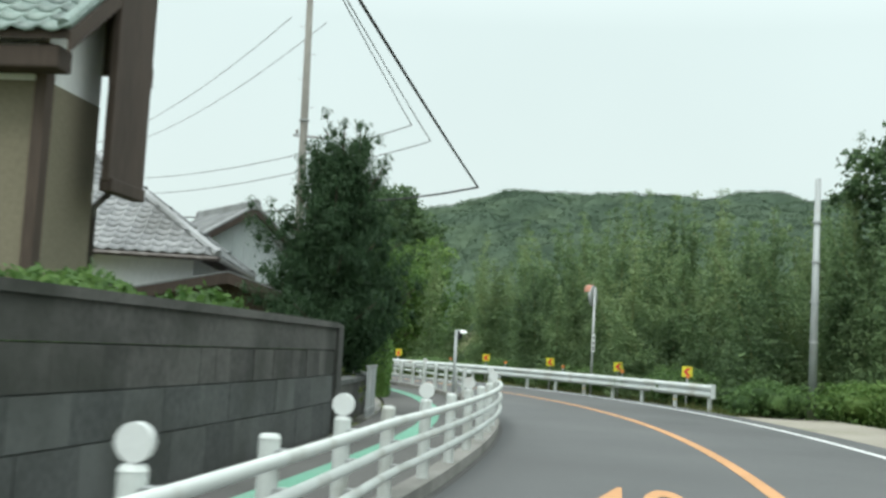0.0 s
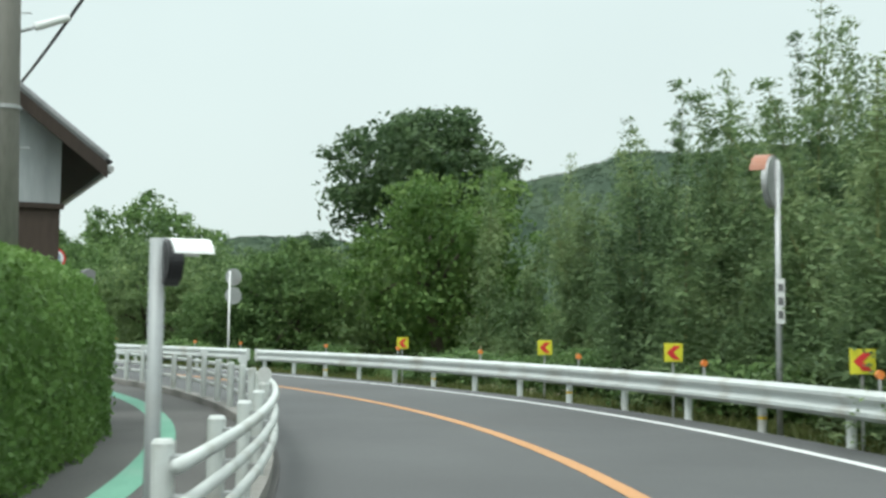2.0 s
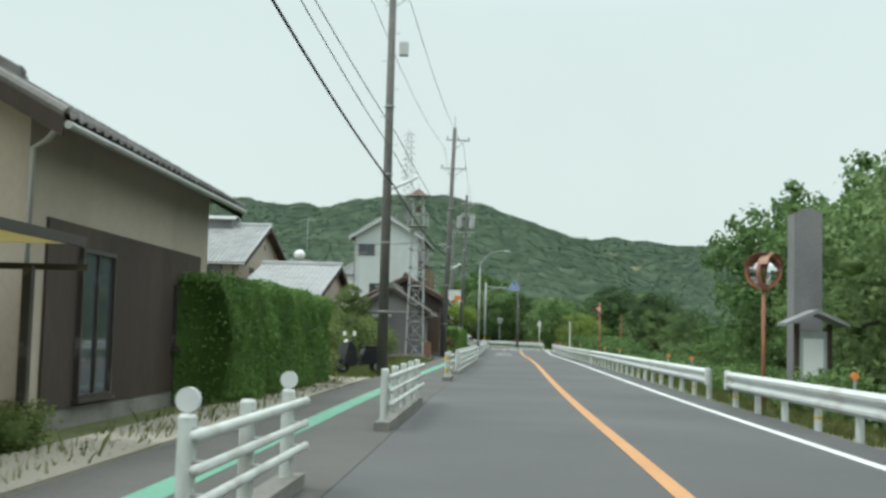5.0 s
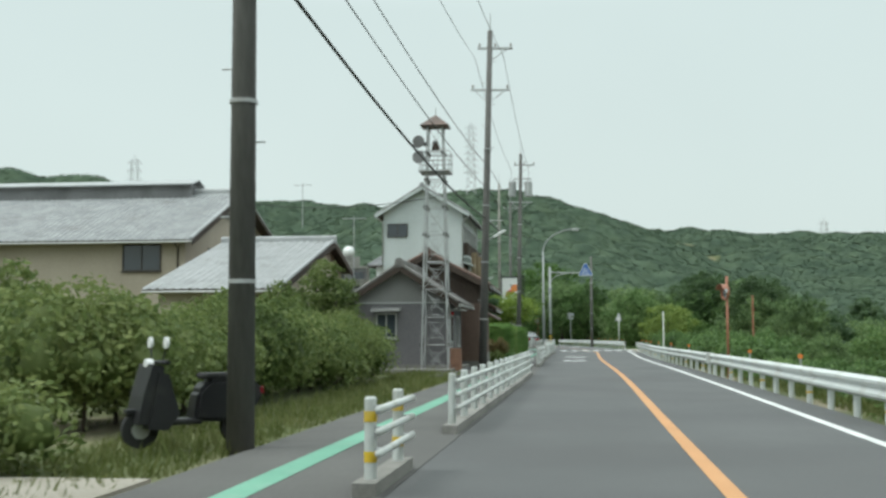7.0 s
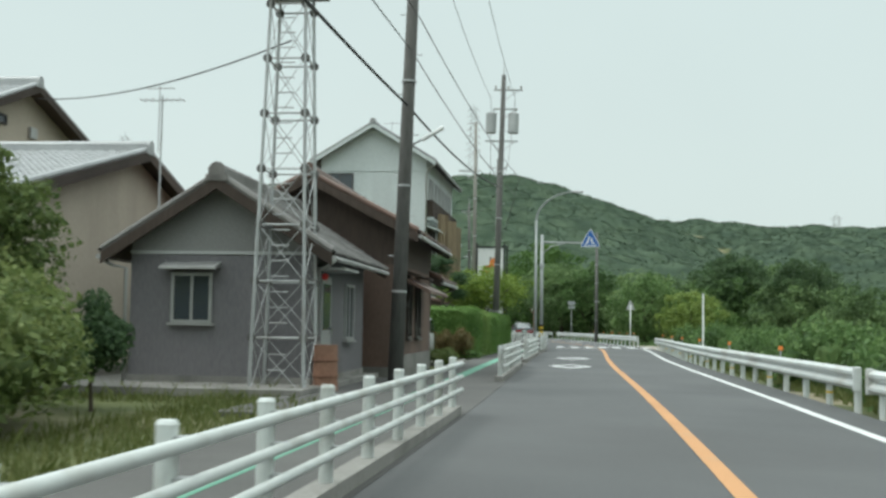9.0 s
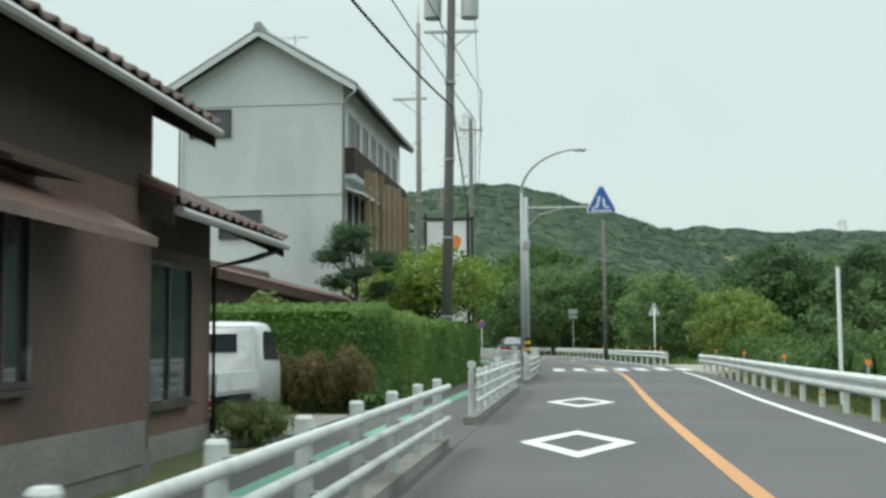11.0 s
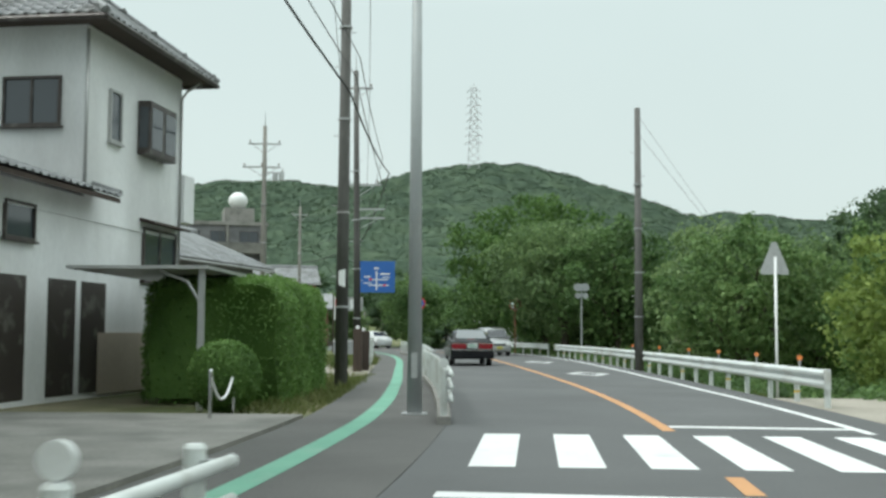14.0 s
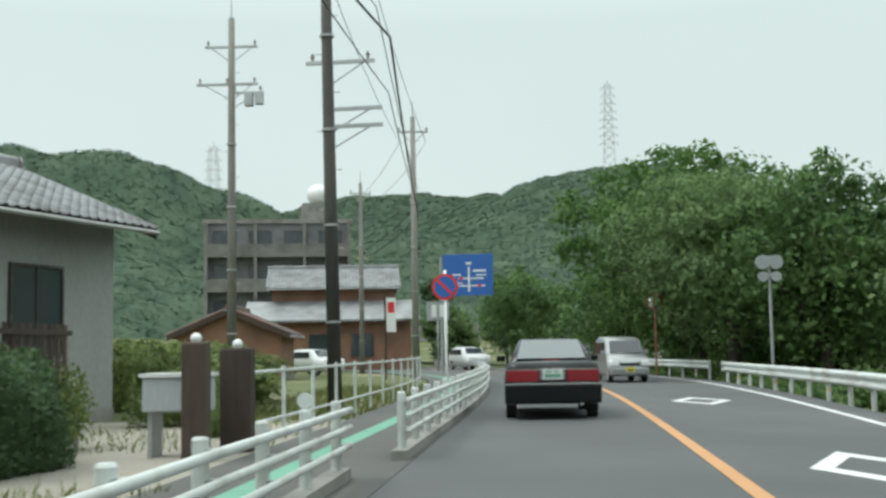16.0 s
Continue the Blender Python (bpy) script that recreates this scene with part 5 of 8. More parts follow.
# the beige house with the carport
carh = gable_house(on_road(71.9, -11.25), 4.2, 4.1, 8.4, 3.85, 3.85, 6.05, M_PLASTER_BEIGE, M_TILE_OLD, "beige rendered house with a dark gable roof", "house", over=0.55)
part("eave_beam", boxed(-4.3, 1.4, -0.5, -0.3, 2.45, 2.62), M_FRAME_DARK, carh)
window(carh, face_front(-1.6, 0.9), 1.7, 1.4, M_FRAME_DARK, bars=1)
part("side_panel", boxed(4.1, 4.14, 0.6, 7.8, 0.2, 2.6), M_BROWN_BOARD, carh, "dark boarded side wall")
window(carh, face_right(4.14, 2.3, 0.3), 1.3, 2.0, M_FRAME_DARK, bars=1)
window(carh, face_right(4.14, 6.7, 0.9), 1.2, 1.1, M_FRAME_DARK, bars=1)
downpipe(carh, [(4.6, -0.35, 3.6), (4.35, -0.1, 3.45), (4.16, -0.06, 3.35), (4.16, -0.06, 0.1)])
M_PANEL = leafy("amber_plastic_sheet", (0.42, 0.37, 0.20), (0.52, 0.46, 0.26), (0.60, 0.54, 0.32), rough=0.35, thin=0.6)
cp = thing("carport", on_road(66.4, -8.12, -0.27), "carport with amber plastic roof panels on dark posts", "carport")
for i in range(4):
    for j in range(2):
        part("roof_panel", boxed(-2.0 + i * 1.0, -1.04 + i * 1.0, 0.03 + j * 2.3, 2.26 + j * 2.3, 2.28 + 0.05 * i, 2.30 + 0.05 * i), M_PANEL, cp, "amber sheet")
for i in range(5):
    part("rafter", boxed(-2.04 + i, -1.99 + i, 0, 4.6, 2.20 + 0.05 * i, 2.31 + 0.05 * i), M_FRAME_DARK, cp)
for j in range(3):
    part("purlin", boxed(-2.05, 2.05, j * 2.28, j * 2.28 + 0.05, 2.14, 2.21), M_FRAME_DARK, cp)
for y in (0.4, 4.2):
    part("post", boxed(1.5, 1.6, y - 0.05, y + 0.05, 0.2, 2.16), M_FRAME_DARK, cp)

# the house with a white gable near the bend
g2 = gable_house(on_road(43.8, -7.5, 0, 8), 3.5, 1.9, 4.5, 3.3, 4.1, 5.55, M_BROWN_BOARD, M_TILE_GREY, "old timber house with a pale boarded gable", "house", over=0.6, split=3.1, upper=M_GREY_BOARD, pieces=(1,))
for i in range(12):
    x = -3.3 + i * 0.45
    part("batten", boxed(x, x + 0.04, -0.02, 0.0, 3.15, 5.4 - (0.62 * -x if x < 0 else 0.76 * x)), M_GREY_BOARD, g2)
part("trim_strip", boxed(-3.55, 1.95, -0.05, 0.0, 3.06, 3.14), M_BROWN_BOARD, g2)
# the grey tiled roof before it, behind the stone wall
g1 = hip_house(on_road(27.2, -8.9 - 0.6), 8.0, 6.5, 2.95, 5.6, M_PLASTER_WHITE, M_TILE_GREY, "old house with a grey tiled roof behind the wall", over=0.6, pieces=(0,))
shed = gable_house(on_road(26.5, -8.6), 2.2, 1.6, 6.5, 2.0, 2.0, 2.5, M_BROWN_BOARD, M_TILE_GREY, "low lean-to shed with a pale roof edge", "shed", tiles=False, over=0.3)
# the near house with the tan clay wall
near = gable_house(on_road(14.0, -7.8, 0, 90), 1.1, 0.25, 7.0, 4.55, 5.0, 5.35, M_PLASTER_TAN, M_TILE_GREEN, "old tan clay-walled house with a green-grey tiled roof", "house", over=0.45, pieces=(-1,), front=0.42, split=3.9, upper=M_PLASTER_WHITE, gutter=False)
part("board_screen", boxed(-0.38, 0.65, -0.46, -0.36, 2.93, 5.5, bevel=0.02), M_BROWN_BOARD, near, "deep dark brown boarded screen")
part("screen_foot", boxed(-0.36, 0.62, -0.5, -0.34, 2.82, 2.98, bevel=0.02), M_BROWN_BOARD, near)
part("corner_post", boxed(-0.12, 0.06, -0.08, 0.05, 0, 4.3), M_BROWN_BOARD, near, at=pose(-1.05, 0.05, 0))
part("corner_post", boxed(-0.2, 0.0, -0.05, 0.09, 0, 4.3), M_BROWN_BOARD, near, at=pose(-1.1, 1.1, 0))
part("eave_beam", boxed(-1.5, -1.16, -0.3, 1.4, 3.95, 4.2, bevel=0.03), M_BROWN_BOARD, near)
downpipe(near, [(-1.62, 0.75, 4.3), (-1.35, 0.75, 4.1), (-1.2, 0.8, 3.9), (-1.2, 0.85, 0.1)], 0.045)
downpipe(near, [(0.3, -0.2, 2.9), (0.3, 0.0, 2.7), (0.3, 0.02, 0.1)], 0.045, M_FRAME_DARK)

# the white two-storey house by the crossing
two = hip_house(pose(-105.03, 137.64, 0, 0, 0, 43.9), 8.0, 5.3, 7.75, 10.2, M_PLASTER_WHITE, M_TILE_GREY, "white two-storey house with a grey tiled hipped roof", over=0.7, pieces=(0, 1))
part("lower_storey", boxed(-8.0, 0.0, -8.0, 0.0, -0.1, 4.1), M_PLASTER_WHITE, two)
part("lower_roof", prism([(0.6, 4.0), (0.6, 4.1), (-4.0, 5.55), (-4.0, 5.4)], -8.5, 0.45), M_BROWN_BOARD, two)
tile_slope(two, Vector((0.64, -8.5, 4.13)), (0, 1, 0), (-4.64, 0, 1.46), 8.95, 4.86, M_TILE_GREY)
part("verge_tiles", tube([(0.62, 0.4, 4.2), (-4.0, 0.4, 5.66)], 0.08, 8), M_TILE_GREY, two)
part("band", boxed(0.0, 0.03, -8.0, 5.3, 3.62, 3.7), M_PLASTER_WHITE, two)
part("lower_wall", boxed(0.0, 0.05, 0.8, 5.3, 0.0, 1.3), M_PLASTER_BEIGE, two, "grey rendered base")
bay = part("bay_window", boxed(0.0, 0.32, 2.6, 4.2, 5.4, 6.65, bevel=0.03), M_FRAME_DARK, two, "dark bay window")
for y0, y1 in ((2.58, 3.3), (3.4, 4.12)):
    part("pane", boxed(0.322, 0.33, y0 + 0.1, y1, 5.55, 6.5), M_GLASS, bay)
part("pane", boxed(0.06, 0.27, 2.59, 2.598, 5.55, 6.5), M_GLASS, bay)
window(two, face_right(0.0, 1.35, 5.45), 0.6, 1.15, M_FRAME_ALU, bars=0)
window(two, face_front(-1.2, 5.6), 1.3, 1.05, M_FRAME_DARK, bars=1)
window(two, face_right(0.0, 4.0, 2.5), 2.0, 1.25, M_FRAME_DARK, bars=1, hood=True, hood_mat=M_BROWN_BOARD)
window(two, face_right(0.0, -2.6, 3.0), 1.1, 0.7, M_FRAME_DARK, bars=0)
# flat panels in dark frame paint stand for the shade inside open doorways
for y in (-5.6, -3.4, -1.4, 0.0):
    part("doorway", boxed(-0.04, 0.012, y, y + 1.15, 0.05, 2.35), M_FRAME_DARK, two, "flat dark panel standing for the shade inside an opening")
downpipe(two, [(0.55, 5.15, 7.6), (0.2, 5.15, 7.4), (0.06, 5.15, 7.2), (0.06, 5.15, 0.1)])
downpipe(two, [(0.06, -0.1, 7.6), (0.06, -0.1, 4.4)])
part("balcony", boxed(-0.6, 0.12, 5.3, 6.0, 4.1, 5.3), M_PLASTER_WHITE, two)
port = thing("carport", on_road(182.2, -8.9), "grey steel carport before the white house", "carport")
part("roof_panel", boxed(-1.0, 1.5, 0, 6.2, 2.42, 2.48), M_FRAME_ALU, port)
for y in (0.2, 6.0):
    part("post", boxed(1.3, 1.4, y - 0.05, y + 0.05, -0.05, 2.42), M_FRAME_ALU, port)
    part("brace", tube([(1.35, y, 1.8), (1.1, y, 2.2), (0.6, y, 2.4)], 0.03, 6), M_FRAME_ALU, port)

# the white house, greyed in colour for shade, and the far buildings at the junction
h16 = gable_house(pose(-120.28, 141.32, 0, 0, 0, 38.4), 4.0, 3.0, 12.0, 3.8, 4.24, 5.5, M_PLASTER_SHADED, M_TILE_GREY, "white rendered house with a grey tiled roof", "house", over=0.8, pieces=(1,))
for y in (2.0, 6.0, 9.6):
    window(h16, face_right(3.0, y, 1.4), 1.5, 1.7, M_FRAME_DARK, bars=1)


def apartment(m):
    root = thing("apartment_building", m, "grey concrete apartment block of four storeys", "apartment building")
    part("wall", boxed(-6, 6, 0, 9, 0, 13.0), M_GREY_STONE, root)
    part("roof", boxed(-6.2, 6.2, -0.2, 9.2, 13.0, 13.4), M_CONCRETE, root)
    part("roof_house", boxed(2.0, 5.0, 2, 6, 13.4, 15.2), M_CONCRETE, root)
    bm = bmesh.new()
    bmesh.ops.create_uvsphere(bm, u_segments=16, v_segments=10, radius=1.0, matrix=Matrix.Translation((3.4, 3.0, 16.1)))
    part("water_tank", bm, M_SIGN_WHITE, root, "round white water tank", smooth=True)
    for f in range(4):
        z = 0.4 + 3.15 * f
        part("balcony", boxed(-5.8, 5.8, -1.1, 0.0, z, z + 1.2), M_CONCRETE, root)
        for k in range(4):
            window(root, face_front(-4.4 + 2.9 * k, z + 1.0), 1.9, 1.5, M_FRAME_DARK, sill=False)
    for x in (-6.0, -2.0, 2.0, 5.7):
        part("divider", boxed(x, x + 0.25, -1.15, 0, 0, 13.0), M_CONCRETE, root)


apartment(pose(-206.2, 189.8, 0, 0, 0, 67) @ Matrix.Diagonal((1.2, 1.2, 1.093, 1)))
inn = gable_house(pose(-181.0, 179.0, 0, 0, 0, -25.3), 2.8, 2.8, 9.0, 6.2, 6.2, 7.5, M_RED_WALL, M_TILE_GREY, "brown timber inn with two tiers of pale roofs", "house", over=0.7)
for sgn in (-1, 1):
    part("lower_roof", prism([(sgn * 2.8, 4.9), (sgn * 2.8, 5.05), (sgn * 5.6, 3.6), (sgn * 5.6, 3.45)], -1.8, 10.6), M_TILE_GREY, inn)
    part("lower_wall", boxed(*sorted((sgn * 2.7, sgn * 4.7)), -1.2, 10, 0, 3.8), M_RED_WALL, inn)
for y in (0.5, 3.5, 6.5):
    window(inn, face_right(4.7, y, 1.0), 1.6, 1.6, M_FRAME_DARK)
low = gable_house(pose(-155, 166, 0, 0, 0, 60), 2.6, 2.6, 5.0, 2.3, 2.3, 3.4, M_RED_WALL, M_TILE_BROWN, "small red-brown shed with a tiled roof", "shed")
far_shop = gable_house(pose(-178, 214, 0, 0, 0, 60), 5, 5, 9.0, 3.2, 3.2, 4.0, M_PLASTER_WHITE, M_TILE_GREY, "low pale roadside building by the junction", "house", tiles=False)
far_h = gable_house(pose(-122, 118, 0, 0, 0, 44), 4, 4, 9.0, 4.6, 4.6, 6.4, M_PLASTER_WHITE, M_TILE_GREY, "pale house behind the gardens", "house")

# the block wall by the bend, block by block
wall_root = thing("stone_wall", on_road(-8, -5.45), "dark weathered concrete block garden wall with a plain top beam", "wall", kind="structure")
wall_root.name = "wall_garden"
_inv = wall_root.matrix_world.inverted()


def block_mesh(mat):
    bm = boxed(-0.5, 0.5, -0.5, 0.5, -0.5, 0.5)
    me = bpy.data.meshes.new("block")
    bm.to_mesh(me)
    bm.free()
    me.materials.append(mat)
    return me


_dark, _grey = block_mesh(M_STONE_WALL), block_mesh(M_BLOCK_GREY)
rw = random.Random(7)
for z, h, size, me in ((0.22, 0.43, 0.86, _grey), (0.625, 0.37, 0.86, _grey), (0.985, 0.34, 0.41, _dark)):
    s = -8 - rw.uniform(0, 0.4)
    while s < 17.0:
        w = min(size * rw.uniform(0.96, 1.04), 17.3 - s)
        o = part("block", me, M_STONE_WALL, wall_root)
        o.matrix_local = _inv @ on_road(s + w / 2, -5.42 + rw.uniform(-0.006, 0.006), z, rw.uniform(-0.3, 0.3)) @ Matrix.Diagonal((0.22, w - 0.012, h - 0.012, 1))
        s += w
part("mortar", strip(-8, 17.25, -5.50, -5.325, 1.15, 1.2), M_BLOCK_GREY, wall_root, at=_inv)
part("top_beam", strip(-8.2, 17.3, -5.53, -5.30, 1.46, 0.30), M_STONE_WALL, wall_root, at=_inv)
part("coping", strip(-8.2, 17.35, -5.58, -5.26, 1.54, 0.08), M_STONE_WALL, wall_root, at=_inv)
part("end_pillar", boxed(-0.16, 0.16, -0.2, 0.2, 0, 1.52, bevel=0.03), M_STONE_WALL, wall_root, at=_inv @ on_road(17.5, -5.42))

# ---------------------------------------------------------------- fire watch tower


def watch_tower(m, H=9.15):
    root = thing("watch_tower", m, "slender grey steel fire watch tower with a roof and loudspeakers", "watch tower")
    a, t = 0.5, 0.28
    pts = {}
    for i, (sx, sy) in enumerate(((-1, -1), (1, -1), (1, 1), (-1, 1))):
        p0, p1 = Vector((sx * a, sy * a, -0.05)), Vector((sx * t, sy * t, H))
        pts[i] = (p0, p1)
        part("leg", rod(bmesh.new(), p0, p1, 0.036, 0.028, 8), M_GALV, root)
    n = 9
    for k in range(1, n + 1):
        z = H * k / n
        c = [pts[i][0].lerp(pts[i][1], k / n) for i in range(4)]
        d = [pts[i][0].lerp(pts[i][1], (k - 1) / n) for i in range(4)]
        for i in range(4):
            part("girt", rod(bmesh.new(), c[i], c[(i + 1) % 4], 0.018, seg=6), M_GALV, root)
            part("brace", rod(bmesh.new(), d[i], c[(i + 1) % 4], 0.008, seg=6), M_GALV, root)
            part("brace", rod(bmesh.new(), d[(i + 1) % 4], c[i], 0.008, seg=6), M_GALV, root)
            part("gusset", disc(bmesh.new(), 0.085, -0.02, 0.02, 0, 0, 10), M_POLE_DARK, root, at=Matrix.Translation(c[i]))
    zf = H - 1.70
    part("platform", boxed(-0.58, 0.58, -0.58, 0.58, zf - 0.06, zf, bevel=0.01), M_GALV, root)
    for z in (zf + 0.35, zf + 0.7):
        ring = [Vector((0.58 * x, 0.58 * y, z)) for x, y in ((-1, -1), (1, -1), (1, 1), (-1, 1), (-1, -1))]
        part("handrail", tube(ring, 0.018, 6), M_GALV, root)
    for i in range(12):
        ang = i * math.pi / 6
        x, y = max(-0.58, min(0.58, 0.8 * math.cos(ang))), max(-0.58, min(0.58, 0.8 * math.sin(ang)))
        part("baluster", rod(bmesh.new(), (x, y, zf), (x, y, zf + 0.7), 0.012, seg=6), M_GALV, root)
    bm = bmesh.new()
    bmesh.ops.create_cone(bm, cap_ends=True, segments=4, radius1=0.76, radius2=0.05, depth=0.44, matrix=Matrix.Translation((0, 0, H + 0.22)) @ pose(0, 0, 0, 0, 0, 45))
    part("roof", bm, M_TILE_BROWN, root, "small rusty pyramid roof")
    part("finial", rod(bmesh.new(), (0, 0, H + 0.40), (0, 0, H + 0.75), 0.025, 0.01, 6), M_GALV, root)
    for z in (zf + 1.02, zf + 0.45):
        bm = bmesh.new()
        rod(bm, (-0.55, -0.80, z), (-0.45, -0.42, z), 0.24, 0.07, 16)
        rod(bm, (-0.45, -0.42, z), (-0.36, -0.20, z), 0.09, seg=10)
        part("loudspeaker", bm, M_GREY_STONE, root, "grey horn loudspeaker")
    bm = bmesh.new()
    rod(bm, (0, 0, zf + 0.8), (0, 0, zf + 1.15), 0.17, 0.1, 12)
    part("bell", bm, M_BROWN_BOARD, root)
    for k in range(26):
        z = 0.4 + k * 0.28
        x = a - (a - t) * z / H
        part("rung", rod(bmesh.new(), (-0.16, -x, z), (0.16, -x, z), 0.012, seg=6), M_GALV, root)


watch_tower(on_road(123.0, -6.62))

# ---------------------------------------------------------------- plants
def cube_sphere(n):
    """A ball of quads: six faces of n by n."""
    V, F = [], []
    for ax in range(3):
        for sg in (-1, 1):
            o = len(V)
            for i in range(n + 1):
                for j in range(n + 1):
                    p = np.zeros(3)
                    p[ax], p[(ax + 1) % 3], p[(ax + 2) % 3] = sg, sg * math.tan((2 * i / n - 1) * math.pi / 4), math.tan((2 * j / n - 1) * math.pi / 4)
                    V.append(p / np.linalg.norm(p))
            for i in range(n):
                for j in range(n):
                    a = o + i * (n + 1) + j
                    F.append((a, a + n + 1, a + n + 2, a + 1))
    V, back = np.unique(np.round(np.array(V), 5), axis=0, return_inverse=True)
    return V, back.ravel()[np.array(F)]


BALL2, BALL3 = cube_sphere(2), cube_sphere(3)


def cores(centres, radii, rs, squash=0.85, ball=BALL3, rough=0.22, k=0.5):
    """Knobbly dark insides of leaf clumps."""
    BV, BF = ball
    V, F = [], []
    for c, r in zip(centres, radii):
        q = rs.uniform(0, 6.28, 3)
        w = 1 + rough * (np.sin(3.1 * BV[:, 0] + q[0]) * np.sin(3.7 * BV[:, 1] + q[1]) + np.sin(4.3 * BV[:, 2] + q[2]) * 0.6)
        V.append(np.asarray(c) + BV * (r * k * w)[:, None] * (1, 1, squash))
        F.append(BF + len(BV) * (len(V) - 1))
    return np.concatenate(V), np.concatenate(F)


def leaves(centres, radii, n, size, rs, aspect=0.5, squash=0.85, up=0.25, droop=0.0, spread=(0.72, 1.12)):
    """n lozenge leaves on and around the clumps."""
    C, R = np.asarray(centres, float), np.asarray(radii, float)
    i = rs.choice(len(C), n, p=R**2 / (R**2).sum())
    d = rs.normal(size=(n, 3))
    d[:, 2] += up
    d /= np.linalg.norm(d, axis=1)[:, None]
    P = C[i] + d * (R[i] * rs.uniform(*spread, n))[:, None] * (1, 1, squash)
    nn = d + 0.75 * rs.normal(size=(n, 3))
    nn /= np.linalg.norm(nn, axis=1)[:, None]
    t = rs.normal(size=(n, 3))
    t[:, 2] -= droop
    t -= nn * (t * nn).sum(1)[:, None]
    t /= np.linalg.norm(t, axis=1)[:, None]
    b = np.cross(nn, t)
    s = size * rs.uniform(0.6, 1.35, n)[:, None]
    V = np.stack([P - t * s * 0.5, P + b * s * aspect * 0.5 + nn * s * 0.08, P + t * s * 0.5, P - b * s * aspect * 0.5 + nn * s * 0.08], 1).reshape(-1, 3)
    F = np.arange(4 * n).reshape(n, 4)
    return V, F


def join(*geos):
    V, F, o = [], [], 0
    for v, f in geos:
        V.append(v)
        F.append(f + o)
        o += len(v)
    return np.concatenate(V), np.concatenate(F)


def limbs(paths, seg=7):
    bm = bmesh.new()
    for pts, r0, r1 in paths:
        n = len(pts)
        t = tube(pts, [r0 + (r1 - r0) * i / (n - 1) for i in range(n)], seg)
        me = bpy.data.meshes.new("t")
        t.to_mesh(me)
        t.free()
        bm.from_mesh(me)
        bpy.data.meshes.remove(me)
    return bm


def broad_tree(seed, H, R, leaf, n, size, label, crown_low=0.3, clumps=16, squash=0.8, aspect=0.55, name="tree", group="roadside trees", sprays=5, up=0.25, core=0.16):
    rs = np.random.RandomState(seed)
    root = thing(name, Matrix.Identity(4), label, "tree", group)
    C, RR, paths = [], [], []
    zc, hz = H * (crown_low + 1) / 2, H * (1 - crown_low) / 2
    for k in range(clumps):
        f = (k + 0.5) / clumps
        z = -1 + 2 * f
        a = k * 2.399 + rs.uniform(-0.4, 0.4)
        q = math.sqrt(max(0.0, 1 - z * z)) * rs.uniform(0.55, 0.92)
        C.append((R * 0.78 * q * math.cos(a), R * 0.78 * q * math.sin(a), zc + hz * 0.74 * z * rs.uniform(0.85, 1.1)))
        RR.append(R * rs.uniform(0.30, 0.46))
    C.append((0, 0, zc))
    RR.append(R * 0.5)
    # smaller sprays on the outside of each clump break up the outline
    SC, SR = [], []
    for c, r in zip(C, RR):
        for _ in range(sprays):
            d = rs.normal(size=3)
            d[2] = abs(d[2]) * 0.8 + 0.1
            d /= np.linalg.norm(d)
            SC.append(tuple(np.array(c) + d * r * rs.uniform(0.75, 1.05) * (1, 1, squash)))
            SR.append(r * rs.uniform(0.26, 0.44))
    top = Vector((rs.uniform(-0.2, 0.2) * R, rs.uniform(-0.2, 0.2) * R, zc))
    trunk = [Vector((0, 0, -0.3)), Vector((0.03 * H * rs.uniform(-1, 1), 0.02 * H, H * 0.2)), top * 0.6 + Vector((0, 0, H * 0.1)), top]
    paths.append((trunk, 0.035 * H, 0.012 * H))
    for k in range(0, clumps, 2):
        p = trunk[1].lerp(trunk[3], rs.uniform(0.1, 0.9))
        e = Vector(C[k])
        mid = p.lerp(e, 0.5) + Vector((0, 0, 0.06 * H))
        paths.append(([p, mid, e], 0.013 * H, 0.005 * H))
    part("trunk", limbs(paths), M_BARK, root, smooth=True)
    g = join(cores(C, RR, rs, squash, k=core), leaves(C, RR, int(n * 0.5), size, rs, aspect, squash, up, 0.0, (0.4, 1.08)), leaves(SC, SR, int(n * 0.5), size, rs, aspect, 0.7, 0.6, 0.0, (0.3, 1.15)))
    part("crown", mesh_np("crown", *g), leaf, root, smooth=True)
    return root


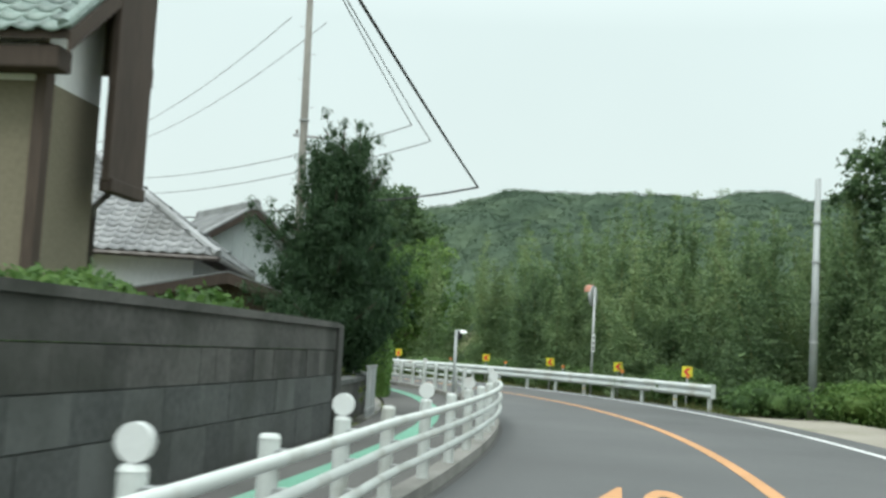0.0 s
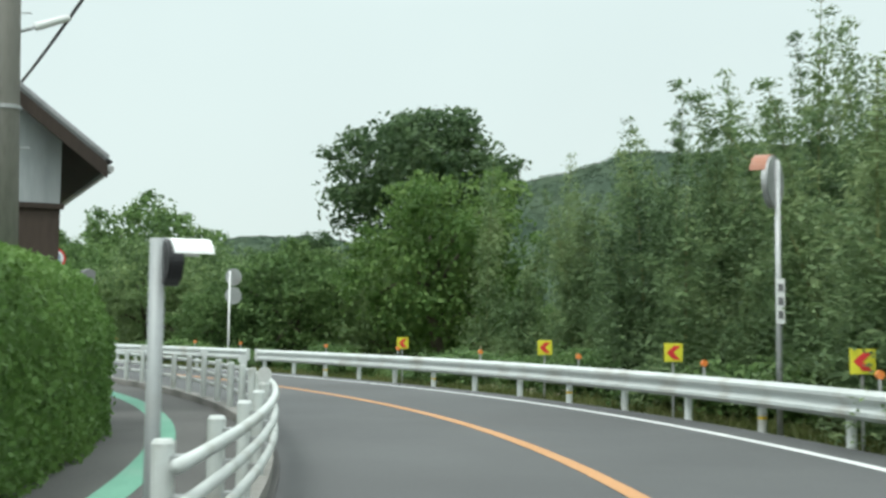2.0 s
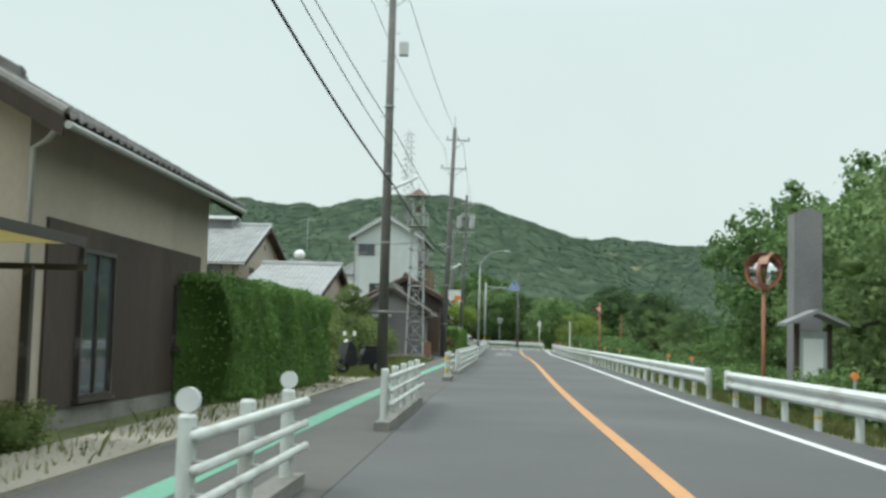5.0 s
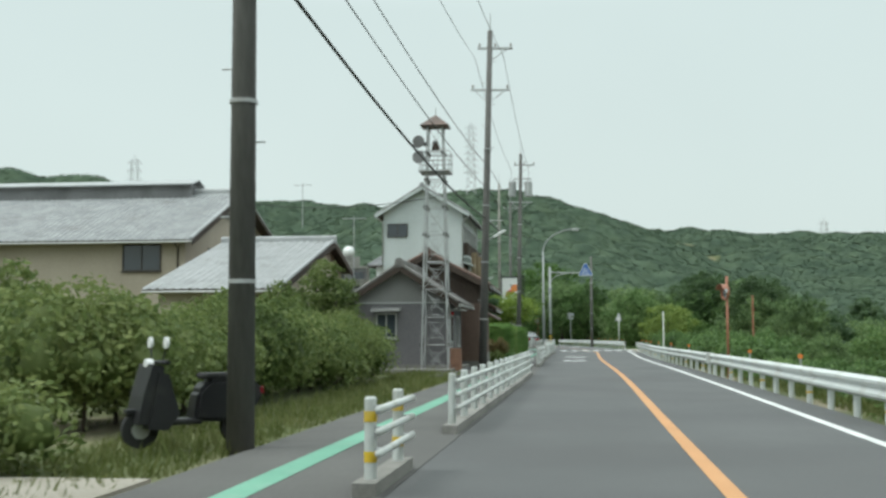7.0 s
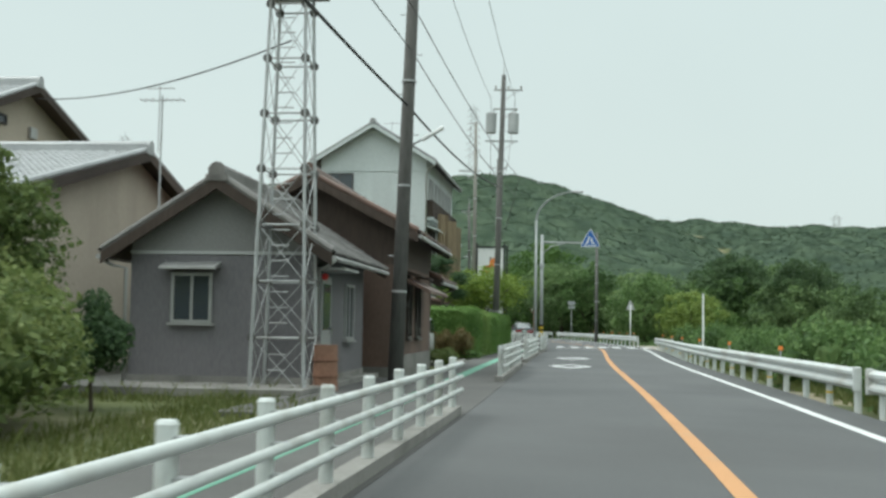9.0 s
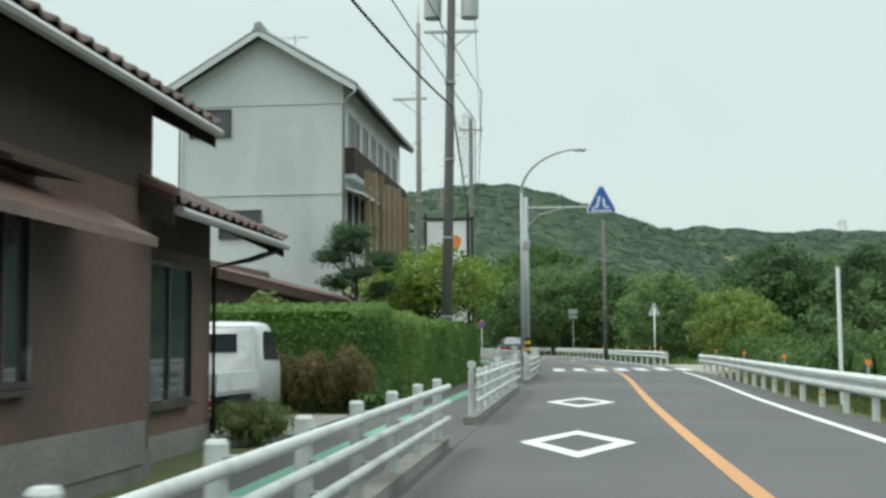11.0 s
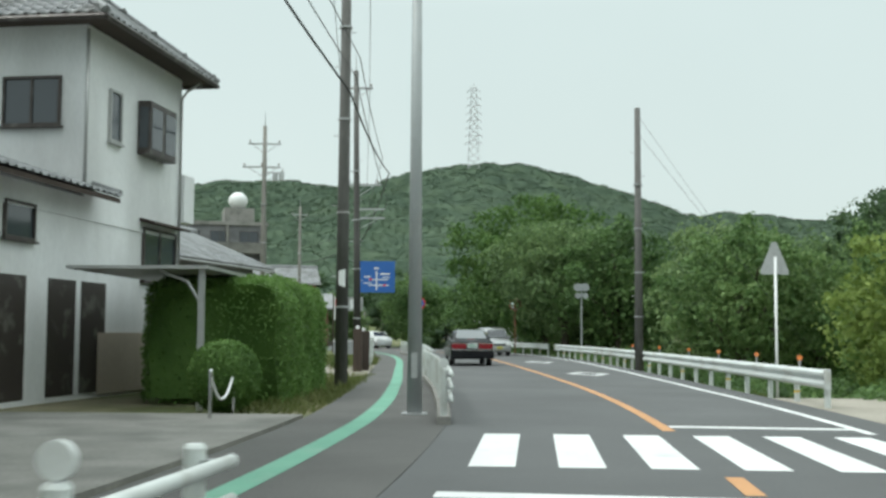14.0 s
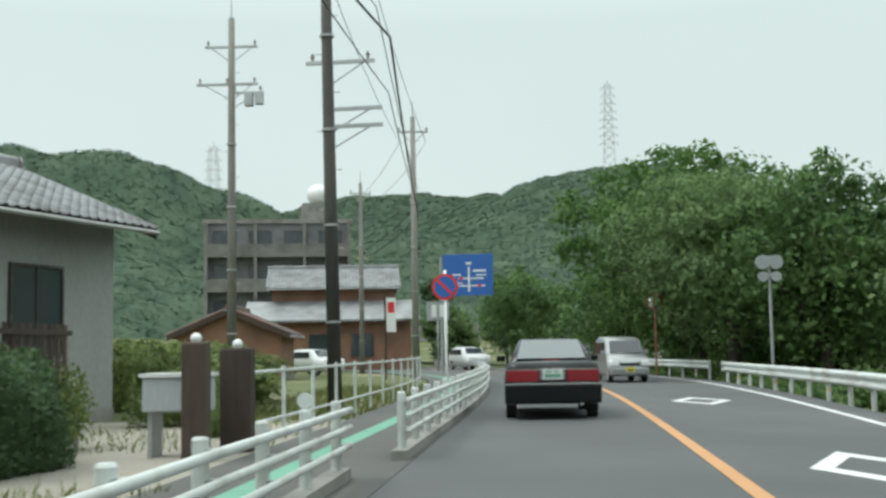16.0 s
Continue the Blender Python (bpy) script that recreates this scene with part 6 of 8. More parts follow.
def bamboo_clump(seed, H, spire=False, label="tall feathery bamboo clump"):
    """Arching culms, each with tiers of drooping sprays that thin towards a feathery tip."""
    rs = np.random.RandomState(seed)
    root = thing("bamboo", Matrix.Identity(4), label, "bamboo", "bamboo grove")
    paths, C, RR, TC, TR = [], [], [], [], []
    for k in range(5):
        a = rs.uniform(0, 6.28)
        x, y = rs.normal(0, 0.95, 2)
        h = H * rs.uniform(0.62, 0.95)
        if k == 0:
            h = H * 1.06
        lean = rs.uniform(0.02, 0.06) * h if spire or k == 0 else rs.uniform(0.08, 0.24) * h
        pts = []
        for i in range(9):
            f = i / 8
            w = lean * f**2.4
            pts.append(Vector((x + w * math.cos(a), y + w * math.sin(a), h * (f - 0.05 * f**4) - 0.1)))
        paths.append((pts, 0.04, 0.006))
        for j in range(18):
            f = 0.14 + 0.86 * j / 17
            i = min(7, int(f * 8))
            p = pts[i].lerp(pts[i + 1], f * 8 - i)
            reach = (0.95 if spire else 1.25) * (1 - f) ** 0.85 + 0.06
            for q in range(3):
                b = rs.uniform(0, 6.28)
                o = reach * rs.uniform(0.25, 0.85)
                C.append((p.x + o * math.cos(b), p.y + o * math.sin(b), p.z - 0.25 * o))
                RR.append(((0.24 + 0.26 * (1 - f)) if spire else (0.22 + 0.46 * (1 - f) ** 0.8)) * rs.uniform(0.8, 1.25))
            if f < 0.85:
                TC.append(tuple(p))
                TR.append(0.9 * reach + 0.1)
    for p in paths:
        part("culm", limbs([p], 5), M_CULM, root)
    C, RR = np.array(C), np.array(RR)
    part("inner_foliage", mesh_np("inner_foliage", *leaves(TC, TR, 3200, 0.26, rs, 0.40, 1.1, 0.0, 0.8, (0.1, 0.8))), M_LEAF_BAMBOO, root)
    part("foliage", mesh_np("foliage", *leaves(C, RR, 15000, 0.145, rs, 0.32, 0.85, 0.45, 1.0, (0.2, 1.15))), M_LEAF_BAMBOO, root)
    return root


def bush(seed, R, H, leaf, n, size, label, category="shrub", name="shrub", group="", aspect=0.5, clumps=9):
    rs = np.random.RandomState(seed)
    root = thing(name, Matrix.Identity(4), label, category, group)
    C, RR = [], []
    for k in range(clumps):
        a = k * 2.399
        q = math.sqrt((k + 0.3) / clumps) * 0.68
        C.append((R * q * math.cos(a), R * q * math.sin(a), H * (0.30 + 0.36 * (1 - q) * rs.uniform(0.6, 1.2) + 0.1 * rs.uniform(-1, 1))))
        RR.append(min(R, H) * rs.uniform(0.34, 0.48))
    bm = limbs([([Vector((0, 0, -0.1)), Vector(C[0]) * 0.5, Vector(C[0])], 0.04, 0.015)], 6)
    part("stem", bm, M_BARK, root)
    g = join(cores(C, RR, rs, 0.95), leaves(C, RR, n, size, rs, aspect, 0.95, 0.3))
    part("leaves", mesh_np("leaves", *g), leaf, root, smooth=True)
    return root


def place(ob, x, y, z, turn, k, kz=None):
    ob.matrix_world = pose(x, y, z, 0, 0, turn) @ Matrix.Diagonal((k, k, kz or k, 1))


def scatter(proto, spots, seed=1):
    """Puts the first at the first spot and copies at the others: x, y, z, scale, height scale."""
    rr = random.Random(seed)
    for i, (x, y, z, k, kz) in enumerate(spots):
        m = pose(x, y, z, 0, 0, rr.uniform(0, 360)) @ Matrix.Diagonal((k, k, kz, 1))
        if i == 0:
            proto.matrix_world = m
        else:
            c = copy_thing(proto, m)
            c.matrix_basis = m


def gz(p):
    return float(ground_height(np.array([p[0]]), np.array([p[1]]))[0])


def spot(s, l, k=1.0, kz=None):
    p = road(s, l)
    return (p.x, p.y, gz(p) - 0.05, k, kz or k)


# bamboo grove on the outside of the bend
rb = random.Random(11)
groves = [[], [], []]
for s in np.arange(22, 59, 2.05):
    for row, (l, kz) in enumerate(((6.6, 0.62), (9.2, 0.86), (12.4, 1.0), (16.0, 1.06))):
        if s < 31 and row == 0:
            continue
        if s > 49 and row < 2:
            continue
        ls = l + 0.7 + rb.uniform(-0.8, 0.8) + (1.6 if s < 33 else 0)
        fade = 0.92 if s < 46 else 0.88
        groves[rb.randrange(3)].append(spot(s + rb.uniform(-0.9, 0.9), ls, rb.uniform(0.95, 1.25), kz * fade * rb.uniform(0.84, 1.16)))
for i, g in enumerate(groves):
    scatter(bamboo_clump(20 + i, (9.1, 9.9, 8.6)[i]), g, 30 + i)
# slim spires that overtop the grove
scatter(bamboo_clump(24, 10.0, True, "slender upright bamboo overtopping the grove"), [spot(45.0, 8.4, 0.75, 0.79), spot(45.4, 10.4, 0.8, 0.85), spot(45.2, 12.3, 0.85, 0.90), spot(44.0, 13.5, 0.8, 0.82), spot(47.5, 8.0, 0.7, 0.68)], 34)

# broadleaf trees: by kinds
dark_tall = broad_tree(41, 13.5, 4.6, M_LEAF_DARK, 18000, 0.28, "tall dark evergreen tree with a dense crown", 0.42, 20)
scatter(dark_tall, [spot(*DARK_TALL), spot(100, 26, 0.8, 0.85), spot(35.5, 14.6, 0.95, 0.80), spot(31.0, 15.0, 0.9, 0.84), spot(204.0, 16.5, 0.85, 0.80), spot(213.0, 19.0, 0.95, 0.88), spot(197.0, 20.0, 0.8, 0.78)], 2)
bright_round = broad_tree(42, 9.5, 4.6, M_LEAF_BRIGHT, 17000, 0.25, "broad fresh green tree reaching over the verge", 0.12, 20)
scatter(bright_round, [spot(*BRIGHT_ROUND), spot(196.5, 12.5, 0.72, 0.66), spot(219, 17, 0.8, 0.75), spot(246, 8.5, 1.35, 1.42), spot(239, 11.5, 1.0, 0.95)], 3)
broad = broad_tree(43, 9.0, 4.0, M_LEAF_BROAD, 12000, 0.26, "leafy green tree beside the road", 0.16, 18)
broad2 = broad_tree(44, 8.0, 4.2, M_LEAF_FAR, 12000, 0.25, "spreading green tree beside the road", 0.10, 18)
spreading = broad_tree(47, 10.2, 5.6, M_LEAF_FAR, 22000, 0.26, "wide spreading tree with feathery branch tips", 0.22, 22, 0.6, sprays=8)
scatter(spreading, [spot(236.0, 7.2, 1.0, 0.98)], 12)
yellowish = broad_tree(48, 6.6, 2.9, M_LEAF_YELLOW, 9000, 0.2, "yellow-green young tree below the road", 0.10, 16)
scatter(yellowish, [spot(193.0, 9.6, 1.0, 1.0), spot(198.5, 11.5, 0.8, 0.75), spot(184.5, 12.5, 0.62, 0.62)], 13)
rt = random.Random(5)
sa, sb2 = [], []
for s, l, k in RIGHT_TREES:
    (sa if rt.random() < 0.5 else sb2).append(spot(s, l, k * rt.uniform(0.92, 1.08), k * rt.uniform(0.92, 1.1)))
scatter(broad, sa, 6)
scatter(broad2, sb2, 7)
# loose row of garden bushes
garden = broad_tree(49, 3.9, 1.35, M_LEAF_BUSH, 7000, 0.12, "small olive-green garden tree by the hut", 0.2, 16, group="")
scatter(garden, [spot(117.6, -9.6, 1.0, 1.0)], 18)
conical = bush(57, 0.62, 2.0, M_LEAF_DARK, 4500, 0.10, "dark upright garden shrub by the hut", "shrub", clumps=16)
scatter(conical, [spot(118.2, -8.15, 1.0, 1.12)], 19)
loose = bush(56, 1.55, 2.15, M_LEAF_BUSH, 9000, 0.115, "loose yellow-green garden bush in a row", "shrub", "shrub", "garden bush row", clumps=20)
rl = random.Random(17)
scatter(loose, [spot(s, -8.5 + rl.uniform(-0.25, 0.25), rl.uniform(0.85, 1.1), rl.uniform(0.88, 1.12)) for s in np.arange(97.0, 117.0, 1.45)], 16)
# low growth on the river side and at the grove's foot
scrub = bush(51, 1.7, 2.0, M_LEAF_BROAD, 2200, 0.17, "tangled green scrub below the road", "shrub", "shrub", "scrub beside the road")
sc = []
for s in np.arange(30, 172, 2.6):
    for l in (5.2, 7.6):
        sc.append(spot(s + rb.uniform(-1, 1), l + rb.uniform(-0.5, 0.9), rb.uniform(0.5, 1.0), rb.uniform(0.4, 0.75) if s < 120 else rb.uniform(0.7, 1.2)))
for s in np.arange(186, 250, 3.0):
    sc.append(spot(s, 6.8 + rb.uniform(-0.6, 1.4), rb.uniform(0.6, 1.1), rb.uniform(0.5, 1.0)))
scatter(scrub, sc, 8)
sunny = bush(52, 1.8, 2.2, M_LEAF_BRIGHT, 3800, 0.17, "bright green shrub thicket", "shrub", "shrub", "shrub thicket by the shoulder")
scatter(sunny, [spot(s, l, k, kz) for s, l, k, kz in ((27, 8.2, 1.1, 0.95), (24.5, 9.6, 1.2, 1.0), (30, 7.2, 0.8, 0.7), (22, 8.8, 1.1, 0.9), (29.0, 9.8, 1.1, 1.1), (19.5, 8.5, 1.0, 0.8), (200, 11, 1.3, 1.1), (206, 13, 1.2, 1.2), (192, 12.0, 1.2, 1.0))], 9)

# trees further off, ahead and on the low ground
far_tree = broad_tree(45, 8.5, 4.0, M_LEAF_FAR, 1500, 0.55, "green tree on the low ground", 0.08, 14, group="distant trees", core=0.6)
far_dark = broad_tree(46, 9.5, 4.2, M_LEAF_DARK, 1500, 0.55, "dark green tree before the hills", 0.10, 14, group="distant trees", core=0.6)
fa, fb = [], []
rf_ = random.Random(21)
for _ in range(150):
    s, l = rf_.uniform(84, 330), rf_.uniform(14, 95)
    if s < 150 and l < 20 or (168 < s < 190 and l < 18):
        continue
    p = road(s, l)
    k = rf_.uniform(0.6, 1.0) * (0.78 if s < 190 else 1.0)
    (fa if rf_.random() < 0.62 else fb).append((p.x, p.y, gz(p) - 0.1, k, k * rf_.uniform(0.8, 1.1)))
for _ in range(60):
    s, l = rf_.uniform(60, 300), -rf_.uniform(34, 120)
    p = road(s, l)
    k = rf_.uniform(0.6, 1.05)
    (fa if rf_.random() < 0.5 else fb).append((p.x, p.y, gz(p) - 0.1, k, k * rf_.uniform(0.8, 1.1)))
for _ in range(30):
    x, y = rf_.uniform(-330, -190), rf_.uniform(200, 360)
    k = rf_.uniform(0.7, 1.1)
    fb.append((x, y, gz((x, y)) - 0.1, k, k))
scatter(far_tree, fa, 22)
scatter(far_dark, fb, 23)


def crowns(X, Y, cell, seed):
    """Rounded tree tops: for each place, the highest of the domes round it."""
    rs = np.random.RandomState(seed)
    n = 512
    JX, JY, JR, JH = (rs.rand(n, n) for _ in range(4))
    I, J = np.floor(X / cell).astype(int), np.floor(Y / cell).astype(int)
    best = np.zeros(X.shape)
    for di in (-1, 0, 1):
        for dj in (-1, 0, 1):
            a, b = (I + di) % n, (J + dj) % n
            cx, cy = (I + di + 0.15 + 0.7 * JX[a, b]) * cell, (J + dj + 0.15 + 0.7 * JY[a, b]) * cell
            r = cell * (0.62 + 0.5 * JR[a, b])
            q = 1 - ((X - cx) ** 2 + (Y - cy) ** 2) / r**2
            best = np.maximum(best, r * 0.8 * np.sqrt(np.clip(q, 0, 1)) * (0.7 + 0.6 * JH[a, b]))
    return best


def woods():
    """The closed canopy on the hills: a softly lumpy skin under very many leafy tufts."""
    rs = np.random.RandomState(77)
    step = 2.6
    gx, gy = np.arange(-900, 420, step), np.arange(20, 1000, step)
    X, Y = np.meshgrid(gx, gy)
    X = X + rs.uniform(-0.6, 0.6, X.shape)
    Y = Y + rs.uniform(-0.6, 0.6, Y.shape)
    Z = ground_height(X, Y)
    d = 6.0
    sx, sy = (ground_height(X + d, Y) - Z) / d, (ground_height(X, Y + d) - Z) / d
    cx, cy = X + 60, Y - 95
    r = np.hypot(cx, cy)
    keep = (Z > 3.0) & ((sx * cx + sy * cy) / r > -0.12) & (r < 830)
    edge = np.clip((Z - 3.0) / 4.0, 0, 1)
    H = (crowns(X, Y, 12.0, 5) * 0.46 + crowns(X + 3, Y + 5, 6.0, 6) * 0.30 + rs.normal(0, 0.15, X.shape)) * edge - 2.5 * (1 - edge)
    V = np.stack([X, Y, Z + 0.4 + H], -1).reshape(-1, 3)
    ny, nx = X.shape
    i = np.arange((ny - 1) * nx).reshape(ny - 1, nx)[:, :-1].ravel()
    F = np.stack([i, i + 1, i + nx + 1, i + nx], -1)
    k = keep.ravel()
    F = F[k[F].all(1)]
    used, back = np.unique(F, return_inverse=True)
    base = V[used], back.reshape(F.shape)
    # tufts: four-cornered leafy tips standing off the skin, finer on the near slopes
    nr = np.cross(V[F[:, 2]] - V[F[:, 0]], V[F[:, 3]] - V[F[:, 1]])
    nr /= np.linalg.norm(nr, axis=1)[:, None]
    far = r.ravel()[F[:, 0]]
    w = np.clip(300.0 / far, 0.25, 2.0) ** 1.3
    m = 600000
    f = rs.choice(len(F), m, p=w / w.sum())
    u, v = rs.rand(m, 1), rs.rand(m, 1)
    Q = V[F[f]]
    P = (Q[:, 0] * (1 - u) + Q[:, 1] * u) * (1 - v) + (Q[:, 3] * (1 - u) + Q[:, 2] * u) * v
    P += nr[f] * rs.uniform(-0.15, 0.6, (m, 1))
    n = nr[f] * 0.8 + 0.27 * rs.normal(size=(m, 3)) + (0, 0, 0.5)
    n /= np.linalg.norm(n, axis=1)[:, None]
    a = rs.normal(size=(m, 3))
    a -= n * (a * n).sum(1)[:, None]
    a /= np.linalg.norm(a, axis=1)[:, None]
    b = np.cross(n, a)
    s = (np.clip(far[f] * 0.0014, 0.32, 0.9) * rs.uniform(0.6, 1.4, m))[:, None]
    T = np.stack([P - a * s, P + b * s * 0.6 + n * s * 0.2, P + a * s, P - b * s * 0.6 + n * s * 0.2], 1).reshape(-1, 3)
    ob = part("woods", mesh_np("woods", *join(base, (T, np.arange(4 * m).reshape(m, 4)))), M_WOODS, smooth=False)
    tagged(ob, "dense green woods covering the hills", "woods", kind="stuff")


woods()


def hedge(s0, s1, l0, l1, h, leaf, label, dens=560, size=0.075, rnd=0.18, seed=3, wob=0.05, top_wob=0.04, category="hedge", skew=0.0):
    """A clipped hedge along the road: a solid inside under a skin of small leaves."""
    rs = np.random.RandomState(seed)
    root = thing("hedge", on_road(s0, (l0 + l1) / 2), label, category, "clipped hedges")
    inv = root.matrix_world.inverted()
    c, w = (l0 + l1) / 2, abs(l1 - l0) / 2
    prof = []
    for a, b in ((-w, 0.0), (-w, 0.5 * h), (-w, h - rnd), (-w + 0.3 * rnd, h - 0.3 * rnd), (-w + rnd, h), (0.0, h), (w - rnd, h), (w - 0.3 * rnd, h - 0.3 * rnd), (w, h - rnd), (w, 0.5 * h), (w, 0.0)):
        prof.append((a, b))
    ss = along(s0, s1, 0.5)
    n, V = len(prof), []
    for s in ss:
        e = min(1.0, 0.55 + (min(s - s0, s1 - s) / max(rnd, 0.05)) * 0.45)
        dz = top_wob * math.sin(s * 1.7 + seed) + top_wob * 0.6 * math.sin(s * 4.1)
        for a, b in prof:
            wv = wob * math.sin(s * 2.3 + b * 3 + seed)
            V.append(inv @ road(s, c + (a + (wv if abs(a) > w * 0.9 else 0)) * (0.75 + 0.25 * e), (b + dz * (b > 0.3)) * (0.93 + 0.07 * e)))
    F = [(i * n + k, i * n + k + 1, (i + 1) * n + k + 1, (i + 1) * n + k) for i in range(len(ss) - 1) for k in range(n - 1)]
    F += [(k, k + 1, n - 2 - k, n - 1 - k) for k in range(n // 2)] + [tuple(len(V) - n + q for q in (n - 1 - k, n - 2 - k, k + 1, k)) for k in range(n // 2)]
    M = np.repeat([tuple(inv @ road(s, c, 0.45 * h)) for s in ss], n, axis=0)
    V, F = np.array(V, float), np.array(F)
    F = F[[len(set(f)) == 4 for f in F.tolist()]]
    P = V[F]
    ar = np.linalg.norm(np.cross(P[:, 2] - P[:, 0], P[:, 3] - P[:, 1]), axis=1) / 2
    m = int(ar.sum() * dens)
    i = rs.choice(len(F), m, p=ar / ar.sum())
    u, v = rs.rand(m, 1), rs.rand(m, 1)
    Q = P[i]
    pt = (Q[:, 0] * (1 - u) + Q[:, 1] * u) * (1 - v) + (Q[:, 3] * (1 - u) + Q[:, 2] * u) * v
    nr = np.cross(Q[:, 1] - Q[:, 0], Q[:, 3] - Q[:, 0])
    nr /= np.linalg.norm(nr, axis=1)[:, None] + 1e-9
    nr *= np.where((nr * (pt - M[F[i, 0]])).sum(1) < 0, -1, 1)[:, None]
    pt = pt + rs.normal(0, 0.025, (m, 3)) + nr * rs.uniform(-0.07, 0.03, (m, 1))
    d = nr + 0.8 * rs.normal(size=(m, 3))
    d /= np.linalg.norm(d, axis=1)[:, None]
    t = rs.normal(size=(m, 3))
    t -= d * (t * d).sum(1)[:, None]
    t /= np.linalg.norm(t, axis=1)[:, None]
    b = np.cross(d, t)
    sz = size * rs.uniform(0.6, 1.4, (m, 1))
    LV = np.stack([pt - t * sz * 0.5, pt + b * sz * 0.3, pt + t * sz * 0.5, pt - b * sz * 0.3], 1).reshape(-1, 3)
    part("inside", mesh_np("inside", M + (V - M) * (1 - 0.09 / np.maximum(0.3, np.linalg.norm(V - M, axis=1)))[:, None], F), leaf, root)
    part("leaves", mesh_np("leaves", LV, np.arange(4 * m).reshape(m, 4)), leaf, root)
    return root


for a in HEDGES:
    hedge(*a[:6], a[6], **a[7])

# single plants
jun = thing("juniper_tree", on_road(*JUNIPER, -0.06) @ Matrix.Diagonal((1.08, 1.08, 0.99, 1)), "dark dense juniper tree with ragged upright tips beside the wall", "tree")
_jr = np.random.RandomState(61)
_C, _R, _paths = [], [], [([Vector((0, 0, -0.2)), Vector((0.05, 0, 1.4)), Vector((0, 0.05, 4.2))], 0.2, 0.04)]
for _k in range(85):
    # upswept boughs, each a string of tufts that ends in a point
    _f = (_k + 0.5) / 85
    _a = _k * 2.399 + _jr.uniform(-0.3, 0.3)
    _b = 0.75 + 3.7 * _f
    _q = 1.85 * (1 - 0.80 * _f**1.4) * min(1.0, 0.62 + 1.3 * _f) * _jr.uniform(0.72, 1.12)
    _up = _jr.uniform(0.5, 1.15) * (0.7 + 0.5 * _f)
    for _j in range(6):
        _g = (_j + 1) / 6
        _C.append((_q * _g * math.cos(_a) + _jr.normal(0, 0.08), _q * _g * math.sin(_a) + _jr.normal(0, 0.08), _b + _up * _g**1.7))
        _R.append((0.50 - 0.36 * _g) * (1 - 0.35 * _f) * _jr.uniform(0.85, 1.15))
    if _k % 3 == 0:
        _paths.append(([Vector((0, 0, _b - 0.2)), Vector(_C[-4]), Vector(_C[-1])], 0.035, 0.008))
part("trunk", limbs(_paths), M_BARK, jun)
part("crown", mesh_np("crown", *join(cores(_C, _R, _jr, 1.2, BALL2, 0.3, 0.34), leaves(_C, _R, 120000, 0.10, _jr, 0.22, 1.4, 0.9, -2.4, (0.15, 1.4)))), M_LEAF_CONIFER, jun)


def niwaki(m):
    """A garden pine clipped into layers."""
    rs = np.random.RandomState(71)
    root = thing("garden_pine", m, "clipped garden pine with layered pads of needles", "tree")
    pads = [(0.0, 0.0, 4.6, 0.85), (-0.75, 0.1, 3.9, 0.7), (0.85, -0.1, 3.75, 0.75), (-0.6, 0.4, 3.2, 0.6), (0.75, 0.3, 2.9, 0.7), (0.1, -0.6, 3.4, 0.6), (-0.2, 0.2, 4.2, 0.7)]
    paths = [([Vector((0.1, 0, -0.1)), Vector((-0.1, 0, 1.4)), Vector((0.12, 0, 2.9)), Vector((0, 0, 4.4))], 0.13, 0.05)]
    for x, y, z, r in pads:
        paths.append(([Vector((0, 0, z - 0.5)), Vector((x * 0.5, y * 0.5, z - 0.35)), Vector((x, y, z))], 0.05, 0.02))
    part("trunk", limbs(paths), M_BARK, root, smooth=True)
    C = [(x + rs.normal(0, r * 0.4), y + rs.normal(0, r * 0.4), z + rs.normal(0, 0.08)) for x, y, z, r in pads for _ in range(5)]
    R = [r * 0.55 for *_, r in pads for _ in range(5)]
    part("crown", mesh_np("crown", *join(cores(C, R, rs, 0.5), leaves(C, R, 7000, 0.17, rs, 0.14, 0.6, 0.9, -1.0, (0.7, 1.3)))), M_LEAF_CONIFER, root)


niwaki(on_road(*PINE, -0.05) @ Matrix.Diagonal((0.9, 0.9, 0.94, 1)))
lime = broad_tree(81, 4.3, 2.7, M_LEAF_LIME, 9000, 0.15, "yellow-green maple spreading over the hedge", 0.48, 18, 0.5, group="garden trees", core=0.2)
scatter(lime, [spot(*LIME)], 12)
gsh = bush(53, 1.5, 2.6, M_LEAF_BUSH, 3600, 0.16, "grey-green garden shrub beside the houses", "shrub", "shrub", "garden shrubs")
scatter(gsh, [spot(*a) for a in GARDEN_SHRUBS], 13)
lowb = bush(54, 1.3, 1.3, M_LEAF_BUSH, 3000, 0.11, "low rounded garden bush", "shrub", "shrub", "low bushes")
scatter(lowb, [spot(*a) for a in LOW_BUSHES], 14)
redb = bush(55, 1.1, 1.7, M_LEAF_RED, 3000, 0.10, "sparse reddish shrub against the hedge", "shrub", "shrub")
scatter(redb, [spot(146.2, -5.65, 0.5, 0.9), spot(146.1, -6.3, 0.55, 0.84), spot(146.0, -7.0, 0.55, 0.9), spot(146.2, -7.7, 0.5, 0.8)], 15)


def ball_bush(m, r):
    rs = np.random.RandomState(91)
    root = thing("ball_bush", m, "clipped round green bush", "shrub")
    part("inside", mesh_np("inside", *cores([(0, 0, r * 0.95)], [r], rs, 1.0, cube_sphere(6), 0.04, 0.97)), M_LEAF_HEDGE, root)
    part("leaves", mesh_np("leaves", *leaves([(0, 0, r * 0.95)], [r], 5200, 0.075, rs, 0.5, 1.0, 0.1, 0, (0.96, 1.05))), M_LEAF_HEDGE, root)


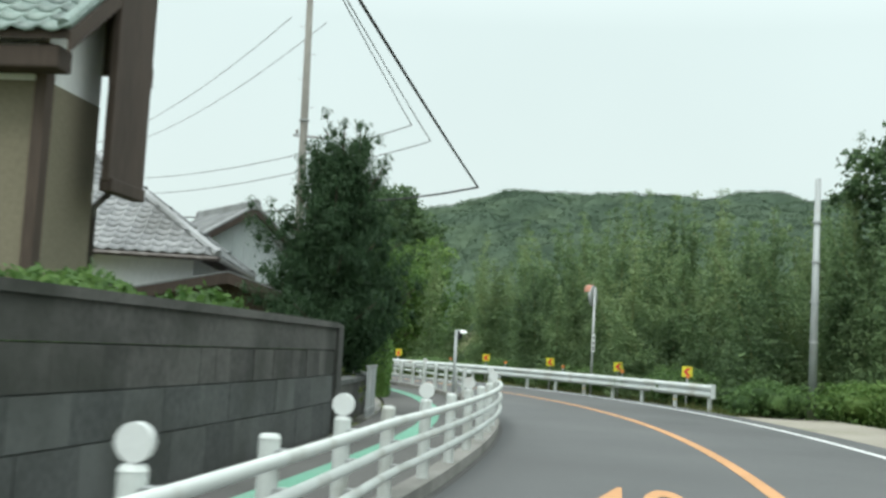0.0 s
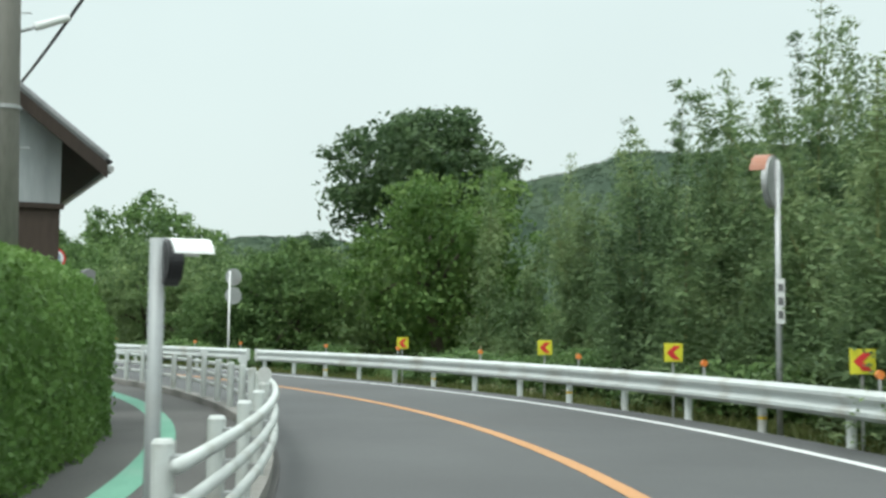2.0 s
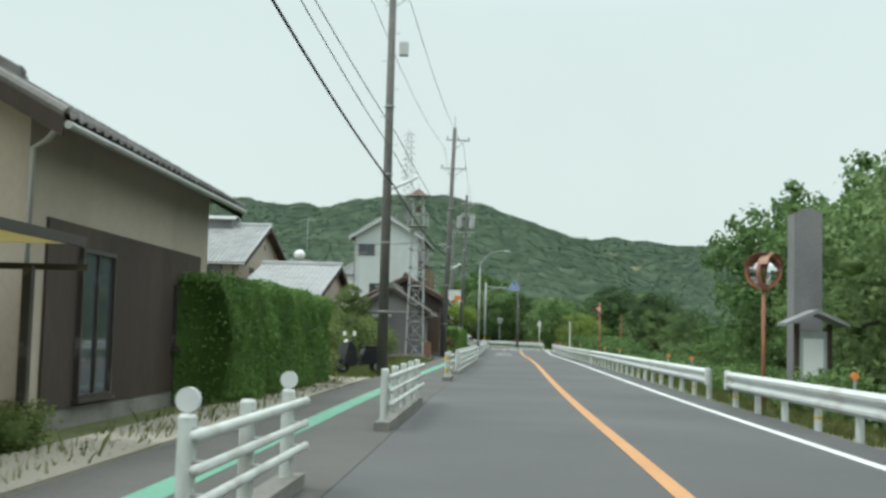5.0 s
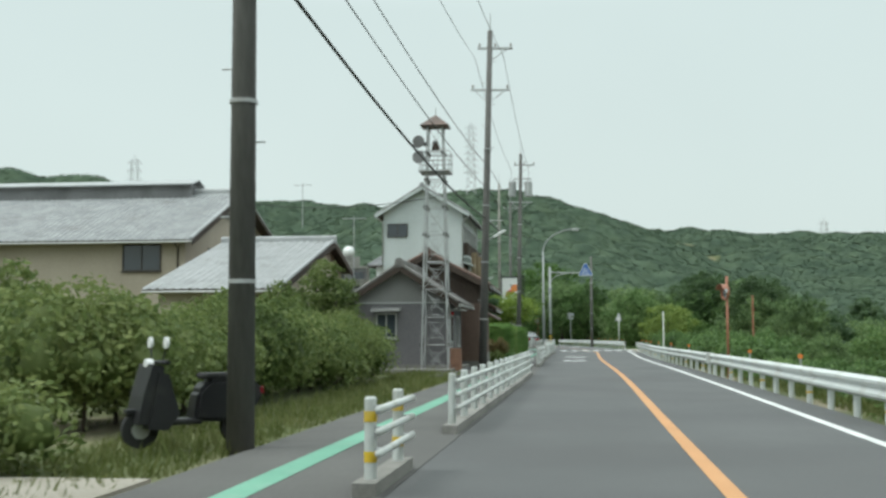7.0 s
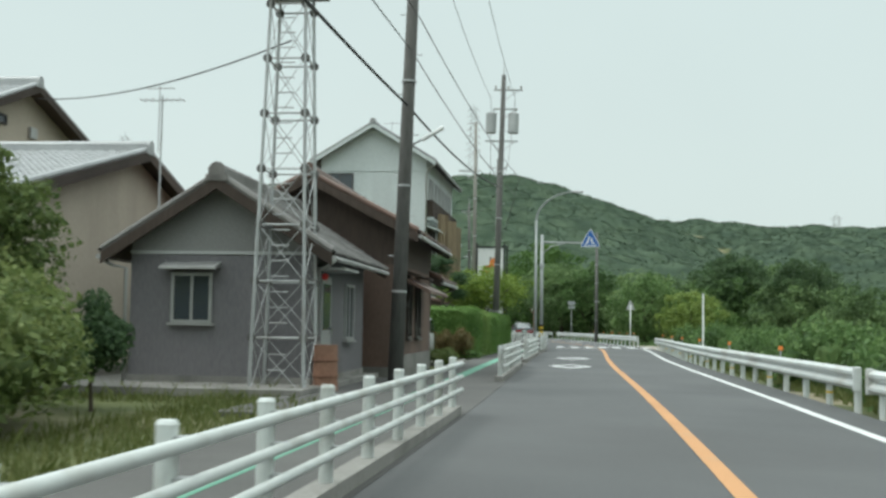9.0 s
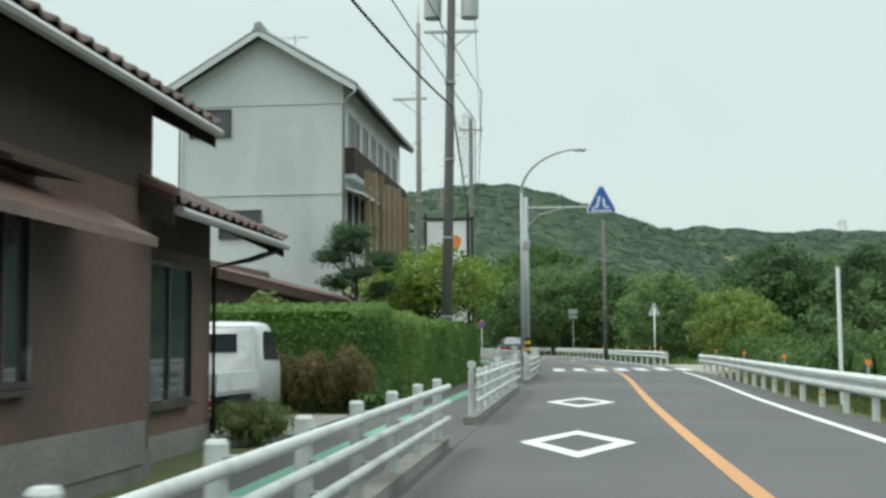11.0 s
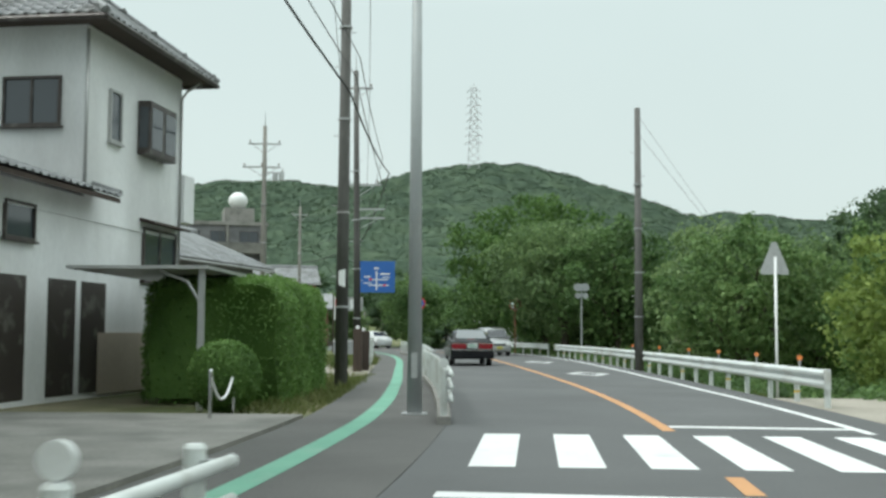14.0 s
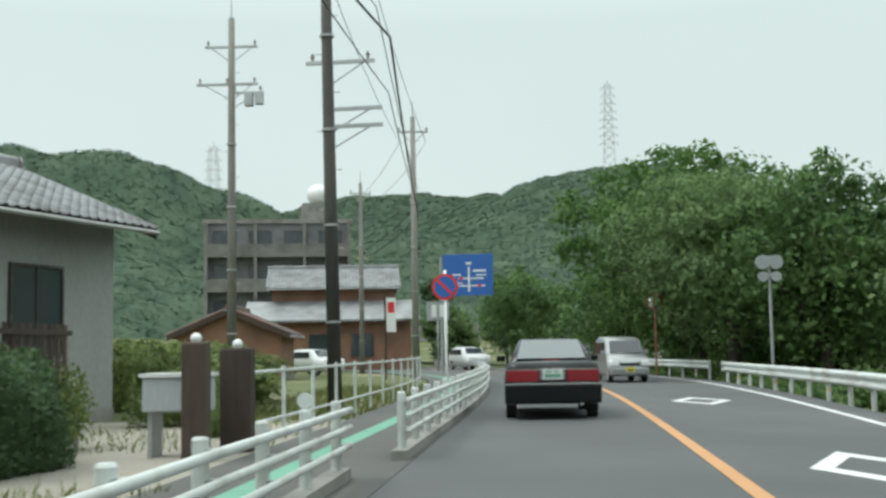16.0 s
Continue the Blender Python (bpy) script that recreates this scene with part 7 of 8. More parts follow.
ball_bush(on_road(181.9, -7.0, 0.0), 0.6)
ball_bush(on_road(168.2, -6.6, -0.05), 0.0 + 0.4)


def hosta(m):
    rs = np.random.RandomState(95)
    root = thing("leafy_plant", m, "low plant with large drooping green leaves", "plant")
    bm = bmesh.new()
    for k in range(26):
        a = k * 2.399
        r, w = rs.uniform(0.25, 0.5), rs.uniform(0.06, 0.10)
        z = rs.uniform(0.12, 0.34)
        d, q = Vector((math.cos(a), math.sin(a), 0)), Vector((-math.sin(a), math.cos(a), 0))
        pts = [(0.05, 0.02, 0.1), (0.45, w, z), (0.8, w * 0.8, z * 0.95), (1.0, 0.005, z * 0.55)]
        rows = [[bm.verts.new(d * r * f - q * ww + Vector((0, 0, zz))), bm.verts.new(d * r * f + q * ww + Vector((0, 0, zz)))] for f, ww, zz in pts]
        for p, s in zip(rows, rows[1:]):
            bm.faces.new((p[0], p[1], s[1], s[0]))
    part("leaves", bm, M_LEAF_BRIGHT, root)


hosta(on_road(146.0, -5.15, 0.0))


def grass():
    rs = np.random.RandomState(97)
    zones = ((30, 62, 3.75, 4.9, 3400), (62, 84, 3.6, 5.6, 4200), (84, 171, 3.6, 5.4, 9000), (186, 236, 5.0, 7.0, 5000), (92, 121, -7.3, -5.3, 5200), (62, 92, -6.4, -5.35, 1500),
             (182, 199, -7.0, -5.5, 2200), (203, 232, -9.5, -5.7, 3600), (120, 124, -10, -6.2, 900), (20, 36, -6.4, -5.3, 500), (168, 187, 6.0, 12.0, 1500))
    P = []
    for s0, s1, l0, l1, n in zones:
        for s, l in zip(rs.uniform(s0, s1, n), rs.uniform(l0, l1, n)):
            P.append(road(s, l))
    P = np.array(P)
    z = ground_height(P[:, 0], P[:, 1])
    P[:, 2] = z - 0.02
    P = np.repeat(P, 3, 0) + np.c_[rs.normal(0, 0.05, (3 * len(P), 2)), np.zeros(3 * len(P))]
    n = len(P)
    a = rs.uniform(0, 6.28, n)
    h = rs.gamma(4, 0.028, n)
    w = 0.012
    q = np.stack([np.cos(a), np.sin(a), np.zeros(n)], -1)
    bend = np.stack([-np.sin(a), np.cos(a), np.zeros(n)], -1) * (h * rs.uniform(0.1, 0.7, n))[:, None]
    up = np.zeros((n, 3))
    up[:, 2] = h
    V = np.stack([P - q * w, P + q * w, P + q * w * 0.6 + up * 0.6 + bend * 0.4, P + up + bend], 1).reshape(-1, 3)
    ob = part("grass", mesh_np("grass", V, np.arange(4 * n).reshape(n, 4)), M_GRASS)
    tagged(ob, "tufts of rough grass along the verges", "grass", kind="stuff")


grass()

# ---------------------------------------------------------------- signs and road furniture
def sign_post(root, h, r=0.03, mat=None, lean=0.0):
    return part("post", rod(bmesh.new(), (0, 0, -0.3), (lean, 0, h), r, seg=12), mat or M_SIGN_WHITE, root, smooth=True)


def round_plate(root, x, z, kind, r=0.30, y=-0.05):
    p = part("sign_plate", disc(bmesh.new(), r, y - 0.008, y + 0.008, x, z, 36), M_GALV if kind == "back" else M_SIGN_RED, root, {"back": "grey back of a round sign", "limit": "round red-rimmed speed limit sign", "parking": "round blue and red no-parking sign"}[kind])
    if kind == "back":
        return p
    inner = M_SIGN_WHITE if kind == "limit" else M_SIGN_BLUE
    part("sign_face", disc(bmesh.new(), r * 0.80, y - 0.016, y - 0.009, x, z, 36), inner, p)
    if kind == "limit":
        me = lettering("40", r * 1.05, 0.003)
        part("numerals", me, M_SIGN_BLUE, p, "blue number 40", at=pose(x, y - 0.020, z, 90) @ Matrix.Diagonal((0.95, 1.12, 1, 1)))
    else:
        part("slash", boxed(-r * 0.86, r * 0.86, -0.004, 0.004, -r * 0.11, r * 0.11), M_SIGN_RED, p, at=pose(x, y - 0.021, z, 0, 45, 0))
    return p


sg = thing("speed_sign", on_road(60.4, -3.66, 0, 6), "speed limit 40 and no-parking signs on a white post", "road sign")
sign_post(sg, 3.5, 0.035, lean=0.20)
round_plate(sg, 0.16, 3.21, "limit")
round_plate(sg, 0.13, 2.57, "parking")
sb = thing("road_sign", on_road(65.0, 3.76, -0.3, -4), "backs of two round signs on a white post", "road sign")
sign_post(sb, 3.62, 0.035)
for z in (3.42, 2.78):
    round_plate(sb, 0.16, z, "back", y=0.05)
np_ = thing("road_sign", on_road(211.6, -3.96), "round no-parking sign on a white post", "road sign")
sign_post(np_, 2.95)
round_plate(np_, 0, 2.6, "parking", 0.27)


def chevron(s, l, z=0.92, turn=0.0):
    root = thing("chevron_sign", on_road(s, l, -0.3, turn), "small yellow sign with a red chevron on a thin post", "road sign", "chevron signs along the bend")
    part("post", rod(bmesh.new(), (0, 0, -0.2), (0, 0, z + 0.3), 0.02, seg=8), M_GALV, root)
    p = part("sign_plate", boxed(-0.15, 0.15, -0.04, -0.025, z + 0.15, z + 0.45, bevel=0.006), M_SIGN_YELLOW, root, "yellow plate")
    part("chevron", prism([(-0.11, z + 0.30), (0.0, z + 0.41), (0.11, z + 0.41), (0.0, z + 0.30), (0.11, z + 0.19), (0.0, z + 0.19)], -0.046, -0.041), M_SIGN_RED, p, "red arrow pointing to the bend")


for s, l in ((33.92, 4.1), (38.12, 3.89), (42.9, 3.9), (47.6, 3.97), (54.1, 3.9)):
    chevron(s, l, 1.0, -14)


def road_mirror(m, z, r, mat, post_h=None, twin=False, face=0.0, label="round convex road mirror with an orange hood on a post"):
    root = thing("road_mirror", m, label, "road mirror")
    part("post", rod(bmesh.new(), (0, 0, -0.4), (0, 0, post_h or z + r), 0.04, seg=12), mat, root, smooth=True)
    for k in range(2 if twin else 1):
        a = part("mirror_frame", disc(bmesh.new(), r, -0.10, -0.04, 0, 0, 32, r * 0.86), mat, root, at=pose(0, 0, z, 0, 0, face + 70 * k))
        bm = bmesh.new()
        bmesh.ops.create_uvsphere(bm, u_segments=32, v_segments=16, radius=1.0)
        bmesh.ops.delete(bm, geom=[v for v in bm.verts if v.co.y > -0.55], context="VERTS")
        for v in bm.verts:
            v.co = Vector((v.co.x * r * 1.06, (v.co.y + 0.55) * r * 0.5 - 0.05, v.co.z * r * 1.06))
        part("mirror", bm, M_MIRROR, a, "convex mirror face", smooth=True)
        part("back", disc(bmesh.new(), r * 0.96, -0.04, -0.02, 0, 0, 32), mat, a)
        hood = []
        for i in range(13):
            t = radians(20 + 140 * i / 12)
            hood.append((math.cos(t), math.sin(t)))
        bm = bmesh.new()
        rows = [[bm.verts.new((c * r * q, y, s * r * q)) for c, s in hood] for y, q in ((-0.05, 1.03), (-0.26, 1.06), (-0.26, 1.03), (-0.05, 1.0))]
        for i in range(12):
            for j in range(4):
                bm.faces.new((rows[j][i], rows[j][i + 1], rows[(j + 1) % 4][i + 1], rows[(j + 1) % 4][i]))
        part("hood", bm, mat, a, "curved hood over the mirror")
    return root


M_ORANGE_POST = paint("faded_orange_paint", (0.36, 0.15, 0.09), 0.5)
md = road_mirror(on_road(39.8, 3.8, -0.1), 3.46, 0.36, M_GALV, 3.75, False, -137, "round road mirror with a faded orange hood on a grey post")
for c in md.children_recursive:
    if c.name.startswith("hood"):
        c.data.materials[0] = M_ORANGE_POST
part("plate", boxed(-0.06, 0.06, -0.055, -0.045, 1.55, 2.15), M_SIGN_WHITE, md, "narrow white plate")
for z in (1.62, 1.80, 1.98):
    part("mark", boxed(-0.035, 0.035, -0.062, -0.056, z, z + 0.10), M_GREY_STONE, md)
road_mirror(on_road(81.8, 3.75, -0.1), 2.81, 0.36, M_ORANGE_POST, 3.0, True, -20)
road_mirror(on_road(118.6, 3.4, -0.1), 2.78, 0.25, M_ORANGE_POST, 3.3, False, -70)
sm = road_mirror(on_road(31.2, -3.22, 0), 1.64, 0.12, M_POLE_STEEL, 1.76, False, 120, "small road mirror with a white hood on a grey post")
for c in sm.children_recursive:
    if c.name.startswith("hood"):
        c.data.materials[0] = M_SIGN_WHITE
    if c.name.startswith("back") or c.name.startswith("mirror_frame"):
        c.data.materials[0] = M_BLACK
part("kerb_block", boxed(-0.18, 0.35, -0.3, 0.3, 0, 0.17, bevel=0.03), M_CONCRETE, sm)

op = thing("marker_post", on_road(125.0, 5.2, -0.6), "thin faded orange marker post", "post")
part("post", rod(bmesh.new(), (0, 0, -0.4), (0, 0, 3.4), 0.035, seg=10), M_ORANGE_POST, op)
part("plate", boxed(-0.11, 0.11, -0.05, -0.035, 1.5, 1.75), M_SIGN_BLUE, op, "small blue plate")
wp = thing("marker_post", on_road(148.8, 3.75, -0.1), "plain white marker post behind the guard rail", "post")
part("post", rod(bmesh.new(), (0, 0, -0.4), (0, 0, 2.75), 0.04, seg=10), M_SIGN_WHITE, wp)
part("cap", rod(bmesh.new(), (0, 0, 2.75), (0, 0, 2.79), 0.048, 0.03, 10), M_GALV, wp)
tb = thing("road_sign", on_road(187.2, 3.72, -0.1, 4), "grey back of a triangular sign on a white post", "road sign")
sign_post(tb, 3.1)
part("sign_plate", prism([(-0.31, 2.72), (0.31, 2.72), (0.31, 2.80), (0.05, 3.42), (-0.05, 3.42), (-0.31, 2.80)], 0.04, 0.055), M_GALV, tb)
tw = thing("traffic_device", on_road(224.0, 5.25, -0.45), "two pairs of round grey signal hoods on a steel post", "road mirror")
part("post", rod(bmesh.new(), (0, 0, -0.4), (0, 0, 4.5), 0.05, seg=12), M_POLE_STEEL, tw)
for z, r in ((4.3, 0.22), (3.85, 0.16)):
    for x in (-0.2, 0.2):
        part("hood", disc(bmesh.new(), r, -0.1, 0.04, x, z, 24), M_POLE_STEEL, tw)

# monument and notice board
mo = thing("stone_monument", on_road(83.1, 4.9, -0.5) @ Matrix.Diagonal((0.92, 0.92, 0.935, 1)), "tall square grey granite pillar", "monument")
part("pillar", prism([(-0.33, 0.3), (0.33, 0.3), (0.31, 4.85), (0.0, 4.98), (-0.31, 4.85)], -0.31, 0.31), M_GREY_STONE, mo)
part("base", boxed(-0.6, 0.6, -0.6, 0.6, -0.3, 0.3, bevel=0.04), M_GREY_STONE, mo)
nbd = thing("notice_board", on_road(81.9, 4.75, -0.3), "small roofed notice board with a dark tiled roof", "notice board")
for x in (-0.32, 0.32):
    part("post", boxed(x - 0.05, x + 0.05, -0.05, 0.05, -0.3, 2.0), M_BROWN_BOARD, nbd)
part("panel", boxed(-0.28, 0.28, -0.03, 0.03, 0.7, 1.85), M_GREY_BOARD, nbd)
part("sheet", boxed(-0.2, 0.2, -0.042, -0.034, 0.9, 1.7), M_SIGN_WHITE, nbd)
part("roof", prism([(-0.62, 2.0), (0.0, 2.28), (0.62, 2.0), (0.62, 1.94), (0.0, 2.2), (-0.62, 1.94)], -0.4, 0.4), M_TILE_GREY, nbd)

# crossing sign on its arm, and the curved street lamp
cs = thing("crossing_sign", on_road(165.3, -3.4), "blue triangular crossing sign on a long steel arm", "road sign")
part("post", rod(bmesh.new(), (0, 0, -0.3), (0, 0, 6.35), 0.10, 0.085, 16), M_POLE_STEEL, cs, smooth=True)
for k in range(7):
    part("warning_band", rod(bmesh.new(), (0, 0, 0.58 + 0.115 * k), (0, 0, 0.695 + 0.115 * k), 0.103, seg=16), M_BAND_YELLOW if k % 2 else M_BLACK, cs)
part("arm", tube([(0, 0, 5.95), (2.25, -1.05, 5.82)], 0.04, 8), M_POLE_STEEL, cs)
part("brace", tube([(0, 0, 4.85), (0.12, -0.06, 5.35), (0.5, -0.24, 5.68), (1.3, -0.62, 5.84)], 0.032, 8), M_POLE_STEEL, cs, smooth=True)
pl = part("sign_plate", prism([(-0.47, 0.0), (0.47, 0.0), (0.50, 0.12), (0.07, 0.93), (-0.07, 0.93), (-0.50, 0.12)], -0.012, 0.012), M_SIGN_WHITE, cs, "blue triangle with white shapes", at=pose(2.63, -1.2, 5.60))
part("sign_face", prism([(-0.44, 0.03), (0.44, 0.03), (0.455, 0.12), (0.06, 0.88), (-0.06, 0.88), (-0.455, 0.12)], -0.018, -0.013), M_SIGN_BLUE, pl)
for x0, x1, z0, z1, tn in ((-0.14, -0.06, 0.22, 0.58, 12), (0.05, 0.12, 0.20, 0.50, -8), (-0.24, -0.12, 0.18, 0.24, 30), (0.14, 0.26, 0.16, 0.22, 0), (-0.34, -0.22, 0.14, 0.18, 0), (-0.34, 0.34, 0.06, 0.10, 0)):
    part("shape", boxed(-(x1 - x0) / 2, (x1 - x0) / 2, -0.023, -0.019, -(z1 - z0) / 2, (z1 - z0) / 2), M_SIGN_WHITE, pl, at=pose((x0 + x1) / 2, 0, (z0 + z1) / 2, 0, tn, 0))
part("box", boxed(-0.13, 0.13, -0.11, 0.11, 4.5, 4.78, bevel=0.02), M_POLE_STEEL, cs)

sl = thing("street_lamp", on_road(181.2, -3.71), "tall grey steel street lamp with a curved arm", "street lamp")
part("post", rod(bmesh.new(), (0, 0, -0.3), (0, 0, 8.6), 0.125, 0.07, 18), M_POLE_STEEL, sl, smooth=True)
pts = [Vector((0, 0, 8.5))] + [Vector((2.55 * (1 - math.cos(radians(a))), -1.2 * (1 - math.cos(radians(a))), 8.6 + 1.9 * math.sin(radians(a)))) for a in range(0, 91, 10)]
part("arm", tube(pts, [0.07 - 0.003 * i for i in range(len(pts))], 10), M_POLE_STEEL, sl, smooth=True)
bm = bmesh.new()
box(bm, -0.32, 0.34, -0.13, 0.13, -0.07, 0.06, bevel=0.05)
hd = part("lamp_head", bm, M_GALV, sl, "flat grey lamp head", at=pose(2.75, -1.3, 10.48, 0, 4, -25))
part("lens", boxed(-0.24, 0.24, -0.1, 0.1, -0.10, -0.065, bevel=0.015), M_SIGN_WHITE, hd)
part("base_plate", boxed(-0.2, 0.2, -0.2, 0.2, 0.0, 0.03), M_GALV, sl)
part("hatch", boxed(-0.05, 0.05, -0.135, -0.1, 0.6, 1.0), M_GALV, sl)

# white shop board between dark posts
bd = thing("shop_board", on_road(165.85, -6.3, 0, 0), "tall white shop board with an orange splash between dark posts", "signboard")
for x in (-0.80, 0.74):
    part("post", boxed(x, x + 0.09, -0.06, 0.06, -0.1, 5.9), M_BLACK, bd)
part("post", boxed(0.90, 0.98, -0.05, 0.05, -0.1, 5.75), M_BLACK, bd)
part("top_beam", boxed(-0.95, 1.02, -0.07, 0.07, 5.62, 5.72), M_BLACK, bd)
part("bottom_beam", boxed(-0.85, 0.95, -0.06, 0.06, 1.75, 1.83), M_BLACK, bd)
pn = part("panel", boxed(-0.70, 0.73, -0.03, 0.03, 1.85, 5.6), M_SIGN_WHITE, bd, "plain white board")
for cx, cz, rx, rz, tn, mt, dp, lb in ((0.25, 4.82, 0.31, 0.26, 35, M_ORANGE, -0.036, "orange lobe"), (0.04, 4.62, 0.17, 0.13, 45, M_ORANGE, -0.038, "orange neck"), (-0.15, 4.44, 0.28, 0.20, 35, M_SIGN_RED, -0.040, "red lobe")):
    bm = bmesh.new()
    bm.faces.new([bm.verts.new(Matrix.Translation((cx, dp, cz)) @ pose(0, 0, 0, 0, -tn, 0) @ Vector((rx * math.cos(a * math.pi / 12), 0, rz * math.sin(a * math.pi / 12)))) for a in range(24)])
    part("splash", bm, mt, pn, lb)
for x, z, w, h, tn in ((0.02, 5.1, 0.18, 0.03, 0), (0.02, 5.02, 0.14, 0.03, 10), (0.0, 4.93, 0.16, 0.03, -8), (0.0, 3.75, 0.34, 0.05, -35), (0.12, 3.58, 0.30, 0.05, 25), (-0.1, 3.2, 0.40, 0.06, 30), (0.02, 2.95, 0.34, 0.06, -40), (0.05, 2.64, 0.58, 0.06, -24), (0.02, 2.40, 0.50, 0.06, 30)):
    part("brush_stroke", boxed(-w / 2, w / 2, -0.004, 0.004, -h / 2, h / 2), M_BLACK, pn, at=pose(x, -0.040, z, 0, tn, 0))

# blue direction sign and the small signs at the junction
gs = thing("guide_sign", pose(-167.0, 185.4, 0, 0, 0, 52), "large blue direction sign on a steel arm", "road sign")
part("post", rod(bmesh.new(), (0, 0, -0.3), (0, 0, 7.6), 0.11, 0.09, 14), M_POLE_STEEL, gs)
for z in (5.6, 7.0):
    part("arm", tube([(0, 0, z), (1.4, 0, z)], 0.05, 8), M_POLE_STEEL, gs)
pl = part("sign_plate", boxed(0.15, 3.55, -0.09, -0.05, 4.95, 7.75, bevel=0.01), M_SIGN_BLUE, gs, "blue plate with white route lines")
for x0, x1, z0, z1 in ((1.85, 1.97, 5.2, 6.9), (1.2, 2.9, 6.05, 6.15), (1.2, 3.0, 5.55, 5.65), (2.2, 3.1, 6.55, 6.68), (0.8, 1.4, 6.3, 6.4), (0.75, 1.5, 5.75, 5.83), (1.7, 2.1, 7.05, 7.2), (2.4, 3.1, 6.28, 6.36)):
    part("bar", boxed(x0, x1, -0.098, -0.092, z0, z1), M_SIGN_WHITE, pl)
for x0, x1, z0 in ((1.25, 1.5, 6.03), (2.5, 2.75, 5.53)):
    part("badge", boxed(x0, x1, -0.106, -0.099, z0, z0 + 0.16), M_SIGN_RED, pl)
bs = thing("road_sign", on_road(262, -1.2, 0), "small grey-backed sign board over the junction", "road sign")
sign_post(bs, 4.4, 0.06, M_POLE_STEEL)
part("sign_plate", boxed(-0.75, 0.75, -0.09, -0.05, 3.2, 4.4), M_GALV, bs)
for x in (-0.45, 0.1):
    part("bar", boxed(x, x + 0.35, -0.1, -0.092, 3.4, 4.2), M_SIGN_WHITE, bs)
vb = thing("shop_board", on_road(242.6, -7.5), "narrow upright white shop sign", "signboard")
part("post", rod(bmesh.new(), (0, 0, -0.1), (0, 0, 3.9), 0.05, seg=10), M_BROWN_BOARD, vb)
part("panel", boxed(0.06, 0.5, -0.05, 0.05, 2.2, 3.8), M_SIGN_WHITE, vb)
part("mark", boxed(0.12, 0.44, -0.058, -0.052, 3.1, 3.6), M_SIGN_RED, vb)
om = road_mirror(on_road(237.9, 4.2, 0), 3.25, 0.4, M_ORANGE_POST, 3.5, True, -10)


# ---------------------------------------------------------------- gates, small fences, loose things
def tube_gate(s0, s1, l, h=1.02, rails=3, posts=2, label="white tubular gate fence beside the footway", name="gate_fence"):
    root = thing(name, on_road(s0, l), label, "fence", "small white fences")
    inv = root.matrix_world.inverted()
    for s in along(s0, s1, (s1 - s0) / (posts - 1)):
        part("post", rod(bmesh.new(), inv @ road(s, l, -0.1), inv @ road(s, l, h), 0.032, seg=10), M_FENCE_WHITE, root)
    for k in range(rails):
        z = h * (0.28 + 0.66 * k / max(1, rails - 1))
        part("rail", tube([inv @ road(s, l, z) for s in along(s0 - 0.15, s1 + 0.15, 1.0)], 0.026, 8), M_FENCE_WHITE, root)


tube_gate(59.9, 62.6, -5.6, 0.9, 3, 3)
tube_gate(64.35, 66.2, -5.22, 0.92, 3, 2)
tube_gate(203.8, 230.5, -6.05, 1.1, 2, 13, "white two-rail pipe fence along the grass", "pipe_fence")


def chain_posts():
    root = thing("chain_barrier", on_road(179.9, -6.75), "steel posts linked by a white chain", "barrier")
    for y in (0.0, 1.5):
        part("post", rod(bmesh.new(), (0, y, -0.05), (0, y, 0.72), 0.03, seg=10), M_CHROME, root)
        part("cap", rod(bmesh.new(), (0, y, 0.72), (0, y, 0.76), 0.038, 0.02, 10), M_CHROME, root)
    part("chain", tube([(0, 1.5 * i / 14, 0.68 - 0.42 * 4 * (i / 14) * (1 - i / 14)) for i in range(15)], 0.022, 6), M_SIGN_WHITE, root)


chain_posts()

dm = thing("rusty_drum", on_road(123.5, -5.95), "rusty red steel drum by the hut", "drum")
b = rod(bmesh.new(), (0, 0, 0), (0, 0, 0.85), 0.24, 0.22, 18)
part("body", b, M_RED_WALL, dm, smooth=False)
for z in (0.26, 0.56):
    part("hoop", rod(bmesh.new(), (0, 0, z), (0, 0, z + 0.03), 0.25, seg=18), M_RED_WALL, dm)
part("plinth_kerb", strip(121.6, 129.4, -11.0, -5.95, 0.10, 0.14), M_CONCRETE, None)
bpy.data.objects["plinth_kerb"].name = "hut_apron"
tagged(bpy.data.objects["hut_apron"], "low concrete apron round the hut", "paving", kind="structure")

st = thing("concrete_panel", on_road(29.4, -6.75, -0.05, 4), "upright grey concrete panel wall beside the gate", "wall")
part("panel", boxed(-1.5, 0.95, -0.08, 0.08, 0, 1.72, bevel=0.015), M_GREY_STONE, st)
part("coping", boxed(-1.6, 1.1, -0.16, 0.16, 1.72, 1.80, bevel=0.015), M_CONCRETE, st)
lw = thing("low_wall", on_road(17.8, -5.55), "low dark weathered retaining wall below the juniper", "wall")
for _k in range(9):
    _s0 = 17.8 + 0.92 * _k
    part("block", strip(_s0, _s0 + 0.908, -5.66, -5.44, 0.62, 0.72, 0.3), M_STONE_WALL, lw, at=lw.matrix_world.inverted())
part("coping", strip(17.75, 26.1, -5.70, -5.40, 0.70, 0.075), M_BLOCK_GREY, lw, "lighter grey coping", at=lw.matrix_world.inverted())
rg = thing("low_railing", on_road(21.2, -5.28), "low grey railing with upright bars", "railing")
for i in range(12):
    part("bar", rod(bmesh.new(), (0, 0.14 * i, 0), (0, 0.14 * i, 0.9), 0.012, seg=6), M_GALV, rg)
for z in (0.12, 0.86):
    part("rail", boxed(-0.02, 0.02, -0.05, 1.6, z, z + 0.04), M_GALV, rg)

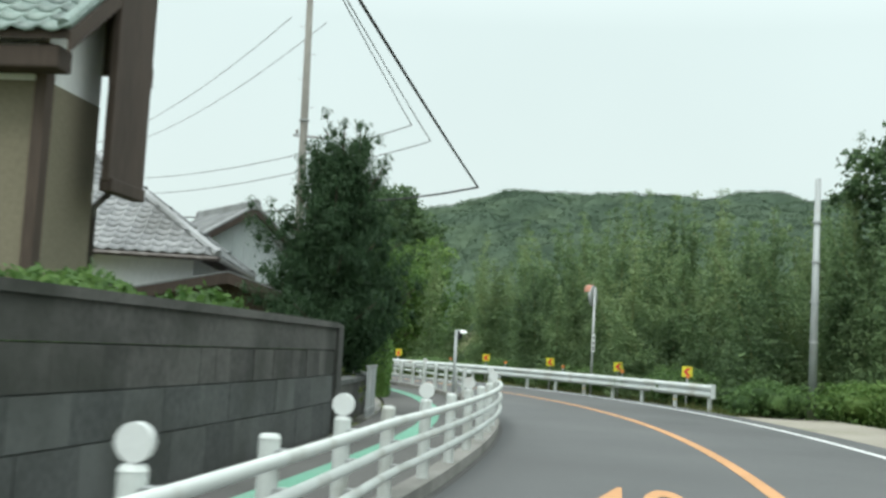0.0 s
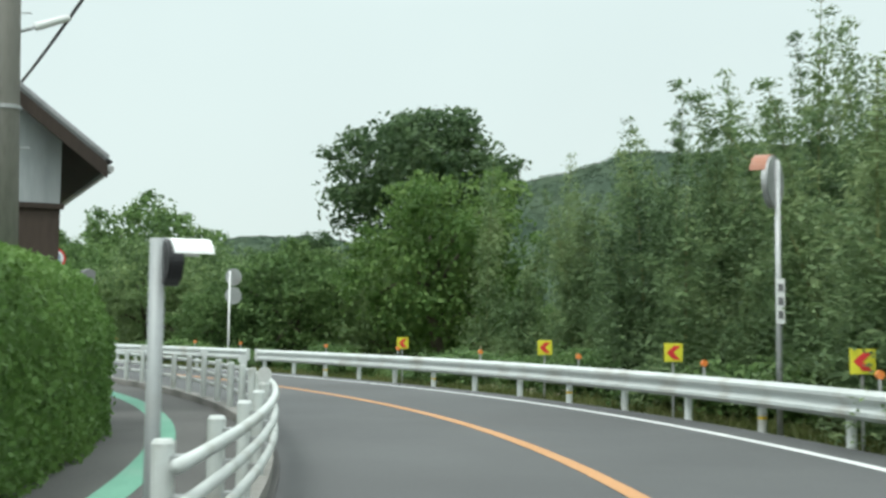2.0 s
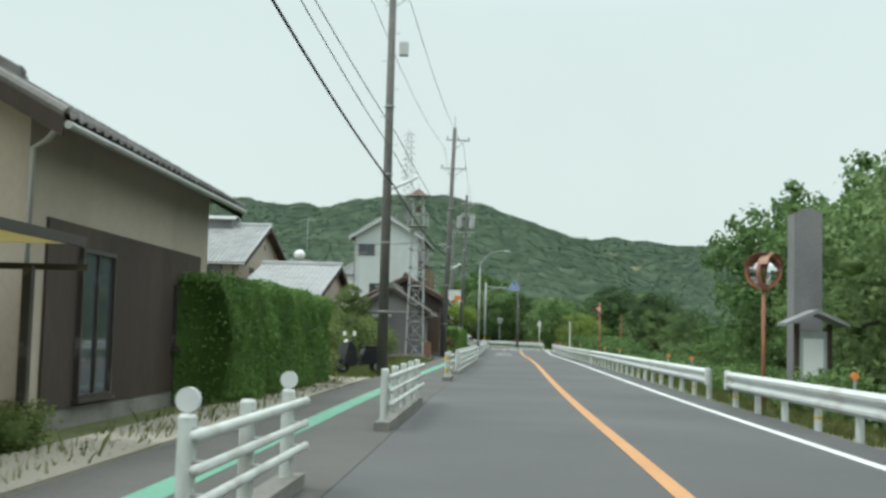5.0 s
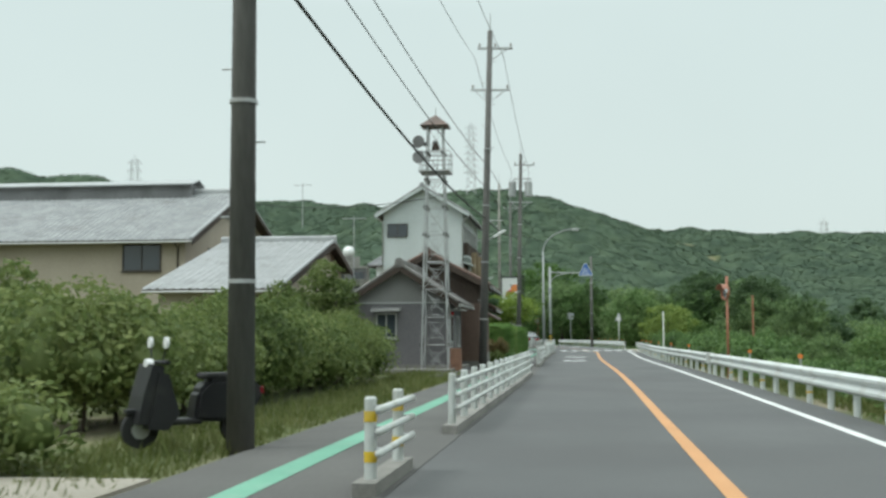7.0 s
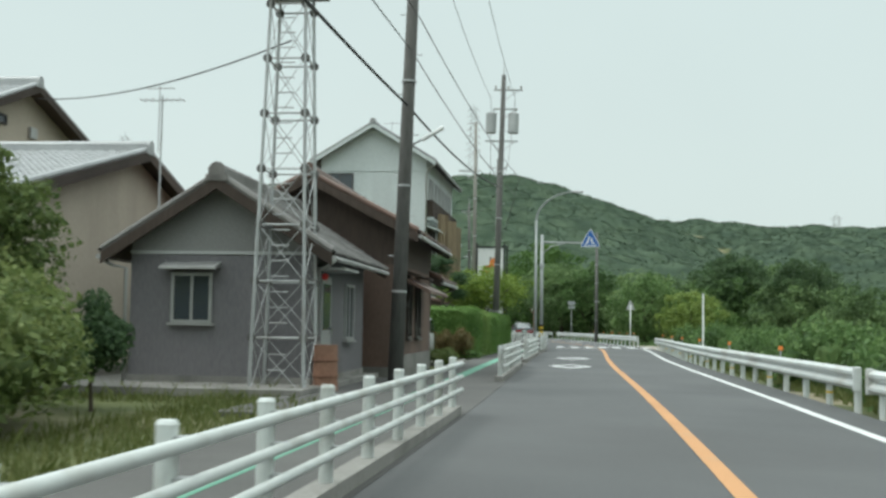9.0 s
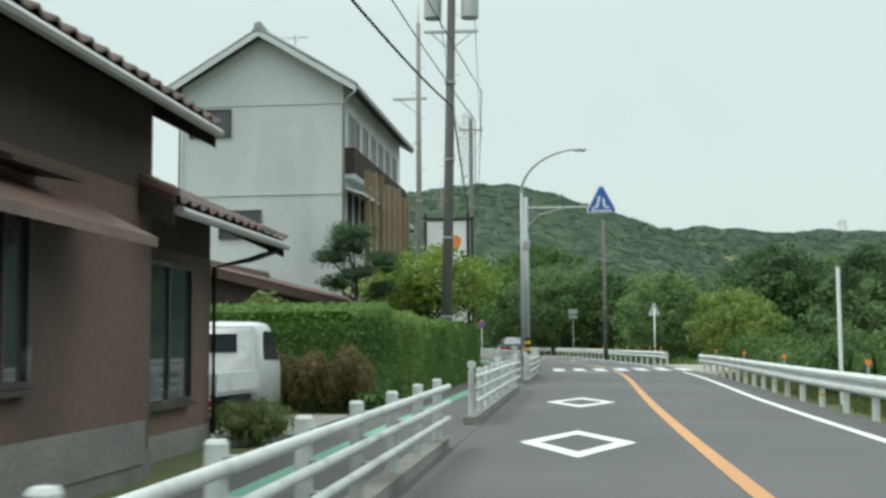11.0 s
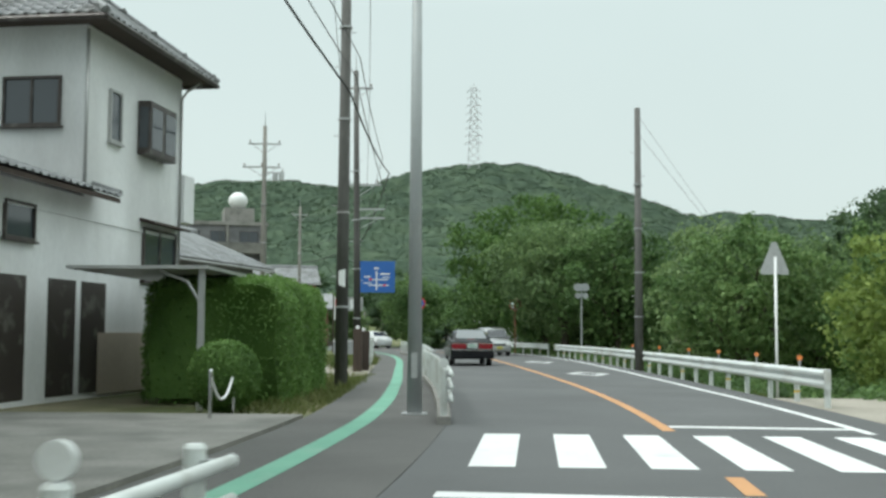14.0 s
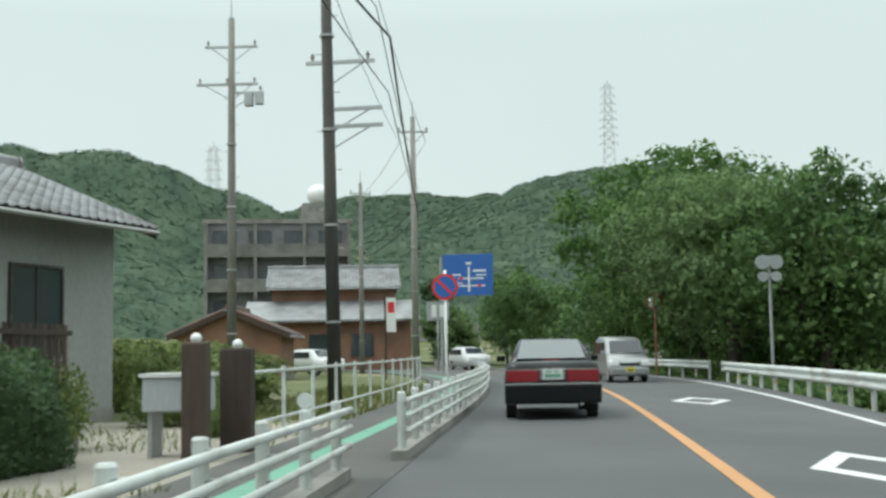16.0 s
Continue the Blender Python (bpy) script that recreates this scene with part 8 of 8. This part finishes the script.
for s, l, h, w in ((201.9, -6.15, 1.45, 0.30), (203.2, -6.0, 1.38, 0.42)):
    gp = thing("gate_post", on_road(s, l), "dark weathered timber gate post", "gate post", "timber gate posts")
    part("shaft", boxed(-w / 2, w / 2, -0.14, 0.14, -0.1, h, bevel=0.03), M_BROWN_BOARD, gp)
    bm = bmesh.new()
    bmesh.ops.create_uvsphere(bm, u_segments=10, v_segments=8, radius=0.07, matrix=Matrix.Translation((0, 0, h + 0.05)))
    part("cap_lamp", bm, M_SIGN_WHITE, gp, "round white lamp")
mb = thing("metal_cabinet", on_road(202.6, -6.6, 0, 0), "pale grey metal cabinet on a stand", "cabinet")
part("body", boxed(-0.40, 0.40, -0.28, 0.28, 0.58, 1.02, bevel=0.03), M_GREY_BOARD, mb)
part("lid", boxed(-0.43, 0.43, -0.31, 0.31, 1.02, 1.07), M_SIGN_WHITE, mb)
for x in (-0.32, 0.32):
    part("leg", boxed(x - 0.03, x + 0.03, -0.2, 0.2, -0.05, 0.58), M_GALV, mb)
fnb = thing("board_fence", on_road(194.5, -8.2, 0, 3), "dark timber and metal slat garden fence", "fence")
for i in range(22):
    part("slat", boxed(-0.02, 0.02, 0.24 * i + 4.0, 0.24 * i + 4.08, 0.5, 1.75), M_BROWN_BOARD, fnb)
for z in (0.6, 1.6):
    part("rail", boxed(0.02, 0.06, 4.0, 9.2, z, z + 0.07), M_BROWN_BOARD, fnb)
part("foundation", boxed(-0.1, 0.12, 3.9, 9.3, -0.05, 0.5), M_CONCRETE, fnb)


def antenna(m, h=2.2):
    root = thing("tv_antenna", m, "thin television aerial on a mast", "antenna", "roof aerials")
    part("mast", rod(bmesh.new(), (0, 0, 0), (0, 0, h), 0.02, seg=6), M_GALV, root)
    part("boom", rod(bmesh.new(), (-0.5, 0, h - 0.1), (0.5, 0, h - 0.1), 0.012, seg=6), M_GALV, root)
    for i in range(7):
        x = -0.45 + 0.15 * i
        part("element", rod(bmesh.new(), (x, -0.22, h - 0.1), (x, 0.22, h - 0.1), 0.008, seg=5), M_GALV, root)


antenna(on_road(74.5, -10.9, 5.4), 2.0)
antenna(on_road(141, -16.0, 7.2), 2.4)
antenna(on_road(126.5, -10.4, 0.0), 6.2)
antenna(on_road(167, -12.2, 11.2), 1.8)


# ---------------------------------------------------------------- vehicles
def wheel(parent, x, y, r=0.31, w=0.19, rim=None):
    t = part("wheel", rod(bmesh.new(), (x - w / 2, y, r), (x + w / 2, y, r), r, seg=24), M_TYRE, parent)
    sd = 1 if x > 0 else -1
    b = rod(bmesh.new(), (x + sd * w / 2, y, r), (x + sd * (w / 2 + 0.012), y, r), r * 0.62, r * 0.5, 18)
    part("rim", b, rim or M_GALV, t)


def loft(sections, close=True):
    """A body from cross sections along y: each a list of x, z for the right half, mirrored."""
    bm = bmesh.new()
    rows = []
    for y, half in sections:
        ring = [(x, z) for x, z in half] + [(-x, z) for x, z in half[::-1]]
        rows.append([bm.verts.new((x, y, z)) for x, z in ring])
    n = len(rows[0])
    for p, q in zip(rows, rows[1:]):
        for k in range(n):
            bm.faces.new((p[k], p[(k + 1) % n], q[(k + 1) % n], q[k]))
    bm.faces.new(rows[0])
    bm.faces.new(rows[-1][::-1])
    bmesh.ops.recalc_face_normals(bm, faces=bm.faces)
    return bm


def sedan(m):
    root = thing("car", m, "black four-door saloon car seen from behind", "car")
    W = 0.855
    body = [(0.0, 0.60, 0.34, 0.90), (0.05, 0.81, 0.30, 0.97), (0.25, W, 0.26, 1.0), (1.0, W, 0.24, 0.99), (2.4, W, 0.24, 0.95), (3.4, W, 0.24, 0.93), (4.3, 0.84, 0.26, 0.84), (4.62, 0.76, 0.32, 0.74), (4.68, 0.6, 0.4, 0.66)]
    secs = [(y, [(0.0, z0), (w * 0.94, z0), (w, z0 + 0.14), (w, (z0 + z1) / 2 + 0.1), (w * 0.955, z1 - 0.06), (w * 0.86, z1), (0.0, z1 + 0.015)]) for y, w, z0, z1 in body]
    part("body", loft(secs), M_CAR_BLACK, root, smooth=True)
    cab = [(0.62, 0.70, 0.98, 1.0), (0.95, 0.66, 0.98, 1.22), (1.28, 0.60, 0.98, 1.37), (1.9, 0.585, 0.97, 1.40), (2.5, 0.58, 0.96, 1.385), (3.05, 0.64, 0.95, 1.15), (3.4, 0.70, 0.94, 0.96)]
    secs = [(y, [(0.0, z0 - 0.03), (0.76, z0 - 0.03), (w + (0.76 - w) * 0.35, z0 + (z1 - z0) * 0.62), (w, z1 - 0.04), (w * 0.9, z1), (0.0, z1 + 0.012)]) for y, w, z0, z1 in cab]
    part("cabin", loft(secs), M_CAR_BLACK, root, smooth=True)
    part("rear_window", prism([(-0.62, 0.0), (0.62, 0.0), (0.52, 0.68), (-0.52, 0.68)], -0.012, 0.0), M_GLASS_REAR, root, "rear window with reflected sky put into its grey", at=pose(0, 0.615, 1.045, -61))
    for sd in (-1, 1):
        for a, b2 in ((1.15, 2.0), (2.06, 2.85)):
            o = [(a, 1.02), (b2 + (0.2 if b2 > 2.5 else 0), 1.02), (b2 - 0.06, 1.30), (a + 0.26 if a < 2 else a, 1.30)]
            part("side_window", prism(o, 0, 0.012, "x"), M_GLASS_CAR, root, at=pose(sd * 0.745 - (0.012 if sd < 0 else 0), 0, 0))
        part("tail_lamp", boxed(*sorted((sd * 0.245, sd * 0.815)), -0.025, 0.06, 0.655, 0.86, bevel=0.02), M_TAIL_RED, root, "wide red tail lamp")
        part("door_mirror", boxed(*sorted((sd * 0.84, sd * 1.02)), 2.85, 2.95, 0.98, 1.10, bevel=0.03), M_CAR_BLACK, root)
        for y in (0.95, 3.65):
            wheel(root, sd * 0.74, y)
    part("garnish", boxed(-0.80, 0.80, -0.018, 0.02, 0.86, 0.885), M_CHROME, root)
    part("plate_frame", boxed(-0.22, 0.22, -0.035, -0.005, 0.68, 0.88, bevel=0.01), M_CHROME, root)
    pp = part("number_plate", boxed(-0.17, 0.17, -0.045, -0.036, 0.70, 0.86), M_PLATE, root, "pale plate with green bars")
    for x0, x1, z0, z1 in ((-0.12, -0.02, 0.815, 0.84), (0.02, 0.10, 0.815, 0.84), (-0.14, 0.14, 0.73, 0.785)):
        part("bar", boxed(x0, x1, -0.050, -0.046, z0, z1), M_GREEN_LINE, pp)
    part("bumper", boxed(-0.855, 0.855, -0.06, 0.16, 0.28, 0.63, bevel=0.05), M_CAR_BLACK, root)
    part("bumper_trim", boxed(-0.84, 0.84, -0.072, -0.056, 0.60, 0.635, bevel=0.004), M_CHROME, root)
    part("exhaust", rod(bmesh.new(), (0.5, -0.06, 0.27), (0.5, 0.2, 0.27), 0.03, seg=10), M_CHROME, root)
    part("brake_lamp", boxed(-0.14, 0.14, 0.60, 0.66, 1.0, 1.04), M_TAIL_RED, root)


sedan(on_road(209.2, -1.80, 0, 2) @ Matrix.Diagonal((1.035, 1.0, 1.06, 1)))


def kei_van(m):
    root = thing("minivan", m, "small silver minivan seen from the front", "van")
    secs = [(0.0, 0.66, 0.36, 0.78), (0.06, 0.72, 0.28, 0.92), (0.5, 0.735, 0.22, 1.02), (0.62, 0.735, 0.22, 1.06), (1.15, 0.72, 0.22, 1.58), (1.6, 0.70, 0.22, 1.68), (2.8, 0.70, 0.22, 1.70), (3.3, 0.69, 0.24, 1.62), (3.38, 0.66, 0.35, 1.2)]
    part("body", loft([(y, [(0, z0), (w * 0.95, z0), (w, z0 + 0.15), (w, min(z1 - 0.05, 0.98)), (w * 0.93, z1 - 0.08), (w * 0.82, z1), (0, z1 + 0.01)]) for y, w, z0, z1 in secs]), M_CAR_SILVER, root, smooth=True)
    part("windscreen", prism([(-0.62, 0.0), (0.62, 0.0), (0.54, 0.62), (-0.54, 0.62)], -0.015, 0.0), M_GLASS_CAR, root, "dark windscreen", at=pose(0, 0.60, 1.085, -44.5))
    for sd in (-1, 1):
        part("headlamp", boxed(*sorted((sd * 0.42, sd * 0.70)), -0.01, 0.12, 0.62, 0.80, bevel=0.03), M_SIGN_WHITE, root, "clear headlamp")
        part("fog_lamp", boxed(*sorted((sd * 0.45, sd * 0.60)), -0.02, 0.02, 0.36, 0.46, bevel=0.02), M_SIGN_WHITE, root)
        part("side_window", boxed(*sorted((sd * 0.70, sd * 0.722)), 1.2, 3.1, 1.05, 1.48), M_GLASS_CAR, root)
        part("door_mirror", boxed(*sorted((sd * 0.73, sd * 0.9)), 0.85, 0.95, 1.02, 1.18, bevel=0.03), M_CAR_SILVER, root)
        for y in (0.6, 2.8):
            wheel(root, sd * 0.64, y, 0.27, 0.16)
    part("grille", boxed(-0.36, 0.36, -0.015, 0.02, 0.62, 0.72), M_BLACK, root)
    part("bumper", boxed(-0.71, 0.71, -0.05, 0.2, 0.28, 0.54, bevel=0.05), M_CAR_SILVER, root)
    pl = part("number_plate", boxed(-0.16, 0.16, -0.065, -0.052, 0.40, 0.55), M_YELLOW_PLATE, root, "yellow plate")
    part("bar", boxed(-0.12, 0.12, -0.07, -0.066, 0.43, 0.48), M_BLACK, pl)


kei_van(on_road(230.2, 1.65, 0, 4))


def kei_truck(m):
    root = thing("pickup_truck", m, "small white pickup truck parked in the yard", "truck")
    W = 0.71
    part("chassis", boxed(-0.55, 0.55, 0.1, 3.1, 0.32, 0.52), M_BLACK, root)
    part("bed_floor", boxed(-W, W, 0.0, 1.95, 0.56, 0.62), M_CAR_WHITE, root)
    for sd in (-1, 1):
        part("bed_side", boxed(*sorted((sd * (W - 0.03), sd * W)), 0.0, 1.95, 0.56, 0.92, bevel=0.01), M_CAR_WHITE, root)
        part("tail_lamp", boxed(*sorted((sd * 0.42, sd * 0.62)), -0.03, 0.02, 0.40, 0.50, bevel=0.01), M_TAIL_RED, root, "small red tail lamp")
        for y in (0.75, 2.65):
            wheel(root, sd * 0.6, y, 0.26, 0.15)
        part("mudguard", boxed(*sorted((sd * 0.5, sd * 0.68)), 0.3, 0.33, 0.18, 0.5), M_BLACK, root)
    part("tailgate", boxed(-W + 0.03, W - 0.03, -0.01, 0.025, 0.58, 0.92, bevel=0.01), M_CAR_WHITE, root)
    part("bumper", boxed(-0.6, 0.6, -0.02, 0.06, 0.36, 0.54, bevel=0.02), M_CAR_WHITE, root)
    secs = [(1.98, 0.70, 0.5, 1.62), (2.1, 0.71, 0.4, 1.74), (2.7, 0.70, 0.35, 1.72), (3.15, 0.69, 0.32, 1.30), (3.28, 0.66, 0.36, 0.95)]
    cab = part("cab", loft([(y, [(0, z0), (w, z0), (w, 1.0 if z1 > 1.05 else z1 - 0.06), (w * 0.93, z1 - 0.08), (w * 0.84, z1), (0, z1 + 0.015)]) for y, w, z0, z1 in secs]), M_CAR_WHITE, root, smooth=True)
    part("rear_window", boxed(-0.30, 0.30, 1.965, 1.985, 1.22, 1.54, bevel=0.006), M_GLASS_CAR, cab)
    for sd in (-1, 1):
        part("side_window", prism([(2.2, 1.08), (3.05, 1.08), (2.72, 1.58), (2.25, 1.58)], *sorted((sd * 0.682, sd * 0.70)), "x"), M_GLASS_CAR, cab)
        part("headboard_post", rod(bmesh.new(), (sd * 0.62, 1.93, 0.62), (sd * 0.62, 1.93, 1.66), 0.02, seg=8), M_CAR_WHITE, root)
    part("headboard_bar", rod(bmesh.new(), (-0.62, 1.93, 1.66), (0.62, 1.93, 1.66), 0.02, seg=8), M_CAR_WHITE, root)
    pl = part("number_plate", boxed(-0.16, 0.16, -0.035, -0.022, 0.40, 0.52), M_YELLOW_PLATE, root)
    part("bar", boxed(-0.12, 0.12, -0.04, -0.036, 0.43, 0.48), M_BLACK, pl)


kei_truck(on_road(141.4, -7.25, -0.06, -3) @ Matrix.Diagonal((0.94, 0.94, 0.94, 1)))


def hatchback(m, mat, label):
    root = thing("car", m, label, "car", "cars at the junction")
    secs = [(0.0, 0.7, 0.35, 0.8), (0.1, 0.8, 0.26, 0.95), (0.7, 0.82, 0.22, 1.0), (1.3, 0.76, 0.22, 1.42), (2.6, 0.76, 0.22, 1.48), (3.6, 0.78, 0.24, 1.3), (3.9, 0.74, 0.35, 0.9)]
    part("body", loft([(y, [(0, z0), (w, z0), (w, 0.9), (w * 0.9, z1 - 0.06), (w * 0.8, z1), (0, z1 + 0.01)]) for y, w, z0, z1 in secs]), mat, root, smooth=True)
    part("windscreen", prism([(-0.62, 0.0), (0.62, 0.0), (0.54, 0.6), (-0.54, 0.6)], -0.015, 0.0), M_GLASS_CAR, root, at=pose(0, 0.74, 1.06, -55))
    for sd in (-1, 1):
        part("headlamp", boxed(*sorted((sd * 0.45, sd * 0.74)), -0.01, 0.1, 0.62, 0.78, bevel=0.02), M_SIGN_WHITE, root)
        part("side_window", boxed(*sorted((sd * 0.74, sd * 0.775)), 1.4, 3.4, 0.98, 1.32), M_GLASS_CAR, root)
        for y in (0.75, 3.1):
            wheel(root, sd * 0.70, y, 0.29, 0.17)


hatchback(on_road(66.9, -8.8, 0, 8), M_CAR_SILVER, "silver hatchback parked under the carport")
hatchback(on_road(262, 1.6, 0, 2), M_CAR_WHITE, "white hatchback on the far road")
hatchback(on_road(256, -9.0, 0, 30), M_CAR_WHITE, "white car parked by the junction")
hatchback(on_road(275, -6.0, 0, 60), M_CAR_SILVER, "silver car at the junction")


def scooter(m):
    root = thing("motor_scooter", m, "dark motor scooter with two round mirrors on the grass", "scooter")
    for y in (-0.62, 0.62):
        w = part("wheel", rod(bmesh.new(), (-0.05, y, 0.22), (0.05, y, 0.22), 0.22, seg=20), M_TYRE, root)
        part("rim", rod(bmesh.new(), (-0.055, y, 0.22), (0.055, y, 0.22), 0.11, seg=14), M_GALV, w)
    part("front_shield", prism([(-0.72, 0.30), (-0.52, 0.28), (-0.38, 0.62), (-0.42, 0.98), (-0.55, 1.0), (-0.66, 0.62)], -0.25, 0.25, "x"), M_BLACK, root)
    part("leg_guard", prism([(-0.60, 0.24), (-0.36, 0.22), (-0.22, 0.40), (-0.36, 0.88), (-0.48, 0.90)], -0.28, 0.28, "x"), M_BLACK, root)
    part("floor", boxed(-0.14, 0.14, -0.42, 0.12, 0.26, 0.34, bevel=0.03), M_BLACK, root)
    bm = prism([(0.0, 0.30), (0.05, 0.66), (0.2, 0.80), (0.75, 0.82), (0.92, 0.66), (0.8, 0.42), (0.4, 0.28)], -0.17, 0.17, "x")
    bmesh.ops.bevel(bm, geom=list(bm.edges), offset=0.05, segments=2, affect="EDGES")
    part("rear_body", bm, M_BLACK, root)
    part("seat", boxed(-0.14, 0.14, 0.12, 0.75, 0.80, 0.88, bevel=0.04), M_TYRE, root)
    bm = rod(bmesh.new(), (-0.33, -0.42, 1.02), (0.33, -0.42, 1.02), 0.02, seg=8)
    part("handlebar", bm, M_BLACK, root)
    part("headlamp", disc(bmesh.new(), 0.08, -0.56, -0.48, 0, 0.98, 16), M_SIGN_WHITE, root)
    for sd in (-1, 1):
        part("grip", rod(bmesh.new(), (sd * 0.24, -0.42, 1.02), (sd * 0.36, -0.40, 1.02), 0.025, seg=8), M_TYRE, root)
        st2 = part("mirror_stem", rod(bmesh.new(), (sd * 0.2, -0.42, 1.03), (sd * 0.28, -0.40, 1.20), 0.009, seg=6), M_BLACK, root)
        part("mirror", disc(bmesh.new(), 0.07, -0.42, -0.39, sd * 0.29, 1.25, 16), M_SIGN_WHITE, st2)
    part("tail_lamp", boxed(-0.08, 0.08, 0.88, 0.94, 0.60, 0.70, bevel=0.01), M_TAIL_RED, root)
    part("mudguard", boxed(-0.07, 0.07, -0.80, -0.46, 0.40, 0.47, bevel=0.02), M_BLACK, root)


scooter(on_road(94.55, -6.0, 0, -50))

# ---------------------------------------------------------------- far off
def pylon(x, y, top, h, turn):
    """A slim lattice mast with many short arms."""
    root = thing("power_pylon", pose(x, y, top - h, 0, 0, turn), "slim steel lattice power pylon on the ridge", "pylon", "power pylons")
    a, t = h * 0.062, h * 0.026
    bm = bmesh.new()
    cs_ = ((-1, -1), (1, -1), (1, 1), (-1, 1))
    n = 12
    for i, (p, q) in enumerate(cs_):
        rod(bm, (p * a, q * a, 0), (p * t, q * t, h * 0.96), 0.12, seg=4)
    for k in range(n):
        f0, f1 = 0.96 * k / n, 0.96 * (k + 1) / n
        w0, w1 = a + (t - a) * k / n, a + (t - a) * (k + 1) / n
        for i in range(4):
            p, q = cs_[i], cs_[(i + 1) % 4]
            rod(bm, (p[0] * w0, p[1] * w0, h * f0), (q[0] * w1, q[1] * w1, h * f1), 0.07, seg=4)
            rod(bm, (q[0] * w0, q[1] * w0, h * f0), (p[0] * w1, p[1] * w1, h * f1), 0.07, seg=4)
    rod(bm, (0, 0, h * 0.95), (0, 0, h), 0.12, seg=4)
    part("lattice", bm, M_GALV, root)
    for k in range(8):
        z, w = 0.40 + 0.075 * k, h * (0.082 - 0.003 * k)
        b = bmesh.new()
        for q in (-1, 1):
            rod(b, (0, 0, h * z), (q * w, 0, h * z), 0.10, seg=4)
            rod(b, (q * w, 0, h * z), (0, 0, h * (z + 0.035)), 0.07, seg=4)
            rod(b, (q * w, 0, h * z), (q * w, 0, h * z - 0.9), 0.14, seg=5)
        part("arm", b, M_GALV, root)


for x, y, top in ((-440, 424, 105), (-482, 792, 85), (-584, 315, 96.5)):
    h = top - gz((x, y)) + 0.5
    pylon(x, y, top, h, 50)


br = thing("road_bridge", on_road(300, 52, -3, -78), "grey concrete road bridge beyond the trees", "bridge")
part("deck", boxed(-60, 60, -4, 4, 5.6, 6.9), M_CONCRETE, br)
part("parapet", boxed(-60, 60, -4.1, -3.9, 6.9, 7.8), M_CONCRETE, br)
for x in (-45, -15, 15, 45):
    part("pier", boxed(x - 0.8, x + 0.8, -3, 3, -2, 5.6), M_CONCRETE, br)
